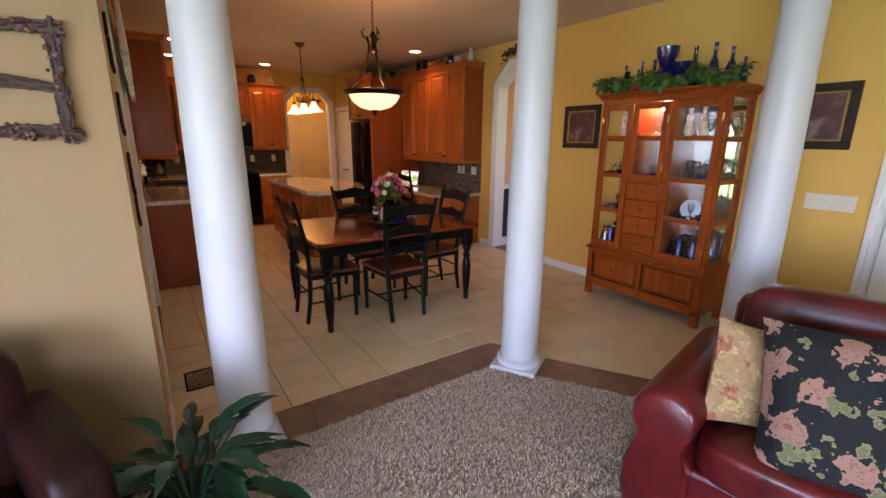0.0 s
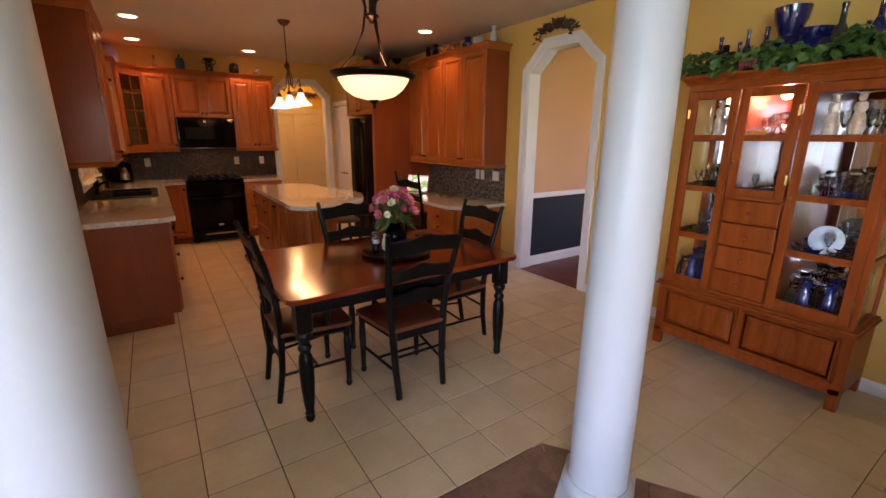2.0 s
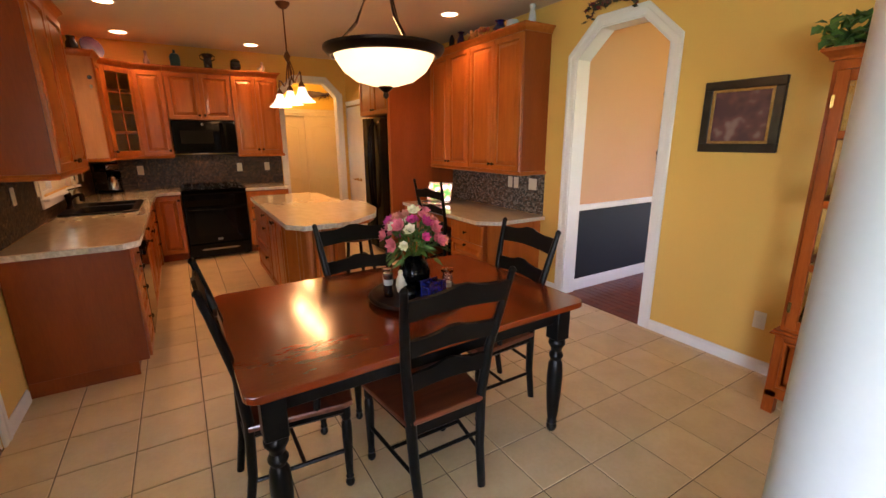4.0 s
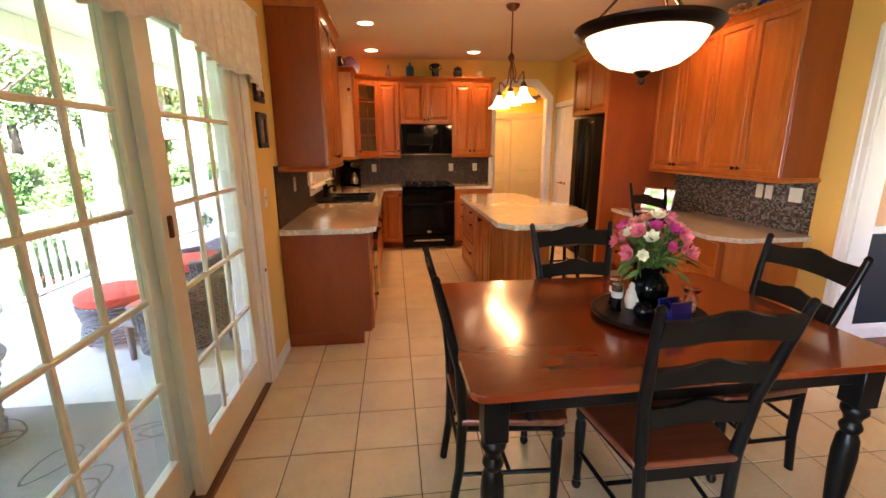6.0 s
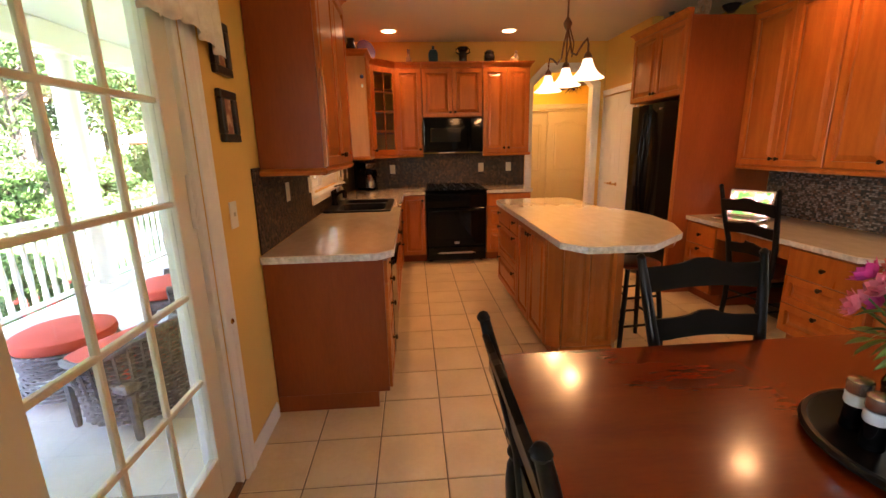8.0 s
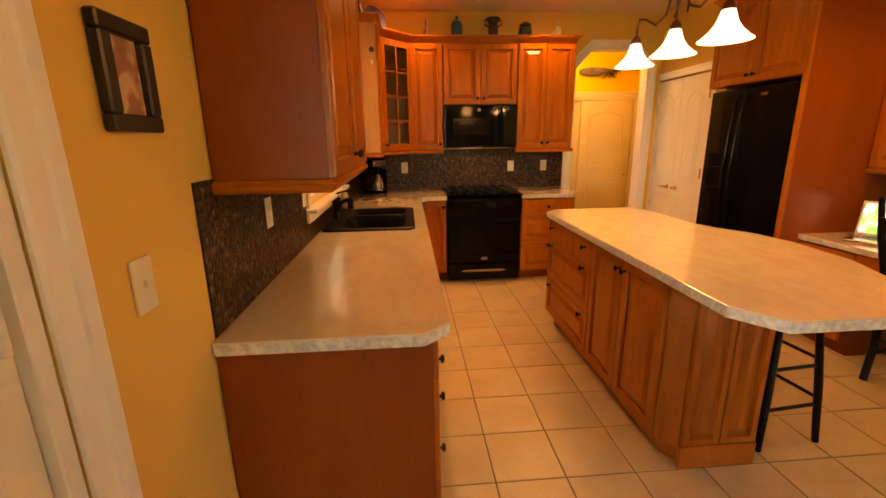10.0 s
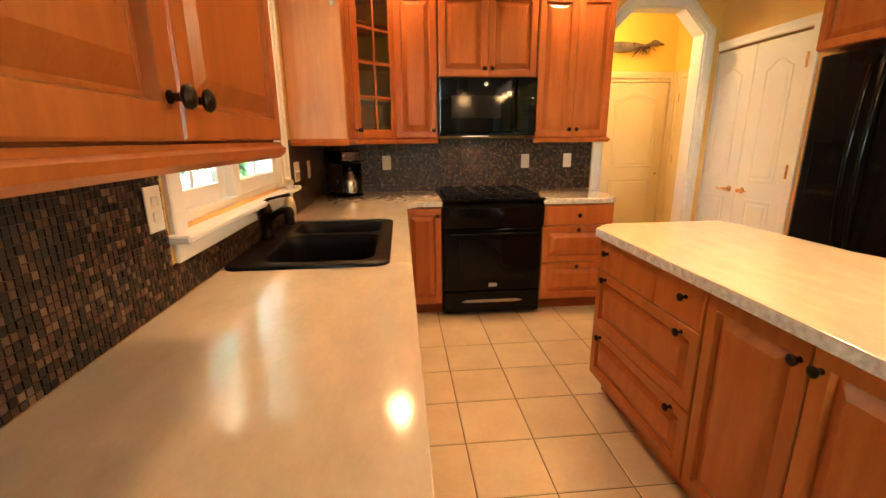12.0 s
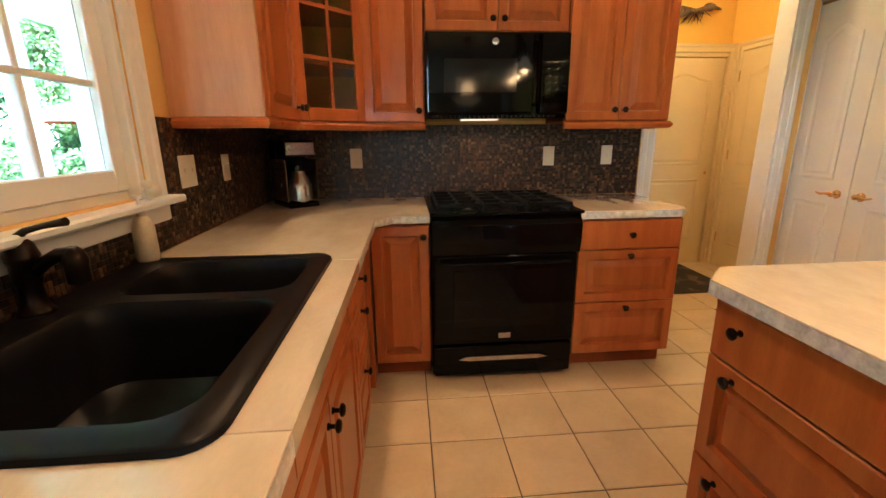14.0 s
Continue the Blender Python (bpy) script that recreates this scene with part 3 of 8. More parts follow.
for a, b in ((cx, SX0), (SX1, 1.682)):
    bm = B()
    rbox(bm, (a, SY0, CT0), (b, SY1, CT1), 0.001, 1)
    part("sink_strip", bm, LAMI, [o for o in scene.objects if o.name == "countertop"][0])
counter("countertop", [(2.706, 9.662), (3.24, 9.662), (3.305, 9.73), (3.305, YB - 0.006), (2.706, YB - 0.006)], CT0, CT1, "short beige laminate countertop beside the range")

# double sink
sink = thing("sink", place(0, 0, CT1 + 0.001), "black composite double-bowl sink set into the laminate counter", "sink")
bm = B()


def bowl(bm, x0, x1, y0, y1, depth):
    r = 0.07
    def ring(a, z, rr):
        pts = []
        for cxx, cyy, st in ((x1 - a - rr, y1 - a - rr, 0), (x0 + a + rr, y1 - a - rr, 90), (x0 + a + rr, y0 + a + rr, 180), (x1 - a - rr, y0 + a + rr, 270)):
            for k in range(5):
                t = radians(st + 22.5 * k)
                pts.append(bm.verts.new((cxx + rr * math.cos(t), cyy + rr * math.sin(t), z)))
        return pts
    rs = [ring(0, 0.012, r), ring(0.006, 0.004, r), ring(0.010, -0.03, r), ring(0.025, -depth + 0.03, r), ring(0.06, -depth, 0.05)]
    for a, b in zip(rs, rs[1:]):
        for i in range(20):
            bm.faces.new((a[i], a[(i + 1) % 20], b[(i + 1) % 20], b[i]))
    bm.faces.new(rs[-1])
    return rs[0]


r1 = bowl(bm, 1.125, 1.545, 8.105, 8.555, 0.20)
r2 = bowl(bm, 1.125, 1.545, 8.60, 8.895, 0.17)


def rim_ring(inset, z, r):
    pts = []
    for cxx, cyy, st in ((1.60 - r, 8.945 - r, 0), (1.015 + r, 8.945 - r, 90), (1.015 + r, 8.05 + r, 180), (1.60 - r, 8.05 + r, 270)):
        for k in range(6):
            t = radians(st + 18 * k)
            pts.append(bm.verts.new((cxx + (r - inset) * math.cos(t), cyy + (r - inset) * math.sin(t), z)))
    return pts


low, mid_, outer = rim_ring(0.0, 0.0, 0.055), rim_ring(0.002, 0.009, 0.055), rim_ring(0.008, 0.013, 0.055)
for ra, rb in ((low, mid_), (mid_, outer)):
    for i in range(24):
        bm.faces.new((ra[i], ra[(i + 1) % 24], rb[(i + 1) % 24], rb[i]))
es = [bm.edges.get((a, b)) for rr in (r1, r2) for a, b in zip(rr, rr[1:] + rr[:1])] + [bm.edges.get((outer[i], outer[(i + 1) % 24])) for i in range(24)]
bmesh.ops.triangle_fill(bm, edges=es, use_beauty=True)
part("basin", bm, SINK, sink, smooth=True)
for yy in (8.34, 8.75):
    bm = B()
    lathe(bm, [(0.042, 0), (0.042, 0.004), (0.03, 0.006), (0.03, 0.002)], 16, place(1.335, yy, -0.198 if yy < 8.6 else -0.168))
    part("drain", bm, BRONZE, sink, smooth=True)

fc = thing("faucet", place(1.05, 8.51, CT1 + 0.013), "dark bronze kitchen faucet with lever handle and pull-out spout", "faucet")
bm = B()
lathe(bm, [(0.034, 0), (0.034, 0.006), (0.028, 0.012), (0.022, 0.03), (0.021, 0.06), (0.026, 0.075), (0.026, 0.11), (0.029, 0.115), (0.029, 0.125), (0.022, 0.15), (0.012, 0.165), (0.006, 0.172)], 18)
part("base", bm, BRONZE, fc, smooth=True)
bm = B()
tube(bm, [(0, 0, 0.165), (0.02, -0.004, 0.178), (0.06, -0.012, 0.188), (0.115, -0.022, 0.198)], [0.009, 0.007, 0.006, 0.009], 10)
part("lever", bm, BRONZE, fc, smooth=True)
bm = B()
tube(bm, [(0.01, 0, 0.085), (0.04, 0, 0.110), (0.07, 0, 0.125), (0.095, 0, 0.125)], [0.015, 0.014, 0.015, 0.018], 12)
lathe(bm, [(0.016, -0.05), (0.022, -0.045), (0.022, -0.01), (0.024, 0.0), (0.018, 0.02), (0.008, 0.03)], 14, place(0.10, 0, 0.112))
part("spout", bm, BRONZE, fc, smooth=True)

# ---- range and microwave ----
rg = thing("range", place(1.948, 9.66), "black slide-in gas range with oven and cast-iron grates", "range")
bm = B()
rbox(bm, (0, 0.03, 0.02), (0.754, 0.64, 0.905), 0.004, 1)
for x in (0.05, 0.70):
    for y in (0.1, 0.55):
        box(bm, (x - 0.02, y - 0.02, 0), (x + 0.02, y + 0.02, 0.02))
part("body", bm, APPL, rg)
bm = B()
rbox(bm, (0.006, -0.005, 0.03), (0.748, 0.03, 0.20), 0.006)
dr = part("drawer", bm, APPL, rg)
bm = B()
prism(bm, [(0.13, 0.126), (0.18, 0.142), (0.57, 0.142), (0.62, 0.126), (0.56, 0.118), (0.19, 0.118)], -0.018, -0.0055, 0.002, axis="y")
part("handle", bm, mat("grey_metal", (0.5, 0.47, 0.43), None, 10, 0.2, 0.05, 0, metal=0.9), dr)
bm = B()
rbox(bm, (0.006, -0.012, 0.215), (0.748, 0.03, 0.70), 0.008)
od = part("oven_door", bm, APPL, rg)
bm = B()
rbox(bm, (0.11, -0.0165, 0.31), (0.645, -0.0125, 0.62), 0.0015, 1)
part("window", bm, BGLASS, od)
bm = B()
tube(bm, [(0.05, -0.012, 0.665), (0.05, -0.04, 0.668), (0.10, -0.048, 0.668), (0.65, -0.048, 0.668), (0.70, -0.04, 0.668), (0.70, -0.012, 0.665)], 0.011, 10)
part("handle", bm, APPL, od, smooth=True)
bm = B()
rbox(bm, (0.345, -0.0185, 0.245), (0.41, -0.0125, 0.275), 0.001, 1)
part("badge", bm, STEEL, od)
bm = B()
prism(bm, [(-0.03, 0.71), (0.04, 0.71), (0.04, 0.912), (0.0, 0.912), (-0.045, 0.86), (-0.045, 0.79)], 0.002, 0.752, 0.003, axis="x")
cp = part("control_panel", bm, APPL, rg)
bm = B()
rbox(bm, (-0.008, -0.035, 0.906), (0.762, 0.645, 0.922), 0.005)
part("cooktop", bm, APPL, rg)
for gx in (0.03, 0.265, 0.50):
    bm = B()
    for y in (0.04, 0.17, 0.30, 0.43, 0.56):
        rbox(bm, (gx, y - 0.006, 0.940), (gx + 0.225, y + 0.006, 0.956), 0.002, 1)
    for x in (gx + 0.006, gx + 0.112, gx + 0.219):
        rbox(bm, (x - 0.006, 0.035, 0.938), (x + 0.006, 0.565, 0.954), 0.002, 1)
    for x in (gx + 0.006, gx + 0.219):
        for y in (0.04, 0.56):
            box(bm, (x - 0.007, y - 0.007, 0.922), (x + 0.007, y + 0.007, 0.942))
    part("grate", bm, BLACKW, rg)
for x, y in ((0.14, 0.16), (0.14, 0.44), (0.61, 0.16), (0.61, 0.44), (0.375, 0.30)):
    bm = B()
    lathe(bm, [(0.045, 0.922), (0.045, 0.930), (0.033, 0.931), (0.033, 0.937), (0.02, 0.938)], 16, place(x, y))
    part("burner", bm, BLACKW, rg, smooth=True)

mw = thing("microwave", place(1.950, 9.935), "black over-the-range microwave hung under the wall cabinet", "microwave")
bm = B()
rbox(bm, (0, 0.02, 1.372), (0.752, 0.375, 1.797), 0.006)
part("body", bm, APPL, mw)
bm = B()
rbox(bm, (0.002, -0.012, 1.395), (0.56, 0.018, 1.79), 0.01)
md = part("door", bm, APPL, mw)
bm = B()
rbox(bm, (0.09, -0.0165, 1.50), (0.47, -0.0125, 1.665), 0.0015, 1)
part("window", bm, mat("tinted_window", (0.010, 0.008, 0.007), None, 4, 0.08, 0.01, 0, coat=0.0, spec=0.2), md)
bm = B()
tube(bm, [(0.572, -0.01, 1.44), (0.572, -0.04, 1.45), (0.572, -0.045, 1.60), (0.572, -0.04, 1.74), (0.572, -0.01, 1.75)], 0.011, 8)
part("handle", bm, APPL, md, smooth=True)
bm = B()
rbox(bm, (0.592, -0.012, 1.395), (0.75, 0.018, 1.79), 0.008)
mp_ = part("control_panel", bm, APPL, mw)
bm = B()
for r in range(7):
    for c in range(3):
        rbox(bm, (0.615 + c * 0.041, -0.0145, 1.43 + r * 0.033), (0.645 + c * 0.041, -0.0125, 1.45 + r * 0.033), 0.001, 1)
part("keypad", bm, BGLASS, mp_, kind="stuff")
bm = B()
lathe(bm, [(0.017, 0), (0.017, 0.003), (0.012, 0.004)], 16, pose(0.355, -0.0125, 1.745, 90))
part("badge", bm, STEEL, md, smooth=True)
bm = B()
for i in range(26):
    rbox(bm, (0.05 + i * 0.025, -0.004, 1.378), (0.062 + i * 0.025, 0.019, 1.388), 0.001, 1)
part("vent", bm, BLACKW, mw)
bm = B()
box(bm, (0.20, 0.10, 1.368), (0.40, 0.20, 1.3715))
part("lamp_lens", bm, glow("hood_lamp", (1, 0.6, 0.3), 0.06), mw)
lamp("hood_light", "SPOT", 0.24, look((2.25, 10.08, 1.36), (2.30, 10.25, 0.9)), WARM, radius=0.05, spot=120)

# ---- island ----
isl_label = "kitchen island with raised-panel fronts, panelled end and beige laminate top"
island = thing("island", place(0, 0), isl_label, "island")
IX0, IX1, IY0, IY1 = 2.665, 3.20, 6.98, 8.60
bm = B()
prism(bm, [(IX0, 7.05), (IX0 + 0.070, IY0), (3.09, IY0), (IX1, 7.09), (IX1, IY1), (IX0, IY1)], 0.10, BASE)
prism(bm, [(IX0 + 0.05, 7.08), (IX0 + 0.10, IY0 - 0.001), (3.08, IY0 - 0.001), (IX1 - 0.02, 7.10), (IX1 - 0.03, IY1 - 0.02), (IX0 + 0.05, IY1 - 0.02)], 0.001, 0.10)
part("body", bm, WOOD, island)
for a in (IX0 + 0.078, IX0 + 0.253):
    bm = B()
    panel(bm, a, a + 0.170, 0.118, BASE - 0.034, IY0 - 0.0015, frame_w=0.036)
    part("end_panel", bm, WOOD, island)
bm = B()
rbox(bm, (IX0 + 0.068, IY0 - 0.026, 0.001), (3.092, IY0 - 0.002, 0.114), 0.004)
part("plinth", bm, WOOD, island)
isf = new("island_fronts")
isf.parent = island
isf.matrix_basis = place(IX0, IY1, 0, -90)
fr = []
W1 = 0.79
for lo, hi in ((0.11, 0.39), (0.39, 0.70)):
    fr.append(("drawer", 0.004, W1 - 0.004, lo + 0.002, hi - 0.002, [(0.10, hi - 0.035), (W1 - 0.10, hi - 0.035)]))
fr.append(("slab", 0.004, W1 - 0.004, 0.702, 0.858, [(0.10, 0.80), (W1 - 0.10, 0.80)]))
fr.append(("door", W1 + 0.006, W1 + 0.375, 0.11, 0.858, [(W1 + 0.348, 0.80)]))
fr.append(("door", W1 + 0.379, W1 + 0.755, 0.11, 0.858, [(W1 + 0.406, 0.80)]))
for kind, a, b, lo, hi, ks in fr:
    bm = B()
    panel(bm, a, b, lo, hi, -0.0015, flat=(kind == "slab"))
    f = part("door" if kind == "door" else "drawer", bm, WOOD, island, at=place(IX0, IY1, 0, -90))
    for kx, kz in ks:
        knob(f, kx, -0.0215, kz)
bpy.data.objects.remove(isf)
bm = B()
rbox(bm, (IX1 + 0.001, 7.2, 0.12), (IX1 + 0.014, 8.5, BASE - 0.02), 0.004)
part("back_panel", bm, WOOD, island)
bm = B()
prism(bm, [(2.65, 6.80), (2.73, 6.72), (3.30, 6.72), (3.40, 6.85), (3.50, 7.3), (3.45, 7.7), (3.33, 7.9), (3.33, 8.62), (2.68, 8.62), (2.65, 8.6)], BASE - 0.030, BASE + 0.001, 0.006)
part("under_trim", bm, WOOD, island)
top = [(2.605, 6.665), (2.705, 6.525), (3.07, 6.525), (3.40, 6.80), (3.53, 7.10), (3.575, 7.45), (3.54, 7.68), (3.44, 7.85), (3.395, 8.02), (3.39, 8.55), (3.34, 8.70), (2.72, 8.70), (2.62, 8.60)]
counter("island_countertop", top, CT0, CT1 + 0.0, "beige speckled laminate island top with a curved seating side")

# ---- refrigerator and its surround ----
FX, FY0, FY1 = 4.215, 8.262, 9.172
fr_ = thing("refrigerator", place(FX, FY1, 0, -90), "black side-by-side refrigerator with long curved handles", "refrigerator")
FW = FY1 - FY0
bm = B()
rbox(bm, (0.0, 0.09, 0.012), (FW, 0.86, 1.80), 0.008)
part("body", bm, FRIDGE, fr_)
for nm, a, b in (("freezer_door", 0.0, 0.40), ("fridge_door", 0.406, FW)):
    bm = B()
    prism(bm, [(a + 0.002, 0.085), (a + 0.002, 0.03), (a + 0.03, 0.012), ((a + b) / 2, 0.0), (b - 0.03, 0.012), (b - 0.002, 0.03), (b - 0.002, 0.085)], 0.07, 1.815, 0.004)
    d_ = part(nm, bm, FRIDGE, fr_)
    hx = b - 0.035 if a == 0 else a + 0.035
    bm = B()
    tube(bm, [(hx, 0.015, 0.62), (hx, -0.025, 0.66), (hx, -0.055, 0.95), (hx, -0.065, 1.2), (hx, -0.055, 1.45), (hx, -0.025, 1.72), (hx, 0.015, 1.76)], [0.012, 0.014, 0.013, 0.013, 0.013, 0.014, 0.012], 10)
    part("handle", bm, APPL, d_, smooth=True)
    if a == 0:
        bm = B()
        rbox(bm, (0.09, -0.003, 0.98), (0.31, 0.02, 1.32), 0.006)
        part("dispenser", bm, APPL, d_)
        bm = B()
        rbox(bm, (0.115, -0.006, 1.00), (0.285, -0.002, 1.20), 0.002, 1)
        part("dispenser_recess", bm, BGLASS, d_)
    else:
        bm = B()
        rbox(bm, (0.58, -0.006, 1.745), (0.64, 0.004, 1.765), 0.001, 1)
        part("badge", bm, STEEL, d_)
RZ1 = 2.49
PY = 8.225
bm = B()
rbox(bm, (4.222, PY, 0.0), (XR - 0.004, PY + 0.03, RZ1), 0.001, 1)
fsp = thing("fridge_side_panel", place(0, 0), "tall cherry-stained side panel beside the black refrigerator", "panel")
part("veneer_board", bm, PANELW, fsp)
bm = B()
rbox(bm, (4.20, PY - 0.002, 0.0), (4.2215, PY + 0.032, RZ1), 0.003, 1)
part("edge_strip", bm, WOOD, fsp)
cabinet("fridge_cabinet", place(4.24, FY1 + 0.03, 0, -90), FY1 + 0.03 - PY - 0.032, 0.88, 1.85, RZ1, doors(FY1 + 0.03 - PY - 0.032, 1.855, RZ1 - 0.01, 2, True), "cherry-stained two-door cabinet above the refrigerator", crown=True, ends=(True, False), group="kitchen wall cabinets")
# desk side wall cabinets
RX, RY0, RY1 = 4.80, 6.50, PY - 0.002
RZ0 = 1.225
n_w = (RY1 - RY0) / 2
for i in range(2):
    cabinet("desk_wall_cabinet", place(RX, RY1 - i * n_w, 0, -90), n_w - 0.001, XR - RX - 0.004, RZ0, RZ1, doors(n_w - 0.001, RZ0 + 0.005, RZ1 - 0.01, 2, True), "tall cherry-stained two-door wall cabinet above the desk", crown=True, rail=True, ends=(False, i == 1), group="desk wall cabinets")

# desk
DX, DZ = 4.36, 0.765
counter("countertop", [(DX, PY - 0.003), (XR - 0.006, PY - 0.003), (XR - 0.006, 6.46), (4.52, 6.46), (DX, 6.62)], DZ - 0.038, DZ, "beige laminate desk top along the wall")
cabinet("desk_cabinet", place(DX + 0.04, 7.10, 0, -90), 0.56, XR - DX - 0.045, 0, DZ - 0.04, drawers(0.56, [0.11, 0.32, 0.52, 0.715], slab_top=True), "cherry-stained desk cabinet with three drawers", toe=0.10, group="desk cabinets")
cabinet("desk_cabinet", place(DX + 0.04, PY - 0.004, 0, -90), 0.40, XR - DX - 0.045, 0, DZ - 0.04, drawers(0.40, [0.11, 0.32, 0.52, 0.715], slab_top=True), "cherry-stained desk cabinet with three drawers beside the refrigerator panel", toe=0.10, group="desk cabinets")
bm = B()
panel(bm, 0, 7.82 - 7.10 - 0.006, DZ - 0.145, DZ - 0.045, 0, flat=True)
deskc = [o for o in scene.objects if o.name.startswith("desk_cabinet")][0]
ds = part("drawer", bm, WOOD, deskc, "shallow drawer over the knee space", at=place(DX + 0.04, 7.10, 0, -90).inverted() @ place(DX + 0.04, 7.817, 0, -90))
knob(ds, 0.36, -0.0215, DZ - 0.095)
bm = B()
rbox(bm, (4.44, 6.52, 0.0), (XR - 0.006, 6.536, DZ - 0.04), 0.002, 1)
tagged(part("desk_end_panel", bm, WOOD), "plain cherry-stained end panel of the desk", "panel")

# ---- ceiling lights ----
BULB = glow("bulb_warm", (1.0, 0.62, 0.30), 1.3)
SHADE = glow("lit_alabaster", (1.0, 0.60, 0.25), 0.14)
PSHADE = glow("lit_frosted_glass", (1.0, 0.66, 0.36), 0.18)
ring = None
for x, y in ((1.583, 8.475), (1.583, 9.785), (2.985, 9.785), (4.48, 7.28)):
    if ring is None:
        ring = thing("recessed_light", place(x, y, ZC), "round recessed ceiling light with white trim, lit", "light", "recessed ceiling lights")
        bm = B()
        lathe(bm, [(0.078, -0.001), (0.098, -0.001), (0.100, -0.004), (0.092, -0.008), (0.078, -0.007), (0.076, -0.002)], 24, cap=False)
        part("trim", bm, WHITE, ring, smooth=True)
        bm = B()
        lathe(bm, [(0.077, -0.0035), (0.076, -0.0045), (0.03, -0.010)], 24)
        part("lens", bm, BULB, ring, smooth=True)
    else:
        copy_thing(ring, place(x, y, ZC))
    lamp("downlight", "SPOT", 2.15, look((x, y, ZC - 0.03), (x, y, 0)), WARM, radius=0.07, spot=130)

# table chandelier
CHX, CHY = 2.815, 5.19
ch = thing("chandelier", place(CHX, CHY, -0.03), "bronze chandelier with a lit alabaster glass bowl on a chain", "lamp")
bm = B()
lathe(bm, [(0.0, 1.795), (0.06, 1.80), (0.13, 1.82), (0.185, 1.86), (0.215, 1.905), (0.225, 1.93), (0.218, 1.93), (0.18, 1.868), (0.12, 1.828), (0.0, 1.805)], 36, cap=False)
part("bowl", bm, SHADE, ch, smooth=True)
bm = B()
lathe(bm, [(0.222, 1.925), (0.232, 1.918), (0.250, 1.925), (0.268, 1.945), (0.268, 1.957), (0.245, 1.960), (0.228, 1.945), (0.222, 1.935)], 36, cap=False)
part("rim", bm, BRONZE, ch, smooth=True)
bm = B()
lathe(bm, [(0.003, 1.745), (0.012, 1.752), (0.014, 1.762), (0.010, 1.772), (0.024, 1.782), (0.034, 1.793), (0.030, 1.799), (0.0, 1.801)], 16)
part("finial", bm, BRONZE, ch, smooth=True)
for k in range(3):
    a = 2 * math.pi * k / 3 + 0.5
    ca, sa = math.cos(a), math.sin(a)
    bm = B()
    tube(bm, [(ca * 0.232, sa * 0.232, 1.95), (ca * 0.12, sa * 0.12, 2.06), (ca * 0.055, sa * 0.055, 2.20), (ca * 0.035, sa * 0.035, 2.33), (ca * 0.05, sa * 0.05, 2.40)], 0.0075, 8)
    tube(bm, [(ca * 0.03, sa * 0.03, 2.30), (ca * 0.05, sa * 0.05, 2.37), (ca * 0.085, sa * 0.085, 2.40), (ca * 0.095, sa * 0.095, 2.44), (ca * 0.07, sa * 0.07, 2.455)], 0.006, 8)
    part("arm", bm, BRONZE, ch, smooth=True)
bm = B()
lathe(bm, [(0.012, 2.24), (0.02, 2.26), (0.045, 2.275), (0.045, 2.285), (0.016, 2.30), (0.014, 2.38), (0.03, 2.40), (0.02, 2.42), (0.008, 2.44)], 16)
part("hub", bm, BRONZE, ch, smooth=True)
link = B()
for k in range(9):
    z = 2.455 + k * 0.031
    pts = [(0.010 * math.cos(t) * (k % 2 == 0), 0.010 * math.cos(t) * (k % 2 == 1), z + 0.019 * math.sin(t)) for t in [2 * math.pi * i / 10 for i in range(11)]]
    tube(link, pts, 0.0028, 5)
part("chain", link, BRONZE, ch)
bm = B()
lathe(bm, [(0.01, ZC - 0.035), (0.03, ZC - 0.03), (0.065, ZC + 0.018), (0.068, ZC + 0.029)], 20)
part("canopy", bm, BRONZE, ch, smooth=True)
lamp("chandelier_bulb", "POINT", 0.85, place(CHX, CHY, 2.02), WARM, radius=0.10)

# island pendant
PX, PYY = 2.97, 7.74
pd = thing("pendant_light", place(PX, PYY, 0, 4), "bronze three-light island pendant with lit bell-shaped frosted shades", "lamp")
bm = B()
lathe(bm, [(0.012, 2.695), (0.03, 2.70), (0.06, 2.73), (0.066, ZC - 0.001)], 20)
part("canopy", bm, COPPER, pd, smooth=True)
bm = B()
lathe(bm, [(0.007, 2.31), (0.007, 2.70)], 10)
lathe(bm, [(0.012, 2.25), (0.03, 2.285), (0.032, 2.30), (0.015, 2.33), (0.008, 2.34)], 14)
lathe(bm, [(0.004, 2.04), (0.010, 2.05), (0.006, 2.07), (0.006, 2.27)], 12)
part("stem", bm, COPPER, pd, smooth=True)
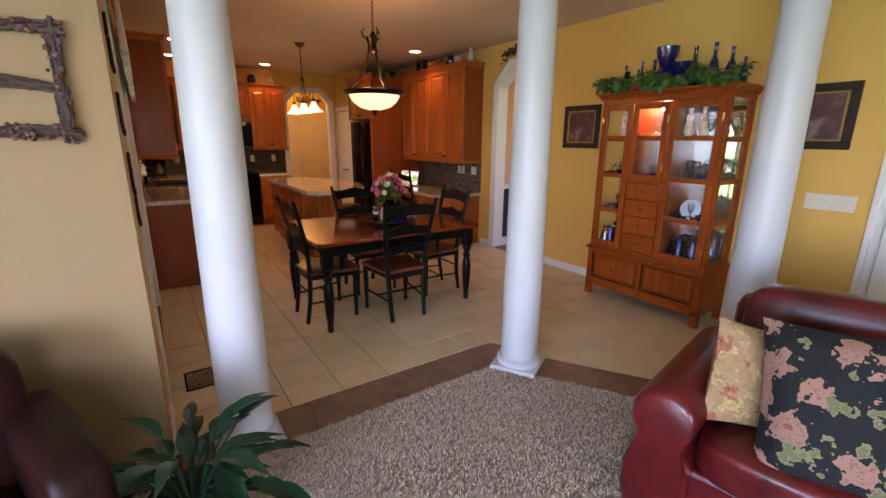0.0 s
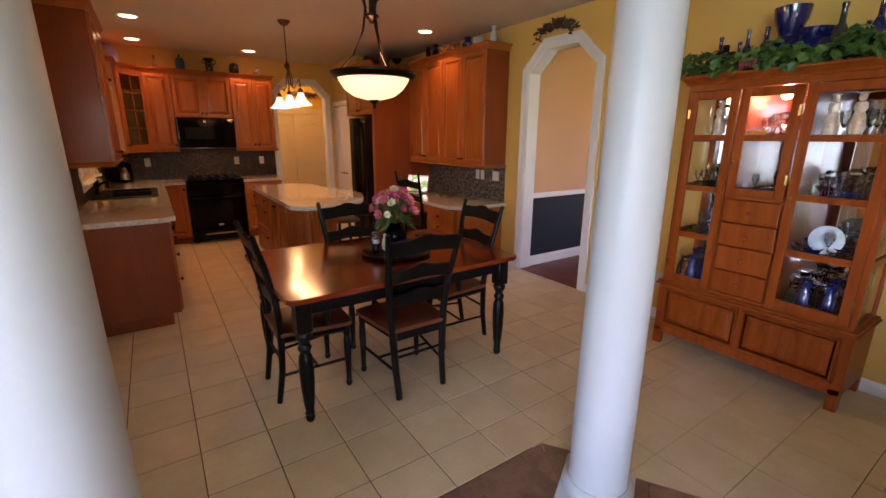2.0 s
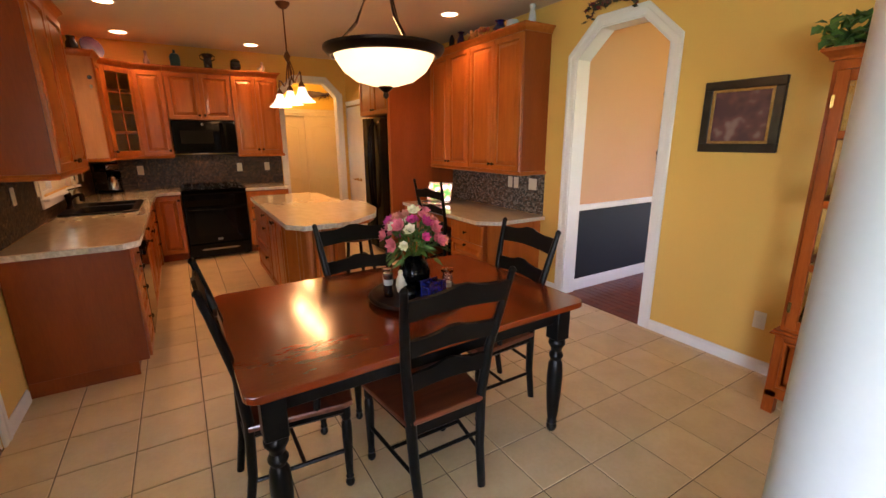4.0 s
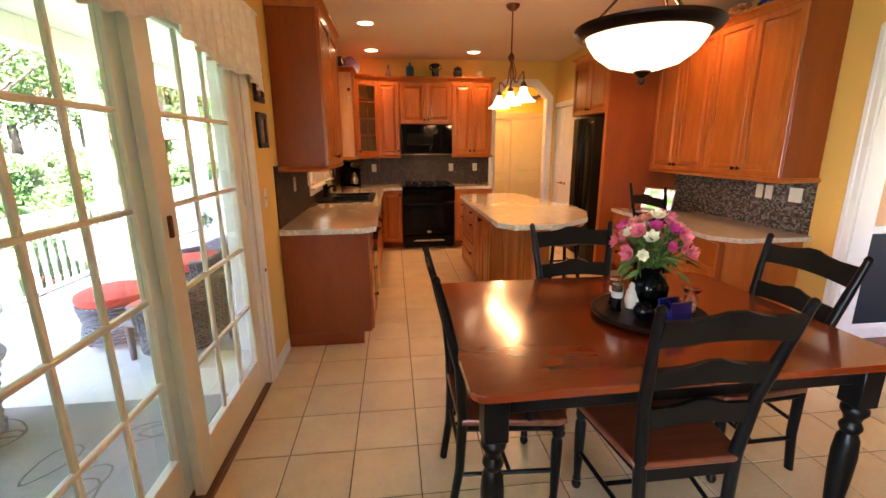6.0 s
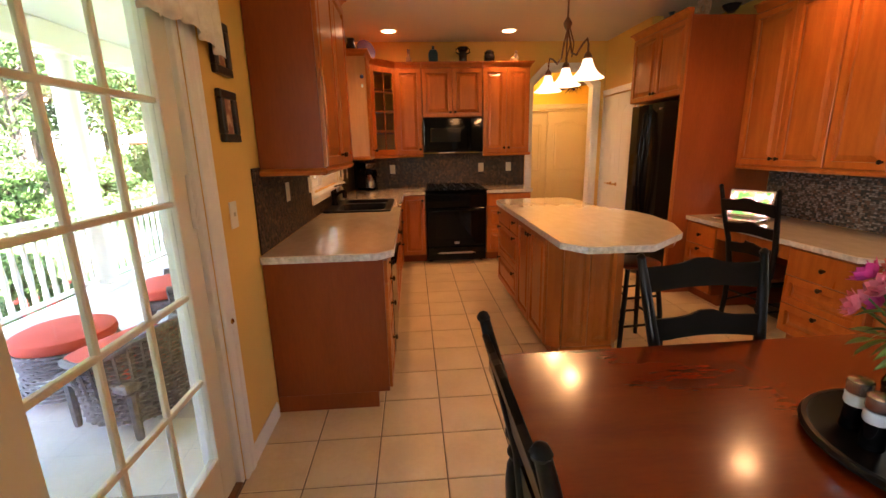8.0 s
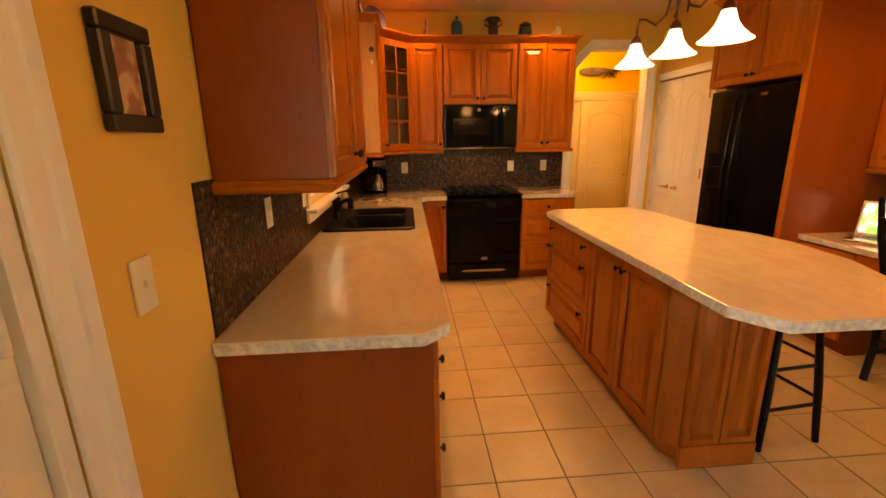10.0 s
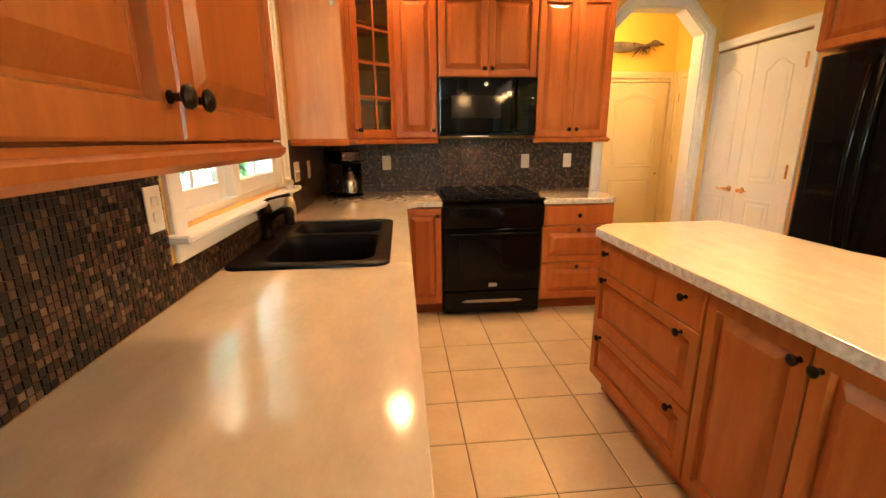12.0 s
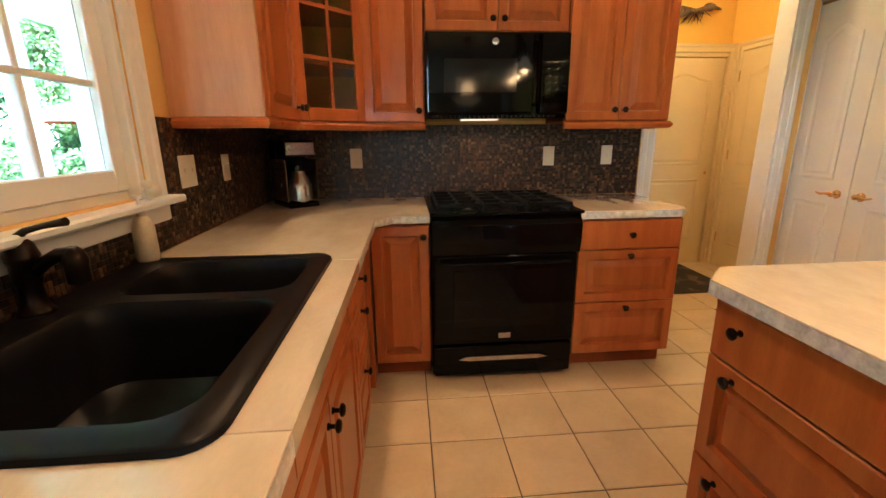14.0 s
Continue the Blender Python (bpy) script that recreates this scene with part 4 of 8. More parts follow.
for k, off in enumerate((-0.35, 0.0, 0.35)):
    bm = B()
    if off:
        s = math.copysign(1, off)
        tube(bm, [(0.01 * s, 0.02 * s, 2.26), (0.0, 0.05 * s, 2.18), (0, 0.09 * s, 2.08), (0, 0.17 * s, 2.05), (0, 0.26 * s, 2.10), (0, 0.33 * s, 2.12), (0, 0.35 * s, 2.08), (0, 0.35 * s, 2.03)], 0.007, 8)
        tube(bm, [(0.012, 0.01 * s, 2.27), (0.04, 0.03 * s, 2.16), (0.02, 0.05 * s, 2.06)], 0.005, 8)
    else:
        tube(bm, [(0, 0, 2.06), (0, 0, 2.03)], 0.008, 8)
    lathe(bm, [(0.028, 1.985), (0.03, 2.0), (0.022, 2.02), (0.01, 2.035)], 14, place(0, off, 0))
    part("arm", bm, COPPER, pd, smooth=True)
    bm = B()
    lathe(bm, [(0.026, 1.998), (0.030, 1.985), (0.036, 1.965), (0.045, 1.94), (0.065, 1.91), (0.090, 1.885), (0.112, 1.868), (0.110, 1.866), (0.085, 1.880), (0.06, 1.905), (0.041, 1.935), (0.03, 1.965), (0.022, 1.99)], 28, place(0, off, 0), cap=False)
    part("shade", bm, PSHADE, pd, "lit bell-shaped frosted glass shade", smooth=True)
    lamp("pendant_bulb", "POINT", 0.36, place(PX, PYY, 0, 4) @ place(0, off, 1.87), WARM, radius=0.03)
lamp("hall_light", "POINT", 1.7, place(3.7, 11.0, 2.5), (1.0, 0.60, 0.22), radius=0.12)
lamp("dining_light", "POINT", 1.2, place(7.0, 4.8, 2.3), (1.0, 0.62, 0.32), radius=0.2)
# daylight through the openings
lamp("living_daylight", "AREA", 14.5, look((-2.17, 0.0, 1.4), (3, 1.3, 0.8)), (0.64, 0.85, 1.0), size=(3.1, 1.7))
lamp("living_daylight", "AREA", 1.2, look((0.1, -2.95, 1.35), (0.1, 3, 1.0)), DAY, size=(2.1, 1.8))

# ---- columns ----


COLP = mat("column_paint", (0.58, 0.60, 0.62), (0.55, 0.57, 0.59), 3, 0.4, 0.06, 0.05, 0.001, fine=60)


def column(x, y, rz):
    c = thing("column", place(x, y, 0, rz), "round tapered white-painted column on a square plinth", "column", "columns between living room and kitchen")
    bm = B()
    rbox(bm, (-0.155, -0.155, 0.0), (0.155, 0.155, 0.032), 0.005)
    part("plinth", bm, COLP, c)
    bm = B()
    lathe(bm, [(0.146, 0.032), (0.151, 0.045), (0.149, 0.062), (0.139, 0.075), (0.132, 0.080), (0.130, 0.088)], 40)
    part("base", bm, COLP, c, smooth=True)
    bm = B()
    lathe(bm, [(0.124, 0.088), (0.123, 0.5), (0.120, 1.1), (0.114, 1.8), (0.105, 2.50), (0.103, 2.52)], 40)
    part("shaft", bm, COLP, c, smooth=True)
    bm = B()
    lathe(bm, [(0.103, 2.52), (0.115, 2.53), (0.115, 2.545), (0.104, 2.555), (0.104, 2.62), (0.125, 2.65), (0.135, 2.68)], 40)
    part("capital", bm, COLP, c, smooth=True)
    bm = B()
    rbox(bm, (-0.15, -0.15, 2.68), (0.15, 0.15, ZC - 0.002), 0.004)
    part("abacus", bm, COLP, c)
    return c


column(1.325, 3.70, 0)
column(3.04, 3.49, 29)
column(4.08, 2.56, 32)

# ---- table and chairs ----
LEG = [(0.016, 0.0), (0.024, 0.012), (0.028, 0.03), (0.022, 0.045), (0.027, 0.055), (0.021, 0.065), (0.030, 0.12), (0.037, 0.22), (0.041, 0.33), (0.036, 0.40), (0.026, 0.425), (0.036, 0.445), (0.036, 0.455), (0.026, 0.475), (0.031, 0.495), (0.043, 0.515), (0.043, 0.53), (0.034, 0.545)]
TX0, TX1, TY0, TY1 = 2.03, 3.59, 4.61, 5.70
tb = thing("dining_table", place((TX0 + TX1) / 2, (TY0 + TY1) / 2, 0, 0.8), "dining table with cherry-stained top and black turned legs", "table")
hw, hd = (TX1 - TX0) / 2, (TY1 - TY0) / 2


def rounded(hw, hd, r, n=5):
    pts = []
    for cxx, cyy, st in ((hw - r, hd - r, 0), (-hw + r, hd - r, 90), (-hw + r, -hd + r, 180), (hw - r, -hd + r, 270)):
        for k in range(n + 1):
            t = radians(st + 90 * k / n)
            pts.append((cxx + r * math.cos(t), cyy + r * math.sin(t)))
    return pts


for a, b in ((-1, 0), (0, 1)):
    bm = B()
    pts = [(max(min(x, hw if b else -0.0012), 0.0012 if b else -hw), y) for x, y in rounded(hw, hd, 0.045)]
    clean = [p for i, p in enumerate(pts) if (Vector(p) - Vector(pts[i - 1])).length > 1e-4]
    prism(bm, clean, 0.728, 0.757, 0.005)
    part("tabletop", bm, TABLE, tb)
bm = B()
rbox(bm, (-hw + 0.09, -hd + 0.085, 0.63), (hw - 0.09, -hd + 0.107, 0.7275), 0.002, 1)
rbox(bm, (-hw + 0.09, hd - 0.107, 0.63), (hw - 0.09, hd - 0.085, 0.7275), 0.002, 1)
rbox(bm, (-hw + 0.09, -hd + 0.107, 0.63), (-hw + 0.112, hd - 0.107, 0.7275), 0.002, 1)
rbox(bm, (hw - 0.112, -hd + 0.107, 0.63), (hw - 0.09, hd - 0.107, 0.7275), 0.002, 1)
part("apron", bm, BLACKW, tb)
for sx in (-1, 1):
    for sy in (-1, 1):
        bm = B()
        lathe(bm, LEG, 18, place(sx * (hw - 0.09), sy * (hd - 0.09)))
        rbox(bm, (sx * (hw - 0.09) - 0.041, sy * (hd - 0.09) - 0.041, 0.545), (sx * (hw - 0.09) + 0.041, sy * (hd - 0.09) + 0.041, 0.7278), 0.004, 1)
        part("leg", bm, BLACKW, tb, "black turned leg", smooth=True)


def slat_pts(w, z0, h, k=9):
    top, bot = [], []
    for i in range(k + 1):
        u = -1 + 2 * i / k
        arch = 0.030 * math.cos(u * math.pi / 2) + 0.010 * math.cos(u * math.pi * 2.0)
        top.append((u * w, z0 + h + arch))
        bot.append((u * w, z0 + 0.018 * math.cos(u * math.pi / 2)))
    return bot + top[::-1]


def chair(m, label, group="dining chairs round the table", arms=False, tall=1.0, name="dining_chair"):
    """Front faces local +y; the origin lies under the seat's middle."""
    c = thing(name, m, label, "chair", group)
    SH = 0.45
    bm = B()
    sp = [(-0.235, 0.21), (-0.15, 0.232), (0.15, 0.232), (0.235, 0.21), (0.245, 0.17), (0.20, -0.20), (0.18, -0.215), (-0.18, -0.215), (-0.20, -0.20), (-0.245, 0.17)]
    prism(bm, sp, SH - 0.028, SH, 0.008)
    part("seat", bm, SEATW, c, "dark cherry wooden seat")
    bm = B()
    for a, b in (((-0.20, 0.17), (0.20, 0.17)), ((-0.16, -0.19), (0.16, -0.19))):
        rbox(bm, (a[0], a[1] - 0.01, SH - 0.085), (b[0], b[1] + 0.01, SH - 0.0285), 0.002, 1)
    for s in (-1, 1):
        tube(bm, [(s * 0.165, -0.19, SH - 0.057), (s * 0.205, 0.18, SH - 0.057)], 0.02, 4)
    part("seat_frame", bm, BLACKW, c)
    for s in (-1, 1):
        bm = B()
        lathe(bm, [(0.012, 0), (0.019, 0.01), (0.021, 0.025), (0.014, 0.04), (0.019, 0.05), (0.015, 0.06), (0.019, 0.15), (0.023, 0.27), (0.022, 0.33), (0.016, 0.345), (0.022, 0.36), (0.022, SH - 0.03)], 12, place(s * 0.205, 0.185))
        part("front_leg", bm, BLACKW, c, smooth=True)
        bm = B()
        H = 1.03 * tall
        pts = [(s * 0.158, -0.235, 0), (s * 0.165, -0.205, 0.2), (s * 0.175, -0.195, SH), (s * 0.198, -0.215, 0.68), (s * 0.222, -0.262, 0.88), (s * 0.238, -0.30, H)]
        tube(bm, pts, [0.017, 0.019, 0.021, 0.019, 0.017, 0.013], 10, 1.15)
        lathe(bm, [(0.014, 0), (0.017, 0.008), (0.010, 0.02), (0.002, 0.024)], 10, place(s * 0.238, -0.302, H - 0.004))
        part("back_post", bm, BLACKW, c, smooth=True)
        bm = B()
        tube(bm, [(s * 0.162, -0.205, 0.17), (s * 0.205, 0.185, 0.19)], [0.009, 0.010], 8)
        part("stretcher", bm, BLACKW, c, smooth=True)
        if arms:
            bm = B()
            tube(bm, [(s * 0.195, -0.215, 0.66), (s * 0.245, -0.10, 0.665), (s * 0.262, 0.03, 0.66), (s * 0.262, 0.085, 0.645), (s * 0.255, 0.10, 0.62)], [0.014, 0.018, 0.022, 0.022, 0.012], 10, 0.6)
            tube(bm, [(s * 0.215, 0.06, SH - 0.02), (s * 0.222, 0.065, 0.52), (s * 0.25, 0.07, 0.645)], [0.014, 0.018, 0.013], 8)
            part("armrest", bm, BLACKW, c, smooth=True)
    for sx, sy, sz in ((0.185, 0.0, 0.18), (0.155, -0.20, 0.26)):
        bm = B()
        tube(bm, [(-sx, sy, sz), (sx, sy, sz)], 0.009, 8)
        part("cross_stretcher", bm, BLACKW, c, smooth=True)
    for z, w, yb in ((0.575, 0.183, -0.204), (0.735, 0.203, -0.228), (0.905, 0.224, -0.275)):
        bm = B()
        pts = slat_pts(w, z, 0.072 if z < 0.9 else 0.085)
        lean = (0.0, 0.0, 0.0)
        prism(bm, pts, -0.008, 0.008, 0.003, axis="y")
        tilt = 5 if z < 0.7 else (12 if z < 0.9 else 16)
        bmesh.ops.transform(bm, matrix=Matrix.Translation((0, yb, z)) @ pose(0, 0, 0, tilt) @ Matrix.Translation((0, 0, -z)), verts=bm.verts)
        part("back_slat", bm, BLACKW, c)
    return c


chair(place(2.795, 4.83, 0, 0), "black ladder-back dining chair standing with its back to the living room")
chair(place(2.26, 5.12, 0, -90), "black ladder-back armchair with dark wooden seat at the table's window end", arms=True)
chair(place(3.40, 5.17, 0, 88), "black ladder-back armchair with dark wooden seat at the table's wall end", arms=True)
chair(place(2.855, 5.54, 0, 181), "black ladder-back dining chair pushed in on the kitchen side")
chair(place(4.55, 7.42, 0, -82), "black ladder-back chair with dark seat turned away from the desk", group="", name="desk_chair", tall=1.06)

# ---- patio door ----
pdoor = tagged(new("door_1"), kind="structure")


def dpart(name, boxes, material, parent=pdoor, r=0.003, smooth=False):
    bm = B()
    for lo, hi in boxes:
        rbox(bm, lo, hi, r, 1)
    return part(name, bm, material, parent)


D0, D1, DZT = 4.252, 6.088, 2.088
dpart("jamb", [((0.845, D0, 0.0), (0.998, D0 + 0.035, DZT)), ((0.845, D1 - 0.035, 0.0), (0.998, D1, DZT)), ((0.845, D0 + 0.036, DZT - 0.035), (0.998, D1 - 0.036, DZT))], WHITE)
dpart("threshold", [((0.84, D0 + 0.036, -0.003), (1.004, D1 - 0.036, 0.022))], mat("threshold_wood", (0.16, 0.07, 0.03), None, 6, 0.45, 0.1, 0.1, 0.001, (8, 1, 8)))


def sash(x, y0, y1, z0, z1, stile, nrow, ncol, name):
    s = dpart(name, [((x, y0, z0), (x + 0.042, y0 + stile, z1)), ((x, y1 - stile, z0), (x + 0.042, y1, z1)),
                     ((x + 0.0005, y0 + stile, z0), (x + 0.0415, y1 - stile, z0 + 0.21)), ((x + 0.0005, y0 + stile, z1 - 0.10), (x + 0.0415, y1 - stile, z1))], CREAM)
    ga, gb, gz0, gz1 = y0 + stile, y1 - stile, z0 + 0.21, z1 - 0.10
    bm = B()
    box(bm, (x + 0.018, ga, gz0), (x + 0.022, gb, gz1))
    g = part("pane", bm, PANE, s)
    g.visible_shadow = False
    for i in range(1, ncol):
        y = ga + (gb - ga) * i / ncol
        dpart("muntin", [((x + 0.010, y - 0.010, gz0), (x + 0.032, y + 0.010, gz1))], CREAM, s, 0.004)
    for i in range(1, nrow):
        z = gz0 + (gz1 - gz0) * i / nrow
        dpart("muntin", [((x + 0.008, ga, z - 0.010), (x + 0.034, gb, z + 0.010))], CREAM, s, 0.004)
    return s


sa = sash(0.935, 5.135, D1 - 0.037, 0.024, 2.05, 0.112, 5, 3, "sliding_panel")
sb = sash(0.872, D0 + 0.037, 5.215, 0.024, 2.05, 0.112, 5, 3, "fixed_panel")
dpart("pull", [((0.977, 5.168, 1.15), (0.990, 5.190, 1.235))], COPPER, sa)
dpart("latch", [((0.977, 6.02, 1.16), (0.995, 6.035, 1.36))], WHITE, sa)
casing("door_trim", "x", XL, 1, [(D1 + 0.0, 0), (D1 + 0.0, DZT), (D0 - 0.0, DZT), (D0 - 0.0, 0)], 0.095)
bm = B()
lathe(bm, [(0.012, 0), (0.012, 0.004), (0.006, 0.008)], 12, pose(XL + 0.019, 6.13, 0.745, 0, 90))
tagged(part("door_stop", bm, BRASS, smooth=True), "small round brass strike on the door casing", "fitting")

# lace valance
LACE = mat("lace", (0.84, 0.82, 0.76), (0.72, 0.69, 0.62), 28, 0.9, 0.03, 0.4, 0.004, fine=90)
LACE.node_tree.nodes["Principled BSDF"].inputs["Subsurface Weight"].default_value = 0.0
val = thing("valance", place(1.055, 0, 0), "cream lace valance gathered over the patio door", "curtain")
bm = B()
ny = 150
rows = []
for j in range(7):
    row = []
    for i in range(ny + 1):
        y = 4.16 + (6.30 - 4.16) * i / ny
        u = (i / ny)
        drop = 0.29 + 0.10 * abs(math.sin((y - 4.16) * 2.94)) ** 0.7 if u < 0.86 else 0.35 + 0.08 * (u - 0.86) / 0.14
        drop += 0.012 * abs(math.sin(y * 60))
        z = 2.24 - drop * j / 6
        x = 0.016 * math.sin(y * 55 + 0.6 * math.sin(y * 9)) * (0.3 + 0.12 * j)
        row.append(bm.verts.new((x, y, z)))
    rows.append(row)
for a, b in zip(rows, rows[1:]):
    for i in range(ny):
        bm.faces.new((a[i], a[i + 1], b[i + 1], b[i]))
cloth = part("cloth", bm, LACE, val, smooth=True)
sol = cloth.modifiers.new("thick", "SOLIDIFY")
sol.thickness = 0.002
bm = B()
tube(bm, [(0, 4.12, 2.235), (0, 6.34, 2.235)], 0.009, 10)
for y in (4.16, 6.30):
    tube(bm, [(0, y, 2.235), (-0.053, y, 2.235)], 0.006, 8)
part("rod", bm, WHITE, val, smooth=True)

# ---- window over the sink ----
W0, W1, WZ0, WZ1 = WIN
win = tagged(new("window_1"), kind="structure")
dpart("frame", [((0.845, W0 + 0.002, WZ0), (0.998, W0 + 0.03, WZ1 - 0.002)), ((0.845, W1 - 0.03, WZ0), (0.998, W1 - 0.002, WZ1 - 0.002)), ((0.845, W0 + 0.03, WZ1 - 0.03), (0.998, W1 - 0.03, WZ1 - 0.002)), ((0.845, W0 + 0.03, WZ0 - 0.0), (0.96, W1 - 0.03, WZ0 + 0.03))], WHITE, win)
ym = 8.425


def casement(y0, y1, x, name):
    s = dpart(name, [((x, y0, WZ0 + 0.032), (x + 0.045, y0 + 0.06, WZ1 - 0.032)), ((x, y1 - 0.06, WZ0 + 0.032), (x + 0.045, y1, WZ1 - 0.032)),
                     ((x + 0.0005, y0 + 0.06, WZ0 + 0.032), (x + 0.0445, y1 - 0.06, WZ0 + 0.095)), ((x + 0.0005, y0 + 0.06, WZ1 - 0.09), (x + 0.0445, y1 - 0.06, WZ1 - 0.032))], WHITE, win)
    bm = B()
    box(bm, (x + 0.018, y0 + 0.06, WZ0 + 0.095), (x + 0.022, y1 - 0.06, WZ1 - 0.09))
    g = part("pane", bm, PANE, s)
    g.visible_shadow = False
    dpart("muntin", [((x + 0.010, (y0 + y1) / 2 - 0.009, WZ0 + 0.095), (x + 0.032, (y0 + y1) / 2 + 0.009, WZ1 - 0.09))], WHITE, s)
    for i in (1, 2, 3):
        z = WZ0 + 0.095 + (WZ1 - WZ0 - 0.185) * i / 4
        dpart("muntin", [((x + 0.009, y0 + 0.06, z - 0.009), (x + 0.033, y1 - 0.06, z + 0.009))], WHITE, s)
    return s


casement(W0 + 0.032, ym - 0.004, 0.885, "casement_sash")
cs = casement(ym, W1 - 0.032, 0.925, "casement_sash")
dpart("lever", [((0.971, 8.445, 1.47), (0.985, 8.475, 1.56)), ((0.985, 8.45, 1.49), (1.0, 8.47, 1.51)), ((0.994, 8.452, 1.38), (1.004, 8.468, 1.51))], WHITE, cs)
casing("window_trim", "x", XL, 1, [(W1, WZ0), (W1, WZ1), (W0, WZ1), (W0, WZ0)], 0.085)
dpart("sill", [((0.965, W0 - 0.11, WZ0 - 0.025), (1.065, W1 + 0.11, WZ0 - 0.001))], WHITE, win, 0.006)
dpart("apron", [((1.001, W0 - 0.085, WZ0 - 0.085), (1.017, W1 + 0.085, WZ0 - 0.026))], WHITE, win, 0.004)

# ---- mosaic backsplash ----
MOSAIC = ramp_mat("mosaic", [(0.0, (0.010, 0.006, 0.004)), (0.22, (0.036, 0.017, 0.010)), (0.40, (0.085, 0.038, 0.018)), (0.58, (0.020, 0.012, 0.009)), (0.72, (0.13, 0.070, 0.035)), (0.84, (0.055, 0.028, 0.018)), (0.94, (0.20, 0.115, 0.055))], 30, 0.36, island=True, bump=0.05)
MOSAIC.node_tree.nodes["Principled BSDF"].inputs["Specular IOR Level"].default_value = 0.35
MOSAICG = ramp_mat("mosaic_grey", [(0.0, (0.05, 0.055, 0.05)), (0.2, (0.13, 0.105, 0.085)), (0.42, (0.20, 0.18, 0.155)), (0.6, (0.085, 0.065, 0.05)), (0.75, (0.26, 0.23, 0.20)), (0.9, (0.16, 0.10, 0.07))], 30, 0.25, island=True, bump=0.05)
MGROUT = mat("dark_grout", (0.045, 0.034, 0.028), (0.03, 0.022, 0.018), 60, 0.9, 0.05, 0.2, 0.001)


def mosaic(name, axis, plane, out, a0, a1, z0, z1, material, skip=(), tw=0.0165, th=0.0165, seed=3):
    rs = np.random.default_rng(seed)
    na, nz = int((a1 - a0) / tw), int((z1 - z0) / th)
    A, Z = np.meshgrid(a0 + (np.arange(na) + 0.5) * (a1 - a0) / na, z0 + (np.arange(nz) + 0.5) * (z1 - z0) / nz)
    A, Z = A.ravel(), Z.ravel()
    keep = np.ones(len(A), bool)
    for s0, s1, t0, t1 in skip:
        keep &= ~((A > s0) & (A < s1) & (Z > t0) & (Z < t1))
    A, Z = A[keep], Z[keep]
    n = len(A)
    ha, hz = (a1 - a0) / na / 2 - 0.0009, (z1 - z0) / nz / 2 - 0.0009
    h = rs.uniform(0.0075, 0.0095, n)
    V = []
    for s in (0, 1):
        for da, dz in ((-1, -1), (1, -1), (1, 1), (-1, 1)):
            hh = h if s else np.full(n, 0.003)
            k = 1.0 if not s else 0.93
            p = np.stack([plane + out * hh, A + da * ha * k, Z + dz * hz * k] if axis == "x" else [A + da * ha * k, plane + out * hh, Z + dz * hz * k], 1)
            V.append(p)
    V = np.stack(V, 1).reshape(-1, 3)
    quads = np.array([[4, 5, 6, 7], [0, 1, 5, 4], [1, 2, 6, 5], [2, 3, 7, 6], [3, 0, 4, 7]])
    F = (np.arange(n)[:, None, None] * 8 + quads[None]).reshape(-1, 4)
    bm = B()
    cuts = [(a0, a1, z0, z1)]
    for s0, s1, t0, t1 in skip:
        nxt = []
        for c in cuts:
            if s1 <= c[0] or s0 >= c[1]:
                nxt.append(c)
                continue
            nxt += [(c[0], max(s0, c[0]), c[2], c[3]), (min(s1, c[1]), c[1], c[2], c[3]), (max(s0, c[0]), min(s1, c[1]), c[2], min(t0, c[3]))]
        cuts = [c for c in nxt if c[1] - c[0] > 0.001 and c[3] - c[2] > 0.001]
    for c in cuts:
        p0, p1 = sorted((plane + out * 0.001, plane + out * 0.0055))
        if axis == "x":
            box(bm, (p0, c[0], c[2]), (p1, c[1], c[3]))
        else:
            box(bm, (c[0], p0, c[2]), (c[1], p1, c[3]))
    root = part(name, bm, MGROUT, kind="structure")
    me = bpy.data.meshes.new("mosaic_tiles")
    me.from_pydata(V.tolist(), [], F.tolist())
    me.materials.append(material)
    t = new("mosaic_tiles", me)
    t.parent = root
    tagged(t, kind="stuff")


mosaic("backsplash_west", "x", XL, 1, 6.60, YB - 0.001, CT1 + 0.001, UZ0 - 0.002, MOSAIC, [(W0 - 0.113, W1 + 0.113, WZ0 - 0.088, 9)])
mosaic("backsplash_north", "y", YB, -1, XL + 0.01, 3.335, CT1 + 0.001, UZ0 - 0.002, MOSAIC, seed=4)
mosaic("backsplash_desk", "x", XR, -1, 6.50, PY - 0.004, DZ + 0.001, RZ0 - 0.002, MOSAICG, tw=0.02, th=0.0145, seed=5)

# ---- moulded doors ----


def field(bm, outline, y, out=-1):
    cxm = (min(p[0] for p in outline) + max(p[0] for p in outline)) / 2
    czm = (min(p[1] for p in outline) + max(p[1] for p in outline)) / 2
    hwid = (max(p[0] for p in outline) - min(p[0] for p in outline)) / 2
    hhei = (max(p[1] for p in outline) - min(p[1] for p in outline)) / 2
    prev = None
    for off, h in ((0, 0), (0.005, 0.005), (0.014, 0.005), (0.020, 0.001), (0.034, 0.001), (0.050, 0.006)):
        ring = [bm.verts.new((cxm + (px - cxm) * (hwid - off) / hwid, y + out * h, czm + (pz - czm) * (hhei - off) / hhei)) for px, pz in outline]
        if prev:
            for i in range(len(ring)):
                bm.faces.new((prev[i], prev[(i + 1) % len(ring)], ring[(i + 1) % len(ring)], ring[i]))
        prev = ring
    bm.faces.new(prev)


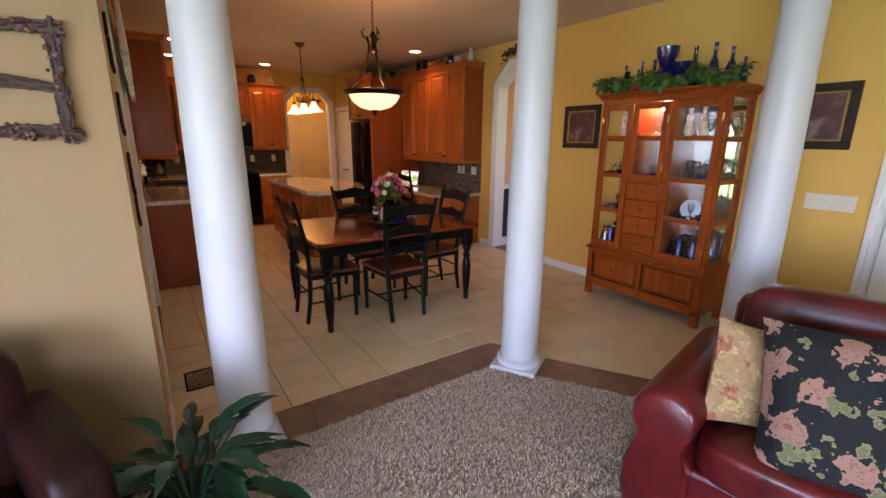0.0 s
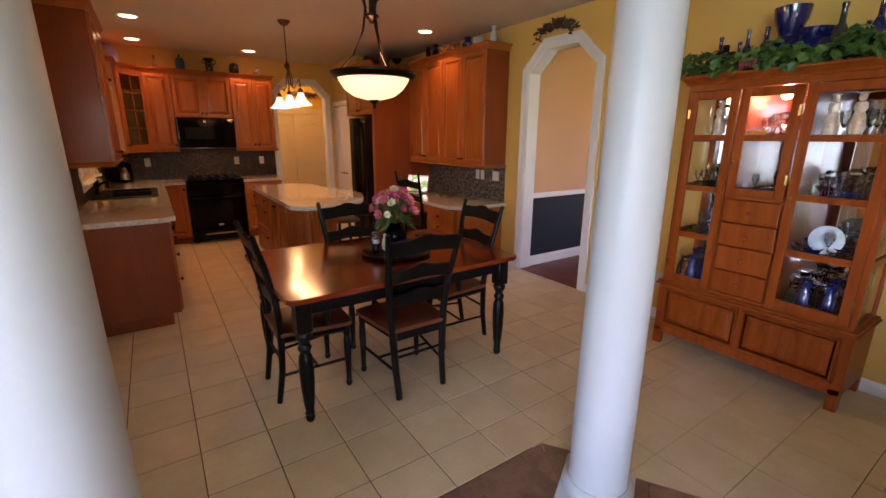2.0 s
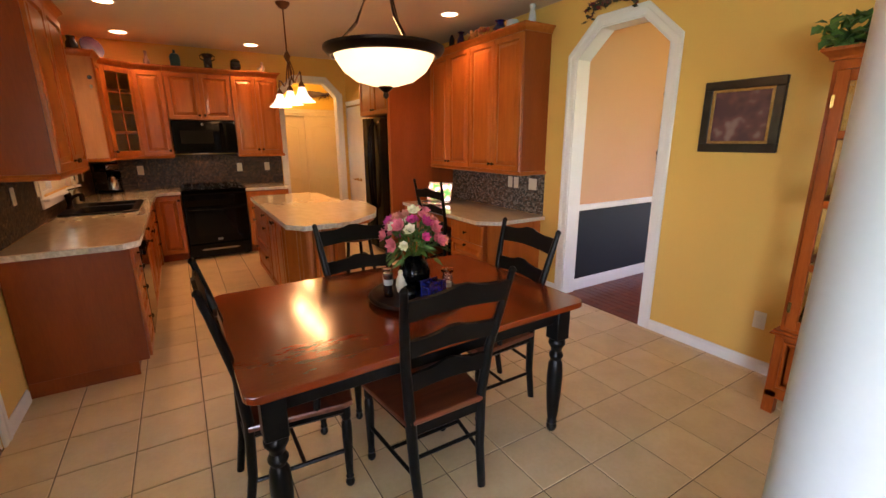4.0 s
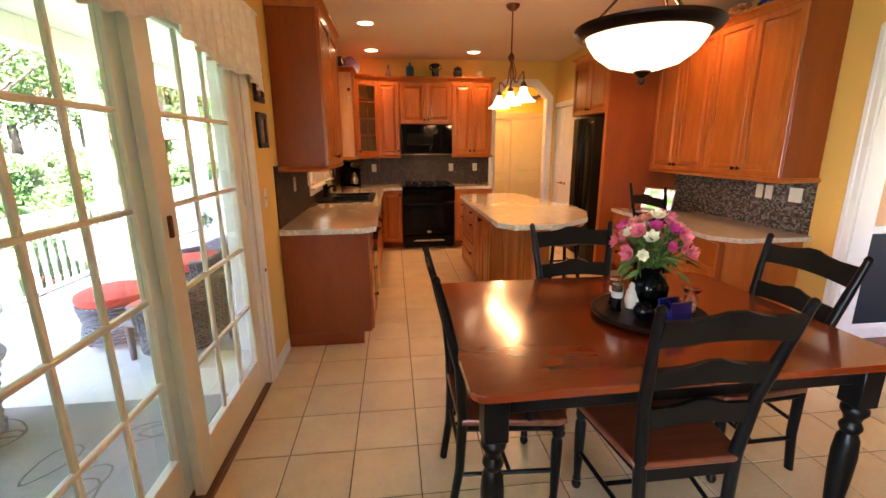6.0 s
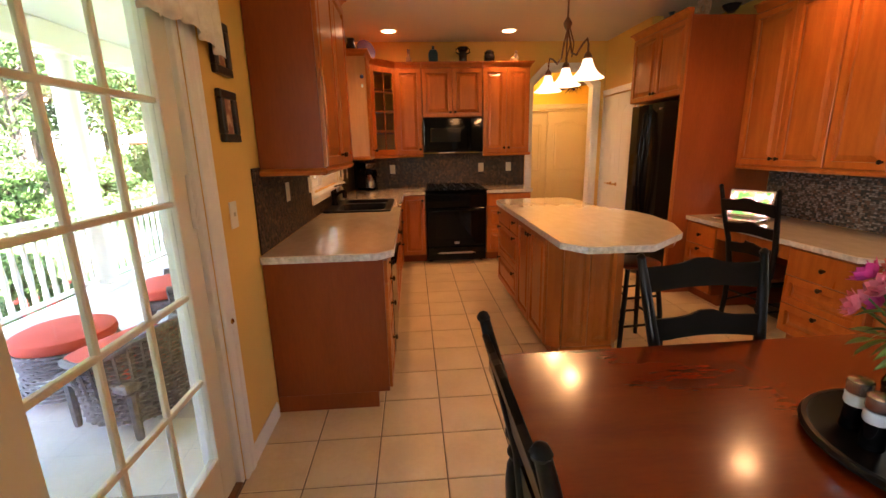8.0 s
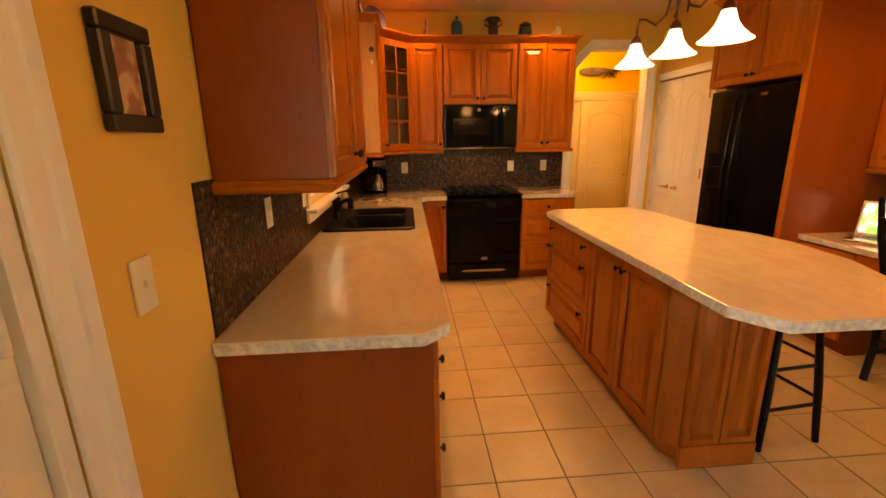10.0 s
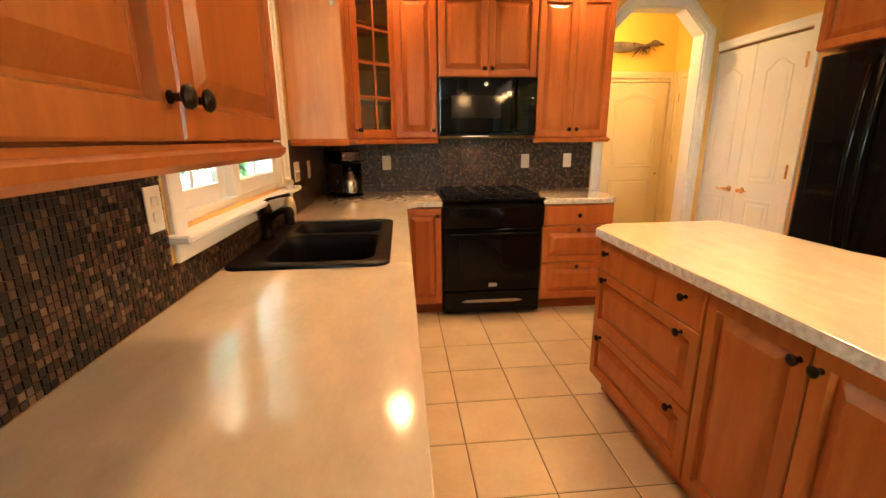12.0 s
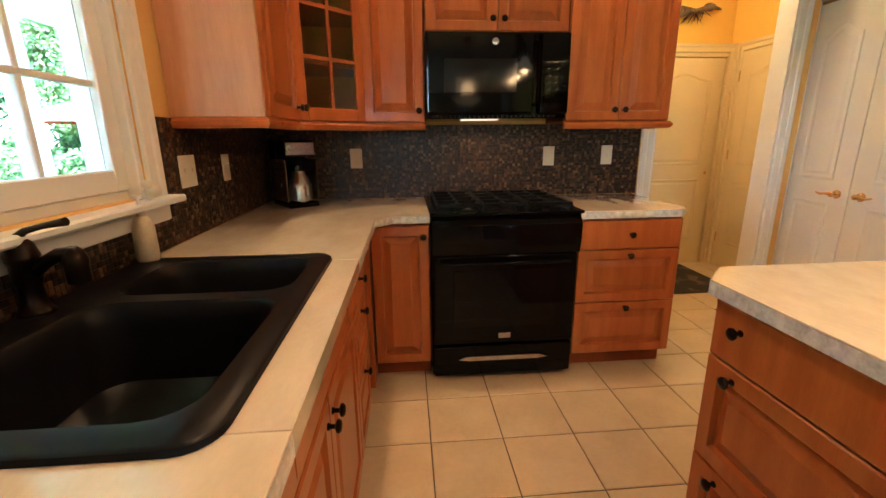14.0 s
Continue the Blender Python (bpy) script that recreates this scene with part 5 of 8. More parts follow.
def moulded_door(name, m, w, h, parent=None, material=None):
    """A two-panel door with arched upper panel; front on local y = 0 facing -y."""
    material = material or CREAM
    bm = B()
    rbox(bm, (0, 0, 0.008), (w, 0.035, h), 0.002, 1)
    s = 0.11
    arch = []
    for i in range(13):
        u = i / 12
        x = (w - s) - (w - 2 * s) * u
        arch.append((x, h - 0.20 + 0.065 * math.cos((u - 0.5) * math.pi * 1.0) ** 2 * (1 - 0.0)))
    field(bm, [(s, 1.0), (w - s, 1.0), *arch], -0.0005)
    field(bm, [(s, 0.24), (w - s, 0.24), (w - s, 0.86), (s, 0.86)], -0.0005)
    return part(name, bm, material, parent, at=m)


HCREAM = mat("hall_cream_paint", (0.74, 0.63, 0.34), (0.71, 0.60, 0.32), 3, 0.42, 0.06, 0.04, 0.001, fine=60)
hall = tagged(new("door_2"), kind="structure")
for x, dy in ((4.06, 0.0), (3.30, 0.045)):
    moulded_door("sliding_door", place(x, 11.64 + dy, 0), 0.76 if dy == 0 else 0.78, 1.97, hall, HCREAM)
bm = B()
rbox(bm, (3.28, 11.63, 1.975), (4.83, 11.745, 2.01), 0.002, 1)
part("track", bm, HCREAM, hall)
casing("hall_door_trim", "y", 11.63, -1, [(4.83, 0), (4.83, 2.012), (3.28, 2.012), (3.28, 0)], 0.075, material=HCREAM)
bm = B()
box(bm, (4.83, 11.632, 0), (4.905, 11.749, 2.087))
box(bm, (3.205, 11.632, 0), (3.28, 11.749, 2.087))
box(bm, (3.28, 11.632, 2.0125), (4.83, 11.749, 2.087))
part("hall_door_frame", bm, HCREAM, kind="structure")
bm = B()
lathe(bm, [(0.014, 0), (0.014, 0.003), (0.008, 0.002)], 12, pose(4.76, 11.638, 0.92, 90))
part("finger_pull", bm, BRASS, hall)

d3 = tagged(new("door_3"), kind="structure")
moulded_door("side_door", place(4.894, 11.53, 0, -90), 0.76, 2.0, d3, HCREAM)
casing("side_door_trim", "x", 4.93, -1, [(10.76, 0), (10.76, 2.01), (11.54, 2.01), (11.54, 0)][::-1], 0.075, 0.036, material=HCREAM)
bm = B()
for z in (1.75, 1.05, 0.25):
    box(bm, (4.888, 11.53, z), (4.893, 11.538, z + 0.09))
part("hinge", bm, BRASS, d3)

# pantry double door
d4 = tagged(new("door_4"), kind="structure")
PZ = 2.045
for y1, knob_x in ((10.385, 0.40), (9.912, 0.07)):
    dd = moulded_door("pantry_door", place(4.432, y1, 0, -90), 0.468, PZ, d4, WHITE)
    bm = B()
    lathe(bm, [(0.026, 0), (0.026, 0.005), (0.016, 0.010), (0.010, 0.022), (0.014, 0.03), (0.016, 0.045), (0.010, 0.05)], 16, pose(knob_x, 0, 0.92, 90))
    s = -1 if knob_x > 0.2 else 1
    tube(bm, [(knob_x, -0.042, 0.92), (knob_x + s * 0.03, -0.046, 0.924), (knob_x + s * 0.065, -0.046, 0.917), (knob_x + s * 0.095, -0.044, 0.925)], [0.010, 0.008, 0.007, 0.005], 8)
    part("lever_handle", bm, BRASS, dd, smooth=True)
bm = B()
for y in (10.392, 9.436):
    for z in (1.80, 1.05, 0.25):
        rbox(bm, (4.400, y - 0.012, z), (4.4305, y + 0.006, z + 0.10), 0.002, 1)
part("hinge", bm, BRASS, d4)
casing("pantry_trim", "x", 4.42, -1, [(10.318, 0.0), (10.318, 2.06), (9.435, 2.06), (9.435, 0.0)], 0.07)

# white door further along the east wall
d5 = tagged(new("door_5"), kind="structure")
moulded_door("leaf", place(XR - 0.002, 2.205, 0, -90) @ place(0, -0.038, 0), 0.80, 2.02, d5, WHITE)
casing("side_trim", "x", XR, -1, [(2.21, 0), (2.21, 2.03), (1.40, 2.03), (1.40, 0)], 0.09)

# ---- glazed display cabinet ----
CG = glass("crystal", (0.97, 0.98, 1.0), 0.0, 1.55)
THINP = glass("thin_pane", (1, 1, 1), 0.0, 1.2)
BLUEG = mat("cobalt_glass", (0.008, 0.012, 0.10), (0.004, 0.006, 0.05), 4, 0.08, 0.03, 0.0, coat=1.0)
GREENG = mat("green_glass", (0.010, 0.035, 0.030), None, 4, 0.1, 0.03, 0.0, coat=0.8)
FROST = mat("frosted_white_glass", (0.62, 0.66, 0.68), (0.5, 0.55, 0.6), 9, 0.25, 0.05, 0.0)
FIG = mat("porcelain", (0.78, 0.68, 0.48), (0.50, 0.27, 0.14), 14, 0.35, 0.06, 0.1, 0.002)
AMBER = mat("amber_dish", (0.70, 0.30, 0.05), (0.55, 0.22, 0.04), 8, 0.3, 0.05, 0.0)

hx, hy0, hy1 = 4.675, 3.085, 4.20
HW, HD = hy1 - hy0, XR - 4.675 - 0.012
hu = thing("display_cabinet", place(hx, hy1, 0, -90), "cherry-stained display cabinet with glazed doors, drawers and glassware inside", "cabinet")
TZ = 0.55
bm = B()
for x in (0.0, HW - 0.055):
    for y in (0.0, HD - 0.05):
        prism(bm, [(x, y), (x + 0.055, y), (x + 0.055, y + 0.05), (x, y + 0.05)], 0.0, 0.14, 0.002)
rbox(bm, (0.0, 0.0, 0.10), (HW, HD, 0.48), 0.004, 1)
part("base", bm, HUTCH, hu)
bm = B()
rbox(bm, (-0.022, -0.026, 0.478), (HW + 0.022, HD + 0.002, 0.492), 0.006)
rbox(bm, (-0.012, -0.015, 0.4925), (HW + 0.012, HD + 0.001, 0.506), 0.004)
part("waist_moulding", bm, HUTCH, hu)
for a, b in ((0.05, HW / 2 - 0.012), (HW / 2 + 0.012, HW - 0.05)):
    bm = B()
    panel(bm, a, b, 0.175, 0.452, 0.0, 0.016, frame_w=0.022)
    d = part("drawer", bm, HUTCH, hu)
    bm = B()
    for lo_, hi_ in (((a - 0.012, -0.005, 0.163), (a - 0.002, 0.001, 0.464)), ((b + 0.002, -0.005, 0.163), (b + 0.012, 0.001, 0.464)), ((a - 0.002, -0.005, 0.163), (b + 0.002, 0.001, 0.173)), ((a - 0.002, -0.005, 0.454), (b + 0.002, 0.001, 0.464))):
        box(bm, lo_, hi_)
    part("bead", bm, HUTCH, d)
    bm = B()
    lathe(bm, [(0.008, 0), (0.007, 0.012), (0.015, 0.020), (0.014, 0.028), (0.005, 0.032)], 12, pose((a + b) / 2, -0.012, 0.305, 90))
    part("wooden_knob", bm, HUTCH, d, smooth=True)
HT = 1.885
bm = B()
z0, z1 = 0.505, HT
st = 0.045
for x in (0.012, HW - 0.012 - st):
    for y in (0.012, HD - 0.045):
        box(bm, (x, y, z0 + 0.02), (x + st, y + 0.04, z1 - 0.04))
box(bm, (0.012, 0.012, z1 - 0.04), (HW - 0.012, HD, z1))
box(bm, (0.012, 0.012, z0), (HW - 0.012, HD, z0 + 0.02))
c0, c1 = 0.345, 0.665
for x in (c0 - 0.018, c1 + 0.003):
    box(bm, (x, 0.0125, z0 + 0.02), (x + 0.015, HD - 0.002, z1 - 0.04))
for x in (0.012, HW - 0.012 - 0.02):
    for z in (0.86, 1.19, 1.52):
        box(bm, (x, 0.052, z), (x + 0.02, HD - 0.045, z + 0.04))
box(bm, (c0 - 0.003, 0.0125, 1.165), (c1 + 0.003, HD - 0.01, 1.19))
part("frame", bm, HUTCH, hu)
bm = B()
box(bm, (0.03, HD - 0.012, z0), (HW - 0.03, HD - 0.008, z1 - 0.02))
part("mirror_back", bm, MIRROR, hu)
for x in (0.020, HW - 0.024):
    bm = B()
    box(bm, (x, 0.052, z0 + 0.02), (x + 0.004, HD - 0.045, z1 - 0.04))
    g = part("side_pane", bm, THINP, hu)
    g.visible_shadow = False
SHELVES = (0.87, 1.20, 1.535)
for z in SHELVES:
    for a, b in ((0.06, c0 - 0.02), (c1 + 0.02, HW - 0.06)):
        bm = B()
        box(bm, (a - 0.02, 0.03, z), (b + 0.02, HD - 0.015, z + 0.006))
        part("glass_shelf", bm, CG, hu)
bm = B()
box(bm, (c0 + 0.002, 0.03, 1.535), (c1 - 0.002, HD - 0.015, 1.541))
part("glass_shelf", bm, CG, hu)


def glazed(name, a, b, lo, hi, bars, hinge_right):
    bm = B()
    s = 0.052
    y0, y1 = -0.012, 0.011
    rbox(bm, (a, y0, lo), (a + s, y1, hi), 0.003, 1)
    rbox(bm, (b - s, y0, lo), (b, y1, hi), 0.003, 1)
    rbox(bm, (a + s, y0, lo), (b - s, y1, lo + s), 0.003, 1)
    rbox(bm, (a + s, y0, hi - s), (b - s, y1, hi), 0.003, 1)
    for z in bars:
        rbox(bm, (a + s, y0 + 0.001, z - 0.018), (b - s, y1 - 0.001, z + 0.020), 0.003, 1)
    d = part(name, bm, HUTCH, hu, "glazed wooden door")
    bm = B()
    box(bm, (a + s, 0.0, lo + s), (b - s, 0.003, hi - s))
    g = part("pane", bm, THINP, d)
    g.visible_shadow = False
    hxx = b - 0.006 if hinge_right else a + 0.006
    kx = a + 0.02 if hinge_right else b - 0.02
    for z in (lo + 0.12, hi - 0.14):
        bm = B()
        rbox(bm, (hxx - 0.007, -0.013, z - 0.03), (hxx + 0.007, -0.0085, z + 0.03), 0.001, 1)
        part("hinge", bm, BRASS, d)
    bm = B()
    lathe(bm, [(0.007, 0), (0.006, 0.010), (0.014, 0.018), (0.013, 0.026), (0.005, 0.030)], 12, pose(kx, -0.008, (lo + hi) / 2 + (0.02 if lo < 1 else -0.12), 90))
    part("wooden_knob", bm, HUTCH, d, smooth=True)
    return d


glazed("door", 0.035, c0 - 0.006, 0.53, HT - 0.045, (0.88, 1.21, 1.545), False)
glazed("door", c1 + 0.010, HW - 0.035, 0.53, HT - 0.045, (0.88, 1.21, 1.545), True)
glazed("door", c0 + 0.001, c1 - 0.001, 1.185, HT - 0.045, (1.545,), True)
zs = [0.53, 0.69, 0.855, 1.01, 1.165]
for lo, hi in zip(zs, zs[1:]):
    bm = B()
    box(bm, (c0 + 0.002, 0.02, lo), (c1 - 0.002, 0.40, hi - 0.004))
    panel(bm, c0 + 0.004, c1 - 0.004, lo + 0.003, hi - 0.004, 0.012, 0.014, flat=True)
    d = part("small_drawer", bm, HUTCH, hu)
    bm = B()
    lathe(bm, [(0.007, 0), (0.006, 0.010), (0.014, 0.018), (0.013, 0.026), (0.005, 0.030)], 12, pose((c0 + c1) / 2, -0.002, (lo + hi) / 2, 90))
    part("wooden_knob", bm, HUTCH, d, smooth=True)
bm = B()
moulding(bm, 0, HW, 0.0, HT, [(-0.01, 0), (0.004, 0), (0.008, 0.014), (0.026, 0.034), (0.036, 0.042), (0.038, 0.056), (-0.01, 0.056)], (True, True), HD)
box(bm, (0, 0.0, HT), (HW, HD, HT + 0.045))
part("cornice", bm, HUTCH, hu)
HTOP = HT + 0.046

TUMBLER = [(0.022, 0), (0.024, 0.003), (0.028, 0.07), (0.030, 0.085), (0.028, 0.085), (0.022, 0.008)]
GOBLET = [(0.026, 0), (0.024, 0.003), (0.005, 0.008), (0.004, 0.06), (0.014, 0.075), (0.026, 0.10), (0.028, 0.13), (0.024, 0.15), (0.022, 0.15), (0.024, 0.12), (0.012, 0.082)]
VASE = [(0.028, 0), (0.034, 0.01), (0.040, 0.05), (0.030, 0.10), (0.018, 0.13), (0.022, 0.155), (0.034, 0.17), (0.031, 0.17), (0.016, 0.14)]
BOWL = [(0.03, 0), (0.03, 0.005), (0.05, 0.02), (0.07, 0.05), (0.067, 0.05), (0.045, 0.022)]
BOTTLE = [(0.030, 0), (0.036, 0.006), (0.037, 0.13), (0.030, 0.16), (0.014, 0.19), (0.012, 0.25), (0.015, 0.255), (0.015, 0.27), (0.010, 0.272)]
FIGURE = [(0.045, 0), (0.048, 0.012), (0.030, 0.03), (0.042, 0.06), (0.030, 0.13), (0.022, 0.15), (0.032, 0.17), (0.028, 0.20), (0.012, 0.21), (0.020, 0.225), (0.018, 0.245), (0.028, 0.252), (0.005, 0.262)]


def vessel(name, prof, material, m, label, category, sx=1.0, sz=1.0, seg=16, group="", smooth=True):
    bm = B()
    lathe(bm, [(r * sx, z * sz) for r, z in prof], seg)
    ob = part(name, bm, material, None, label, smooth=smooth, at=m)
    return tagged(ob, label, category, group)


hm = place(hx, hy1, 0, -90)
rr = random.Random(11)
floors = {"l": (0.06, c0 - 0.05), "r": (c1 + 0.06, HW - 0.07)}
protos = {}


def ware(kind, x, y, z, s=1.0, sz=None):
    profs = {"goblet": (GOBLET, CG, "clear cut-glass goblet standing in the display cabinet", "glass"), "tumbler": (TUMBLER, CG, "clear cut-glass tumbler standing in the display cabinet", "glass"),
             "crystal_vase": (VASE, CG, "clear crystal vase standing in the display cabinet", "vase"), "crystal_bowl": (BOWL, CG, "clear crystal bowl standing in the display cabinet", "bowl"),
             "blue_vase": (VASE, BLUEG, "cobalt blue glass vase standing in the display cabinet", "vase"), "blue_bowl": (BOWL, BLUEG, "cobalt blue glass bowl standing in the display cabinet", "bowl"),
             "porcelain_figurine": (FIGURE, FIG, "painted porcelain figurine standing in the display cabinet", "figurine"), "amber_dish": (BOWL, AMBER, "amber coloured dish standing in the display cabinet", "dish")}
    prof, material, label, cat = profs[kind]
    m = hm @ place(x, y, z)
    if kind not in protos:
        protos[kind] = vessel(kind, prof, material, m, label, cat, seg=10 if material is CG else 16, group="glassware in the display cabinet", smooth=material is not CG)
        ob = protos[kind]
    else:
        ob = copy_thing(protos[kind], m)
    ob.matrix_basis = m @ Matrix.Diagonal((s, s, sz or s, 1))


G1 = 0.007
for key, (a, b) in floors.items():
    for li, z in enumerate((0.526, *[s + G1 for s in SHELVES])):
        for row, y in enumerate((0.11, 0.20, 0.28, 0.36)):
            n = 5 if key == "r" else 4
            for i in range(n):
                x = a + 0.015 + (b - a - 0.03) * (i + 0.5) / n + rr.uniform(-0.008, 0.008)
                if li == 3:
                    if row == 0 and i < (2 if key == "r" else 1):
                        ware("porcelain_figurine", a + 0.05 + i * 0.11 if key == "r" else a + 0.13, y, z, 0.95)
                    elif row == 3:
                        ware("goblet", x, y, z, 1.1)
                elif li == 0:
                    ware(rr.choice(["crystal_vase", "blue_vase", "crystal_vase", "tumbler"]) if row else ("blue_vase" if i % 2 else "crystal_vase"), x, y, z, rr.uniform(0.9, 1.3))
                elif li == 1:
                    ware(rr.choice(["tumbler", "goblet", "blue_bowl", "crystal_bowl"]), x, y, z, rr.uniform(0.7, 1.0))
                else:
                    ware(rr.choice(["goblet", "goblet", "tumbler", "blue_bowl" if row else "crystal_bowl"]), x, y, z, rr.uniform(0.8, 1.15))
for row, y in enumerate((0.13, 0.26, 0.35)):
    for i in range(3):
        x = c0 + 0.06 + i * 0.10
        ware("amber_dish" if row == 0 and i == 0 else "goblet", x, y, 1.542, rr.uniform(0.9, 1.1))
        ware("blue_bowl" if row == 0 and i == 1 else rr.choice(["tumbler", "goblet", "crystal_bowl"]), x, y, 1.191, rr.uniform(0.8, 1.0))
bm = B()
lathe(bm, [(0.085, 0), (0.085, 0.004), (0.07, 0.008), (0.0, 0.010)], 24, pose(0, 0, 0.085, 80))
tagged(part("plate", bm, FROST, smooth=True, at=hm @ place(0.86, 0.16, 0.878)), "frosted white glass plate propped up in the display cabinet", "plate", "glassware in the display cabinet")
# an added lamp inside the cabinet's top, there to brighten the glassware
bm = B()
lathe(bm, [(0.028, 0), (0.028, 0.008), (0.02, 0.009)], 16, hm @ place(0.51, 0.2, HT - 0.050))
cl = part("cabinet_lamp", bm, glow("added_lamp_glow", (1, 0.7, 0.4), 0.5), hu, smooth=True, at=hm.inverted())
lamp("cabinet_light", "POINT", 0.5, hm @ place(0.51, 0.2, HT - 0.08), WARM, radius=0.03)

# glass on top of it
tops = [("blue_bottle", BOTTLE, BLUEG, 0.07, 0.22, 0.9, 1.0), ("blue_bottle", BOTTLE, BLUEG, 0.17, 0.26, 0.75, 0.85), ("blue_bottle", BOTTLE, BLUEG, 0.24, 0.20, 0.8, 1.05), ("blue_bottle", BOTTLE, BLUEG, 0.31, 0.28, 1.05, 1.1),
        ("green_bottle", BOTTLE, GREENG, 0.70, 0.20, 1.15, 1.25), ("blue_bottle", BOTTLE, BLUEG, 0.86, 0.18, 1.0, 1.25), ("blue_bottle", BOTTLE, BLUEG, 0.97, 0.22, 1.0, 1.1), ("blue_bottle", BOTTLE, BLUEG, 0.79, 0.30, 0.8, 0.9), ("blue_bottle", BOTTLE, BLUEG, 1.02, 0.33, 0.8, 0.85)]
for nm, prof, material, x, y, s, sz in tops:
    vessel(nm, prof, material, hm @ place(x, y, HTOP), ("dark green" if "green" in nm else "cobalt blue") + " glass bottle standing on the display cabinet among ivy", "bottle", s, sz)
vessel("hurricane_vase", [(0.06, 0), (0.065, 0.01), (0.05, 0.03), (0.045, 0.05), (0.075, 0.13), (0.085, 0.17), (0.05, 0.21), (0.055, 0.23), (0.085, 0.30), (0.095, 0.37), (0.090, 0.37), (0.075, 0.29), (0.04, 0.22)], BLUEG, hm @ place(0.45, 0.22, HTOP), "large cobalt blue footed glass vase on the display cabinet", "vase", seg=24)
vessel("flared_vase", [(0.05, 0), (0.05, 0.02), (0.06, 0.08), (0.10, 0.20), (0.11, 0.24), (0.105, 0.24), (0.05, 0.06)], BLUEG, hm @ place(0.55, 0.28, HTOP), "flared cobalt blue glass vase on the display cabinet", "vase", seg=20)
vessel("blue_bowl_vase", [(0.05, 0), (0.10, 0.05), (0.105, 0.12), (0.085, 0.18), (0.080, 0.18), (0.09, 0.10)], BLUEG, hm @ place(0.64, 0.30, HTOP), "round cobalt blue glass bowl on the display cabinet", "bowl", seg=20)
bm = B()
rbox(bm, (0.0, 0, 0), (0.03, 0.03, 0.20), 0.002, 1)
rbox(bm, (-0.045, 0.001, 0.125), (0.075, 0.029, 0.155), 0.002, 1)
tagged(part("wooden_cross", bm, BRONZE, at=hm @ place(0.13, 0.12, HTOP)), "small dark standing cross on the display cabinet", "cross")

# ---- leaves ----
LEAF = mat("ivy_leaf", (0.10, 0.20, 0.035), (0.030, 0.085, 0.015), 14, 0.45, 0.08, 0.1, 0.001, rand=0.3, island=True)
DLEAF = mat("peace_lily_leaf", (0.010, 0.048, 0.020), (0.004, 0.022, 0.010), 9, 0.32, 0.06, 0.1, 0.001, coat=0.08, spec=0.3, rand=0.25, island=True)


def leaf(bm, m, l, w, curl=0.15, fold=0.2, n=5, lobed=False):
    mid, le, ri = [], [], []
    for i in range(n + 1):
        u = i / n
        ww = w * math.sin(math.pi * min(u * 1.0, 1.0) ** 0.75) * (1.0 if not lobed else (1.0 + 0.35 * math.cos(u * 9.5)))
        z = -curl * l * u * u
        mid.append(bm.verts.new(m @ Vector((0, l * u, z))))
        if 0 < i < n:
            le.append(bm.verts.new(m @ Vector((-ww / 2, l * u, z + fold * ww))))
            ri.append(bm.verts.new(m @ Vector((ww / 2, l * u, z + fold * ww))))
    for side, s in ((le, 1), (ri, -1)):
        f = [mid[0], side[0], mid[1]]
        bm.faces.new(f if s > 0 else f[::-1])
        for i in range(len(side) - 1):
            f = [mid[i + 1], side[i], side[i + 1], mid[i + 2]]
            bm.faces.new(f if s > 0 else f[::-1])
        f = [mid[-2], side[-1], mid[-1]]
        bm.faces.new(f if s > 0 else f[::-1])


gar = thing("ivy_garland", hm @ place(0, 0, HTOP + 0.001), "green ivy garland with red berries lying on the display cabinet", "garland")
rg_ = random.Random(4)
bm = B()
for k in range(560):
    u = rg_.random()
    x = -0.05 + (HW + 0.08) * u
    wave = 0.03 * math.sin(u * 19)
    m = Matrix.Translation((x, -0.025 + rg_.uniform(-0.045, 0.13), max(0.015, 0.055 + wave + rg_.uniform(-0.05, 0.075)))) @ Euler((rg_.uniform(-1.0, 0.6), rg_.uniform(-0.7, 0.7), rg_.uniform(0, 6.28))).to_matrix().to_4x4()
    leaf(bm, m, rg_.uniform(0.045, 0.075), rg_.uniform(0.04, 0.06), 0.3, 0.15, 5, True)
part("ivy_leaves", bm, LEAF, gar, "dense green ivy leaves", kind="stuff")
bm = B()
for cx_ in (0.35, 0.40):
    for k in range(14):
        bmesh.ops.create_icosphere(bm, subdivisions=1, radius=0.009, matrix=Matrix.Translation((cx_ + rg_.uniform(-0.02, 0.02), -0.07 + rg_.uniform(-0.01, 0.01), 0.045 + rg_.uniform(-0.03, 0.03))))
part("berries", bm, mat("red_berry", (0.30, 0.02, 0.03), None, 10, 0.3, 0.05, 0), gar, kind="stuff")
bm = B()
tube(bm, [(-0.04 + (HW + 0.08) * i / 20, 0.02, 0.02 + 0.01 * math.sin(i)) for i in range(21)], 0.004, 6)
part("vine", bm, BRONZE, gar)

# potted peace lily by the first column
lily = thing("potted_plant", place(1.05, 3.10, 0.0), "potted peace lily with long glossy dark green leaves", "plant")
bm = B()
lathe(bm, [(0.11, 0.0), (0.12, 0.01), (0.15, 0.24), (0.16, 0.25), (0.16, 0.275), (0.145, 0.275), (0.14, 0.24), (0.0, 0.24)], 28)
part("pot", bm, mat("dark_glazed_pot", (0.03, 0.018, 0.012), None, 6, 0.3, 0.06, 0.05, 0.002), lily, "dark glazed pot", smooth=True)
rl = random.Random(8)
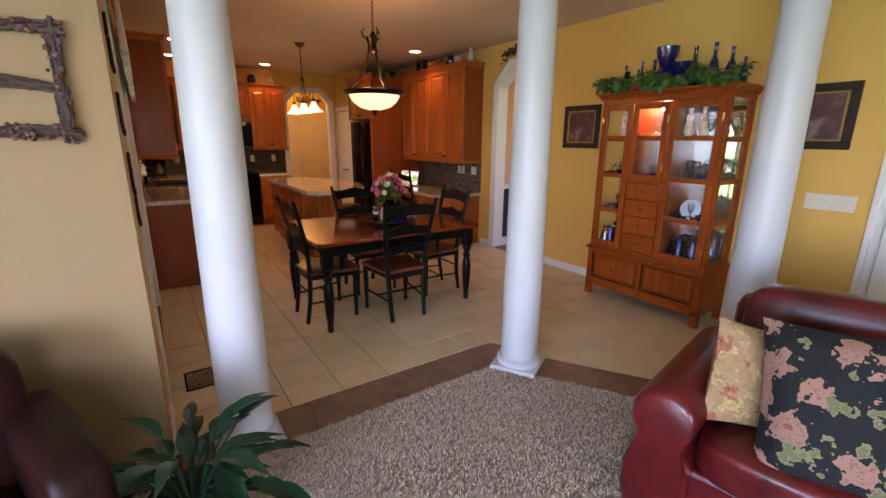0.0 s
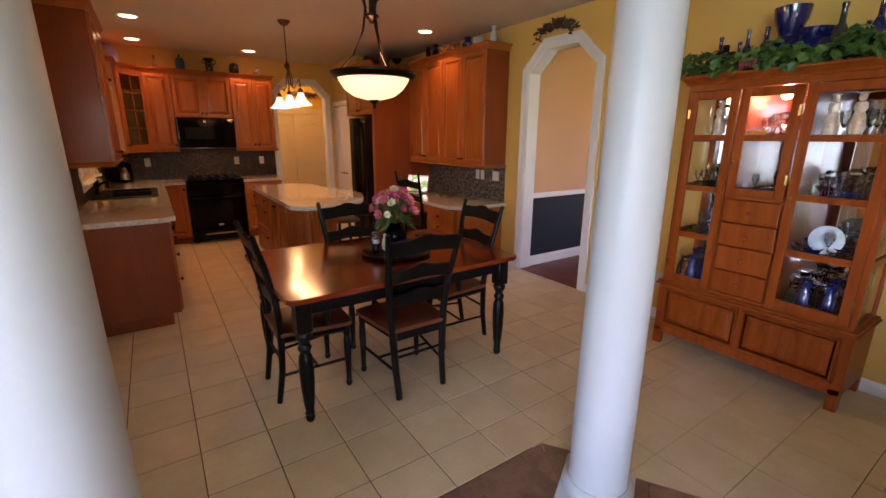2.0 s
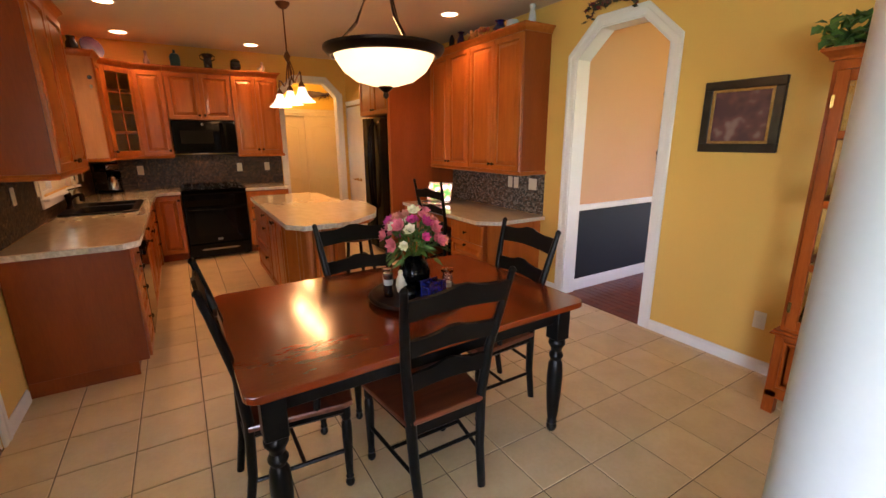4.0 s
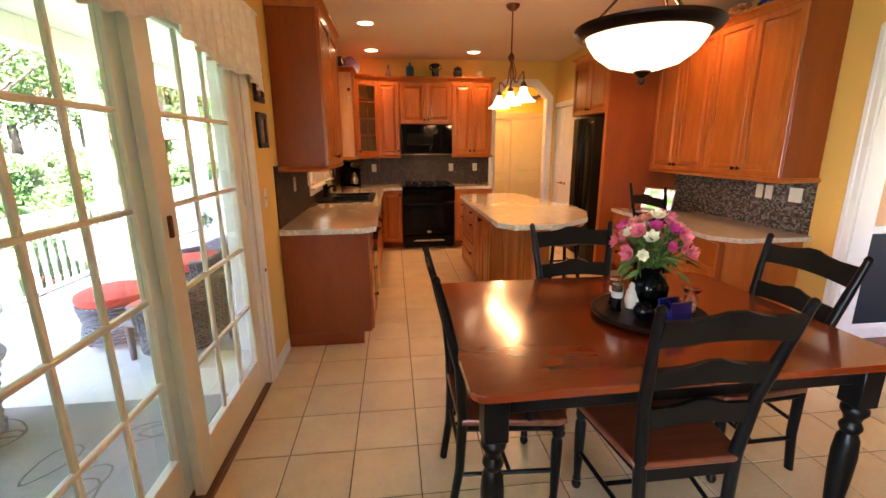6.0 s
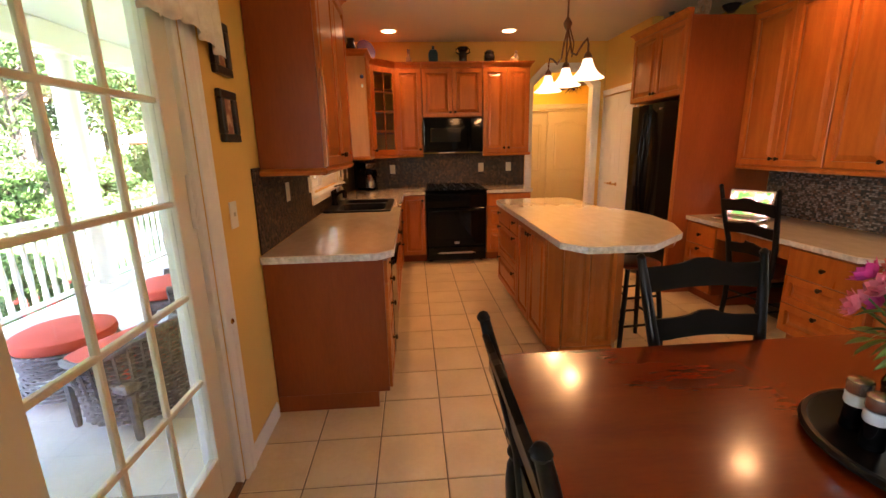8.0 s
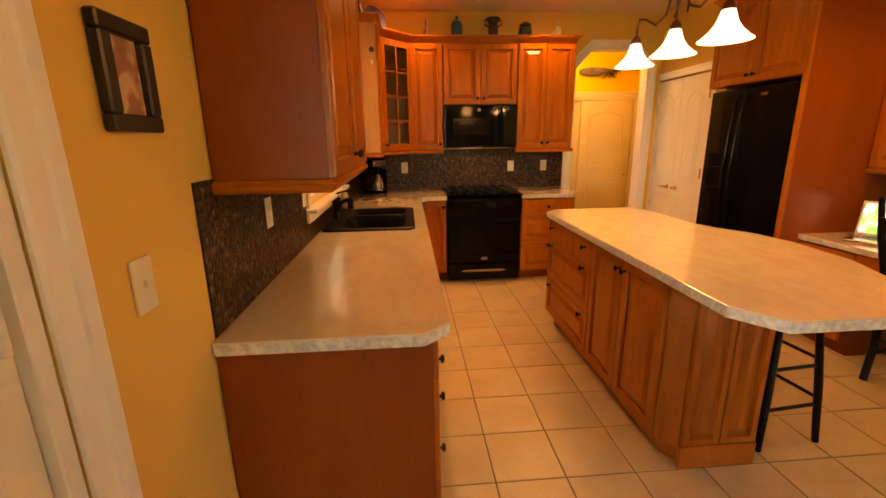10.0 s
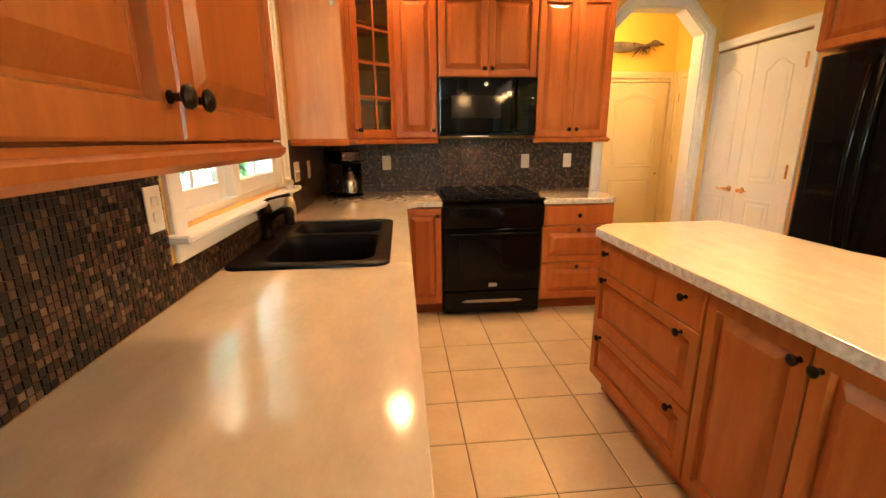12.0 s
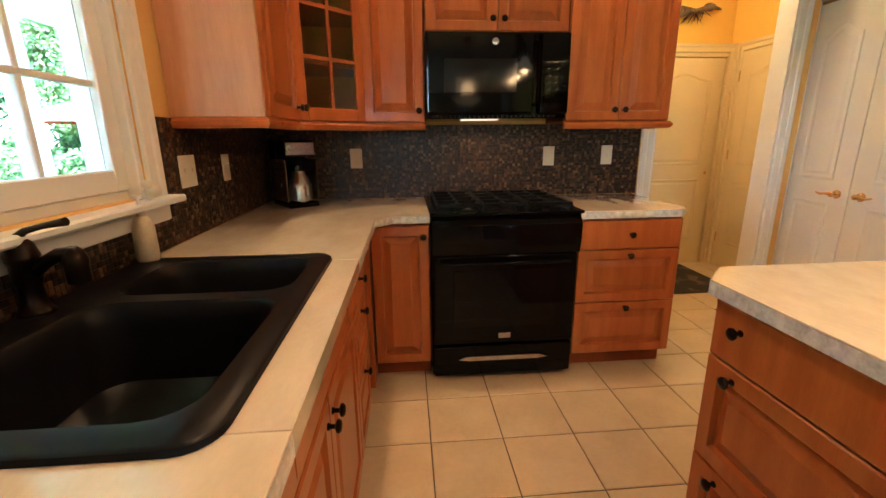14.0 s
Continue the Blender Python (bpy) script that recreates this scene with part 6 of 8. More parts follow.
for k in range(52):
    a = rl.uniform(0, 6.28)
    el = rl.uniform(0.35, 1.35)
    L1 = rl.uniform(0.10, 0.30)
    base = Vector((0.03 * math.cos(a), 0.03 * math.sin(a), 0.245))
    tip = base + Vector((math.cos(a) * math.cos(el), math.sin(a) * math.cos(el), math.sin(el))) * L1
    bm = B()
    tube(bm, [base, (base + tip) / 2 + Vector((0, 0, 0.03)), tip], 0.003, 5)
    d = Vector((math.cos(a) * math.cos(el * 0.5), math.sin(a) * math.cos(el * 0.5), math.sin(el * 0.5)))
    q = d.to_track_quat("Y", "Z").to_matrix().to_4x4()
    leaf(bm, Matrix.Translation(tip) @ q, rl.uniform(0.14, 0.20), rl.uniform(0.05, 0.075), 0.55, 0.22, 7)
    part("leaf", bm, DLEAF, lily, smooth=True)

# ---- red leather sofa ----
sf = thing("sofa", place(2.57, 1.93, 0, 0), "deep red leather sofa with rolled arms on the carpet", "sofa")


def cushion(name, w, d, h, material, parent, at, puff=0.05, n=14, label=""):
    """A soft block, w by d by h, rounded all over."""
    bm = B()
    bmesh.ops.create_cube(bm, size=1.0)
    bmesh.ops.subdivide_edges(bm, edges=bm.edges, cuts=n - 1, use_grid_fill=True)
    for v in bm.verts:
        x, y, z = v.co * 2
        k = 7.0
        r = (abs(x) ** k + abs(y) ** k + abs(z) ** k) ** (1 / k)
        mx = max(abs(x), abs(y), abs(z)) or 1
        s = mx / r
        px_, py_, pz_ = x * s, y * s, z * s
        pz_ += puff * (1 - px_ * px_) * (1 - py_ * py_) * (1 if z > 0 else -0.3) / h * 2
        v.co = (px_ * w / 2, py_ * d / 2, pz_ * h / 2)
    return part(name, bm, material, parent, label, smooth=True, at=at)


def arm_bm(length):
    bm = B()
    prof = []
    for i in range(18):
        t = radians(-50 + 290 * i / 17)
        prof.append((0.0 + 0.115 * math.cos(t), 0.53 + 0.105 * math.sin(t)))
    prof = [(0.10, 0.06), (0.105, 0.30), (0.085, 0.43)] + prof[1:-1] + [(-0.09, 0.40), (-0.125, 0.28), (-0.13, 0.16), (-0.10, 0.06)]
    rings = []
    for y, s in ((0.0, 0.90), (0.012, 0.97), (0.035, 1.0), (length - 0.05, 1.0), (length, 0.95)):
        rings.append([bm.verts.new((x * s, y, 0.33 + (z - 0.33) * s)) for x, z in prof])
    for a, b in zip(rings, rings[1:]):
        for i in range(len(prof)):
            bm.faces.new((a[i], a[(i + 1) % len(prof)], b[(i + 1) % len(prof)], b[i]))
    bm.faces.new(rings[0])
    bm.faces.new(rings[-1][::-1])
    return bm


SFR = -80
sf.matrix_basis = place(2.61, 2.25, 0, SFR)
# local: seat faces -y, the arm nearest the columns at x = 0
part("armrest", arm_bm(0.86), LEATHER, sf, smooth=True, at=place(0, -0.10, 0))
part("armrest", arm_bm(0.86), LEATHER, sf, smooth=True, at=place(1.98, -0.10, 0))
bm = B()
rbox(bm, (0.08, 0.0, 0.07), (1.90, 0.82, 0.30), 0.02)
part("base", bm, LEATHER, sf)
for i in range(2):
    cushion("seat_cushion", 0.90, 0.66, 0.18, LEATHER, sf, place(0.54 + i * 0.905, 0.29, 0.375), 0.02)
    cushion("back_cushion", 0.92, 0.27, 0.50, LEATHER, sf, place(0.54 + i * 0.915, 0.64, 0.66, 0, -10), 0.02)
bm = B()
rbox(bm, (0.02, 0.72, 0.07), (1.96, 0.90, 0.80), 0.05)
part("back_frame", bm, LEATHER, sf)
for x in (0.0, 1.96):
    for y in (0.0, 0.78):
        bm = B()
        lathe(bm, [(0.02, 0), (0.035, 0.02), (0.03, 0.07)], 12, place(x, y))
        part("foot", bm, BRONZE, sf, smooth=True)

ac = thing("armchair", place(0.42, 3.10, 0, 20), "dark brown leather armchair beside the potted plant", "armchair")
DARKL = mat("dark_leather", (0.030, 0.008, 0.006), (0.014, 0.004, 0.003), 7, 0.45, 0.08, 0.2, 0.003, fine=60, spec=0.2)
cushion("backrest", 0.60, 0.22, 0.56, DARKL, ac, place(0, 0.20, 0.60), 0.02, 10)
cushion("seat", 0.46, 0.50, 0.24, DARKL, ac, place(0, -0.10, 0.34), 0.02, 10)
for sx in (-1, 1):
    cushion("armrest", 0.16, 0.64, 0.36, DARKL, ac, place(sx * 0.30, -0.02, 0.48), 0.02, 10)
bm = B()
rbox(bm, (-0.34, -0.30, 0.05), (0.34, 0.28, 0.30), 0.03)
part("base", bm, DARKL, ac)
for sx in (-1, 1):
    for y in (-0.26, 0.24):
        bm = B()
        lathe(bm, [(0.018, 0), (0.026, 0.05)], 10, place(sx * 0.29, y))
        part("foot", bm, BRONZE, ac, smooth=True)



def bloom_cloth(name, ground, petals, heart, leaf_, scale, cover=0.34):
    """Printed cloth: flowers with wavy petals and leaves on a ground."""
    m = mat(name, ground, tuple(v * 0.7 for v in ground), 40, 0.85, 0.05, 0.5, 0.003, fine=220)
    N, L = m.node_tree.nodes, m.node_tree.links.new
    tc = N.new("ShaderNodeTexCoord")
    nz = N.new("ShaderNodeTexNoise")
    nz.inputs["Scale"].default_value = scale * 4.5
    nz.inputs["Detail"].default_value = 3
    L(tc.outputs["Object"], nz.inputs["Vector"])
    mix = N.new("ShaderNodeMixRGB")
    mix.blend_type = "LINEAR_LIGHT"
    mix.inputs[0].default_value = 0.055
    L(tc.outputs["Object"], mix.inputs[1])
    L(nz.outputs["Color"], mix.inputs[2])
    out = N["Principled BSDF"].inputs["Base Color"].links[0].from_socket
    for sc, stops in ((scale * 1.7, ((0.0, leaf_), (0.22, tuple(v * 0.55 for v in leaf_)), (0.24, tuple(v * 1.3 for v in leaf_)), (0.34, None))), (scale, ((0.0, heart), (0.07, tuple(v * 0.5 for v in petals)), (0.10, petals), (cover * 0.62, tuple(v * 0.6 for v in petals)), (cover * 0.68, petals), (cover, None)))):
        vo = N.new("ShaderNodeTexVoronoi")
        vo.inputs["Scale"].default_value = sc
        L(mix.outputs[0], vo.inputs["Vector"])
        cr = N.new("ShaderNodeValToRGB")
        cr.color_ramp.interpolation = "CONSTANT"
        while len(cr.color_ramp.elements) < len(stops):
            cr.color_ramp.elements.new(0.9)
        for e, (p_, c_) in zip(cr.color_ramp.elements, stops):
            e.position = p_
            e.color = (*(c_ or (0, 0, 0)), 1.0 if c_ else 0.0)
        L(vo.outputs["Distance"], cr.inputs[0])
        mx = N.new("ShaderNodeMixRGB")
        L(cr.outputs["Alpha"], mx.inputs[0])
        L(out, mx.inputs[1])
        L(cr.outputs["Color"], mx.inputs[2])
        out = mx.outputs[0]
    L(out, N["Principled BSDF"].inputs["Base Color"])
    return m


TAPES = bloom_cloth("floral_tapestry", (0.004, 0.0045, 0.006), (0.30, 0.155, 0.11), (0.28, 0.05, 0.035), (0.14, 0.135, 0.06), 7.0, 0.38)
PAIS = bloom_cloth("paisley_cloth", (0.36, 0.235, 0.11), (0.30, 0.10, 0.05), (0.14, 0.03, 0.02), (0.38, 0.27, 0.11), 9.0, 0.26)


def pillow(name, s, h, material, m, label):
    bm = B()
    n = 16
    grid = [[[bm.verts.new((0, 0, 0)) for i in range(n + 1)] for j in range(n + 1)] for k in (0, 1)]
    for k, sg in ((0, 1), (1, -1)):
        for j in range(n + 1):
            for i in range(n + 1):
                u, v = -1 + 2 * i / n, -1 + 2 * j / n
                pull = 1 - 0.07 * (1 - u * u) * (abs(v) ** 2) - 0.0
                pull2 = 1 - 0.07 * (1 - v * v) * (abs(u) ** 2)
                hh = h * ((1 - u ** 4) * (1 - v ** 4)) ** 0.6 + 0.004
                grid[k][j][i].co = (u * s / 2 * pull2, sg * hh / 2, v * s / 2 * pull)
    for k in (0, 1):
        for j in range(n):
            for i in range(n):
                q = (grid[k][j][i], grid[k][j][i + 1], grid[k][j + 1][i + 1], grid[k][j + 1][i])
                bm.faces.new(q if k else q[::-1])
    bmesh.ops.remove_doubles(bm, verts=bm.verts, dist=0.0081)
    ob = part(name, bm, material, None, label, smooth=True, at=m)
    return tagged(ob, label, "cushion")


SM = place(2.61, 2.25, 0, SFR)
pillow("throw_pillow", 0.39, 0.11, PAIS, SM @ place(0.21, 0.22, 0.655, 48, -16, 14), "tan paisley throw pillow leaning on the sofa's arm")
pillow("throw_pillow", 0.55, 0.15, TAPES, SM @ place(0.50, 0.15, 0.665, 12, -20, -3), "black floral tapestry throw pillow leaning on the sofa's back")

# ---- switches, outlets, pictures ----


def plate(m, w, h, label, kind, n=1):
    """A wall plate on local y = 0 facing -y, centred on the origin."""
    p = thing("switch_plate" if kind == "switch" else "outlet", m, label, "switch" if kind == "switch" else "outlet", "wall plates")
    bm = B()
    rbox(bm, (-w / 2, -0.0065, -h / 2), (w / 2, -0.0005, h / 2), 0.0025)
    part("plate", bm, PLATE, p)
    for i in range(n):
        x = -w / 2 + w * (i + 0.5) / n
        if kind == "switch":
            bm = B()
            rbox(bm, (x - 0.006, -0.016, -0.006), (x + 0.006, -0.006, 0.012), 0.002, 1)
            part("toggle", bm, PLATE, p)
        else:
            for z in (-0.02, 0.02):
                bm = B()
                rbox(bm, (x - 0.015, -0.0085, z - 0.013), (x + 0.015, -0.006, z + 0.013), 0.003, 1)
                part("socket", bm, PLATE, p)
    return p


MO = 0.010
for x in (1.53, 2.735):
    plate(place(x, YB - MO, 1.158), 0.072, 0.118, "ivory double outlet on the mosaic backsplash", "outlet")
plate(place(3.115, YB - MO, 1.16), 0.072, 0.118, "ivory switch plate on the mosaic backsplash", "switch")
plate(place(XL + MO, 9.31, 1.162, 90), 0.118, 0.118, "ivory double switch plate beside the window", "switch", 2)
plate(place(XL + MO, 9.66, 1.155, 90), 0.072, 0.118, "ivory switch plate in the kitchen corner", "switch")
plate(place(XL + MO, 7.735, 1.18, 90), 0.072, 0.118, "ivory outlet on the mosaic backsplash by the window", "outlet")
plate(place(XL + MO, 7.15, 1.185, 90), 0.072, 0.118, "ivory outlet on the mosaic backsplash over the counter", "outlet")
plate(place(XL, 6.33, 1.165, 90), 0.072, 0.118, "ivory switch plate on the yellow wall by the patio door", "switch")
for y, w in ((7.02, 0.072), (6.92, 0.072), (6.66, 0.118)):
    plate(place(XR - MO, y, 1.075, -90), w, 0.118, "white wall plate on the grey mosaic over the desk", "outlet" if w < 0.1 else "switch", 1 if w < 0.1 else 2)
plate(place(XR, 2.525, 1.10, -90), 0.29, 0.115, "wide ivory six-switch plate on the yellow wall", "switch", 6)
plate(place(XR, 4.45, 0.36, -90), 0.072, 0.118, "ivory outlet low on the yellow wall beside the display cabinet", "outlet")

FRB = mat("dark_frame", (0.020, 0.014, 0.010), (0.008, 0.006, 0.005), 12, 0.35, 0.08, 0.2, 0.002)
GOLD = mat("gilt_edge", (0.45, 0.28, 0.09), (0.30, 0.18, 0.05), 20, 0.4, 0.1, 0.2, 0.002, metal=0.6)
ARTP = ramp_mat("dark_floral_print", [(0.0, (0.055, 0.022, 0.030)), (0.45, (0.075, 0.032, 0.040)), (0.56, (0.14, 0.055, 0.05)), (0.64, (0.24, 0.17, 0.15)), (1.0, (0.30, 0.22, 0.18))], 7, 0.5, bump=0.0)
ARTS = ramp_mat("small_print", [(0.0, (0.10, 0.03, 0.02)), (0.5, (0.35, 0.14, 0.08)), (0.58, (0.60, 0.42, 0.25)), (1.0, (0.20, 0.16, 0.06))], 14, 0.5, bump=0.0)


def picture(m, w, h, fw, label, art, gold=True):
    """On local y = 0 facing -y, centred."""
    p = thing("framed_picture", m, label, "picture")
    bm = B()
    for a, b, c, d in ((-w / 2, w / 2, h / 2 - fw, h / 2), (-w / 2, w / 2, -h / 2, -h / 2 + fw), (-w / 2, -w / 2 + fw, -h / 2 + fw, h / 2 - fw), (w / 2 - fw, w / 2, -h / 2 + fw, h / 2 - fw)):
        rbox(bm, (a, -0.026, c), (b, -0.001, d), 0.004, 1)
    part("frame", bm, FRB, p)
    if gold:
        g = 0.018
        W, H = w / 2 - fw, h / 2 - fw
        bm = B()
        for a, b, c, d in ((-W, W, H - g, H), (-W, W, -H, -H + g), (-W, -W + g, -H + g, H - g), (W - g, W, -H + g, H - g)):
            rbox(bm, (a, -0.022, c), (b, -0.010, d), 0.003, 1)
        part("gilt_liner", bm, GOLD, p)
    bm = B()
    box(bm, (-w / 2 + fw, -0.010, -h / 2 + fw), (w / 2 - fw, -0.002, h / 2 - fw))
    part("print", bm, art, p)
    return p


picture(place(XR, 4.765, 1.67, -90), 0.475, 0.455, 0.055, "dark framed floral print with a gilt liner beside the arch", ARTP)
picture(place(XR, 2.66, 1.70, -90), 0.355, 0.455, 0.055, "dark framed flower print with a gilt liner beside the display cabinet", ARTP)
for z in (1.585, 1.86):
    picture(place(XL, 6.39, z, 90), 0.165, 0.215, 0.034, "small black framed print on the yellow wall by the patio door", ARTS, False)

# iron hooks on the narrow wall by the patio door
for y, z, s in ((3.93, 1.90, 1.2), (3.93, 1.62, 0.9), (4.0, 1.36, 1.0), (4.06, 1.18, 0.7)):
    bm = B()
    rbox(bm, (XL + 0.001, y - 0.012, z - 0.09 * s), (XL + 0.014, y + 0.012, z + 0.09 * s), 0.004, 1)
    rbox(bm, (XL + 0.002, y - 0.045 * s, z + 0.01 * s), (XL + 0.013, y + 0.045 * s, z + 0.035 * s), 0.004, 1)
    lathe(bm, [(0.006, 0), (0.02, 0.004), (0.02, 0.012), (0.006, 0.016)], 12, pose(XL + 0.002, y, z - 0.09 * s, 0, 90))
    tagged(part("wall_cross", bm, BRONZE), "small dark iron cross on the narrow yellow wall", "ornament", "wall crosses")

# floor register
bm = B()
for i in range(12):
    box(bm, (1.10 + i * 0.012, 4.37, 0.001), (1.106 + i * 0.012, 4.60, 0.006))
for lo, hi in (((1.09, 4.36, 0.001), (1.10, 4.61, 0.007)), ((1.244, 4.36, 0.001), (1.254, 4.61, 0.007)), ((1.10, 4.36, 0.001), (1.244, 4.37, 0.007)), ((1.10, 4.60, 0.001), (1.244, 4.61, 0.007))):
    box(bm, lo, hi)
tagged(part("floor_register", bm, BRONZE), "dark bronze floor register beside the patio door", "vent")

# twig frame on the beige wall
tw = thing("twig_frame", place(0.685, 3.618, 1.69) @ Matrix.Diagonal((0.80, 0.86, 0.80, 1)), "square wreath of dark twigs with dried flowers on the wall", "wreath")
rt = random.Random(3)
TWIG = mat("twig", (0.10, 0.065, 0.05), (0.04, 0.025, 0.02), 20, 0.8, 0.1, 0.4, 0.003, fine=60)
for (ax, az), (bx, bz) in (((-0.22, -0.20), (0.22, -0.20)), ((0.22, -0.20), (0.22, 0.22)), ((0.22, 0.22), (-0.22, 0.22)), ((-0.22, 0.22), (-0.22, -0.20)), ((-0.22, 0.03), (0.20, -0.02))):
    for k in range(16):
        bm = B()
        pts = []
        for i in range(6):
            u = -0.06 + 1.12 * i / 5
            pts.append((ax + (bx - ax) * u + rt.uniform(-0.025, 0.025), -0.02 + rt.uniform(-0.018, 0.012), az + (bz - az) * u + rt.uniform(-0.025, 0.025)))
        tube(bm, pts, rt.uniform(0.004, 0.009), 5)
        part("twig", bm, TWIG, tw)
FLW = ramp_mat("dried_flowers", [(0.0, (0.10, 0.02, 0.03)), (0.4, (0.14, 0.05, 0.04)), (0.6, (0.12, 0.08, 0.12)), (0.8, (0.20, 0.13, 0.08))], 9, 0.8, island=True)
bm = B()
for k in range(100):
    u = rt.uniform(-0.22, 0.22)
    side = rt.choice((0, 0, 1, 2))
    x, z = ((u, -0.20), (u, 0.22), (0.22, u))[side]
    bmesh.ops.create_icosphere(bm, subdivisions=1, radius=rt.uniform(0.006, 0.014), matrix=Matrix.Translation((x + rt.uniform(-0.03, 0.03), -0.035 + rt.uniform(-0.01, 0.01), z + rt.uniform(-0.03, 0.03))))
part("dried_blossom", bm, FLW, tw, kind="stuff")

# ---- swag over the arch ----
sw_ = thing("flower_swag", place(XR - 0.02, 5.80, 2.56), "swag of dried flowers and red berries over the arch", "garland")
SWG = ramp_mat("swag_leaf", [(0.0, (0.03, 0.035, 0.012)), (0.35, (0.09, 0.07, 0.02)), (0.6, (0.20, 0.02, 0.015)), (0.8, (0.12, 0.05, 0.03))], 9, 0.7, island=True)
bm = B()
for k in range(260):
    u = rt.uniform(-1, 1)
    y, z = u * 0.24, 0.07 * math.cos(u * 1.6) + (0.0 if abs(u) < 0.9 else -0.04)
    m = Matrix.Translation((rt.uniform(-0.06, -0.005), y + rt.uniform(-0.03, 0.03), z + rt.uniform(-0.035, 0.035))) @ Euler((rt.uniform(0, 6), rt.uniform(0, 6), rt.uniform(0, 6))).to_matrix().to_4x4()
    leaf(bm, m, rt.uniform(0.03, 0.06), rt.uniform(0.015, 0.028), 0.3, 0.2, 4)
part("swag_leaves", bm, SWG, sw_, kind="stuff")

# sconce in the dining room
sc = thing("wall_sconce", place(6.53, ARCH[1] + 0.018, 1.66), "scrolled dark iron wall ornament on the peach wall", "ornament")
bm = B()
tube(bm, [(0.02, -0.02, 0.34), (0.07, -0.03, 0.33), (0.05, -0.03, 0.22), (0.0, -0.03, 0.10), (0.05, -0.03, 0.02), (0.06, -0.03, -0.08), (0.0, -0.03, -0.20), (-0.06, -0.03, -0.28), (-0.05, -0.03, -0.34), (0.02, -0.02, -0.34)], 0.014, 8)
part("scroll", bm, BRONZE, sc, smooth=True)
for z in (0.34, 0.0, -0.34):
    bm = B()
    rbox(bm, (-0.03, -0.10, z - 0.012), (0.09, -0.002, z + 0.006), 0.003, 1)
    part("bracket", bm, BRONZE, sc)

# ---- small things on the cabinets ----
CZ = UZ1 + 0.0665
TEAL = mat("teal_glaze", (0.012, 0.10, 0.13), (0.008, 0.05, 0.08), 6, 0.3, 0.05, 0.05, 0.001)
DARKG = mat("dark_glaze", (0.010, 0.014, 0.016), (0.02, 0.012, 0.01), 6, 0.15, 0.05, 0.05, 0.001)
LILAC = mat("lilac_glaze", (0.14, 0.11, 0.24), (0.09, 0.06, 0.16), 10, 0.25, 0.05, 0.05, 0.001)
vessel("teal_jug", [(0.045, 0), (0.055, 0.01), (0.058, 0.13), (0.045, 0.165), (0.015, 0.18), (0.013, 0.21), (0.018, 0.215)], TEAL, place(2.11, 10.17, CZ), "teal ceramic bottle jug standing on the kitchen cabinets", "jug", 1.05)
jar = thing("black_urn", place(2.485, 10.17, CZ), "dark glazed urn with two handles on the kitchen cabinets", "vase")
bm = B()
lathe(bm, [(0.045, 0), (0.05, 0.01), (0.052, 0.12), (0.045, 0.145), (0.06, 0.165), (0.068, 0.20), (0.055, 0.20), (0.045, 0.16)], 20)
part("vessel", bm, DARKG, jar, smooth=True)
for s in (-1, 1):
    bm = B()
    tube(bm, [(s * 0.05, 0, 0.12), (s * 0.085, 0, 0.14), (s * 0.085, 0, 0.175), (s * 0.06, 0, 0.19)], 0.008, 8)
    part("handle", bm, DARKG, jar, smooth=True)
vessel("lidded_jar", [(0.05, 0), (0.065, 0.02), (0.072, 0.08), (0.062, 0.115), (0.05, 0.12), (0.062, 0.125), (0.062, 0.14), (0.03, 0.165), (0.01, 0.17)], DARKG, place(2.82, 10.17, CZ), "round dark lidded jar on the kitchen cabinets", "jar")
bm = B()
lathe(bm, [(0.03, 0), (0.034, 0.01), (0.02, 0.03), (0.035, 0.06), (0.025, 0.10), (0.012, 0.12), (0.02, 0.14), (0.006, 0.155)], 14)
bmesh.ops.create_icosphere(bm, subdivisions=2, radius=0.038, matrix=Matrix.Translation((-0.02, 0, 0.055)) @ Matrix.Diagonal((1.4, 0.8, 0.8, 1)))
tagged(part("rooster_figurine", bm, FIG, smooth=True, at=place(3.16, 10.15, CZ)), "small white and brown rooster figurine on the kitchen cabinets", "figurine")
vessel("spice_bottle", [(0.030, 0), (0.032, 0.07), (0.018, 0.09), (0.014, 0.15), (0.018, 0.152), (0.016, 0.175)], mat("bottle_label", (0.50, 0.36, 0.26), (0.12, 0.02, 0.02), 9, 0.4, 0.05, 0.0), place(1.80, 10.15, CZ), "small corked bottle with a pale label on the kitchen cabinets", "bottle", 1.1)
bm = B()
lathe(bm, [(0.125, 0), (0.122, 0.012), (0.07, 0.010), (0.0, 0.006)], 32, pose(0, 0, 0.125, 72))
tagged(part("plate", bm, LILAC, smooth=True, at=place(1.30, 9.93, CZ, 38)), "round lilac glazed plate propped up on the corner cabinet", "plate")
vessel("black_pitcher", [(0.04, 0), (0.055, 0.02), (0.055, 0.09), (0.035, 0.13), (0.042, 0.165), (0.036, 0.165)], DARKG, place(1.17, 9.55, CZ), "dark glazed pitcher on the kitchen wall cabinet", "pitcher")
RCZ = RZ1 + 0.0665
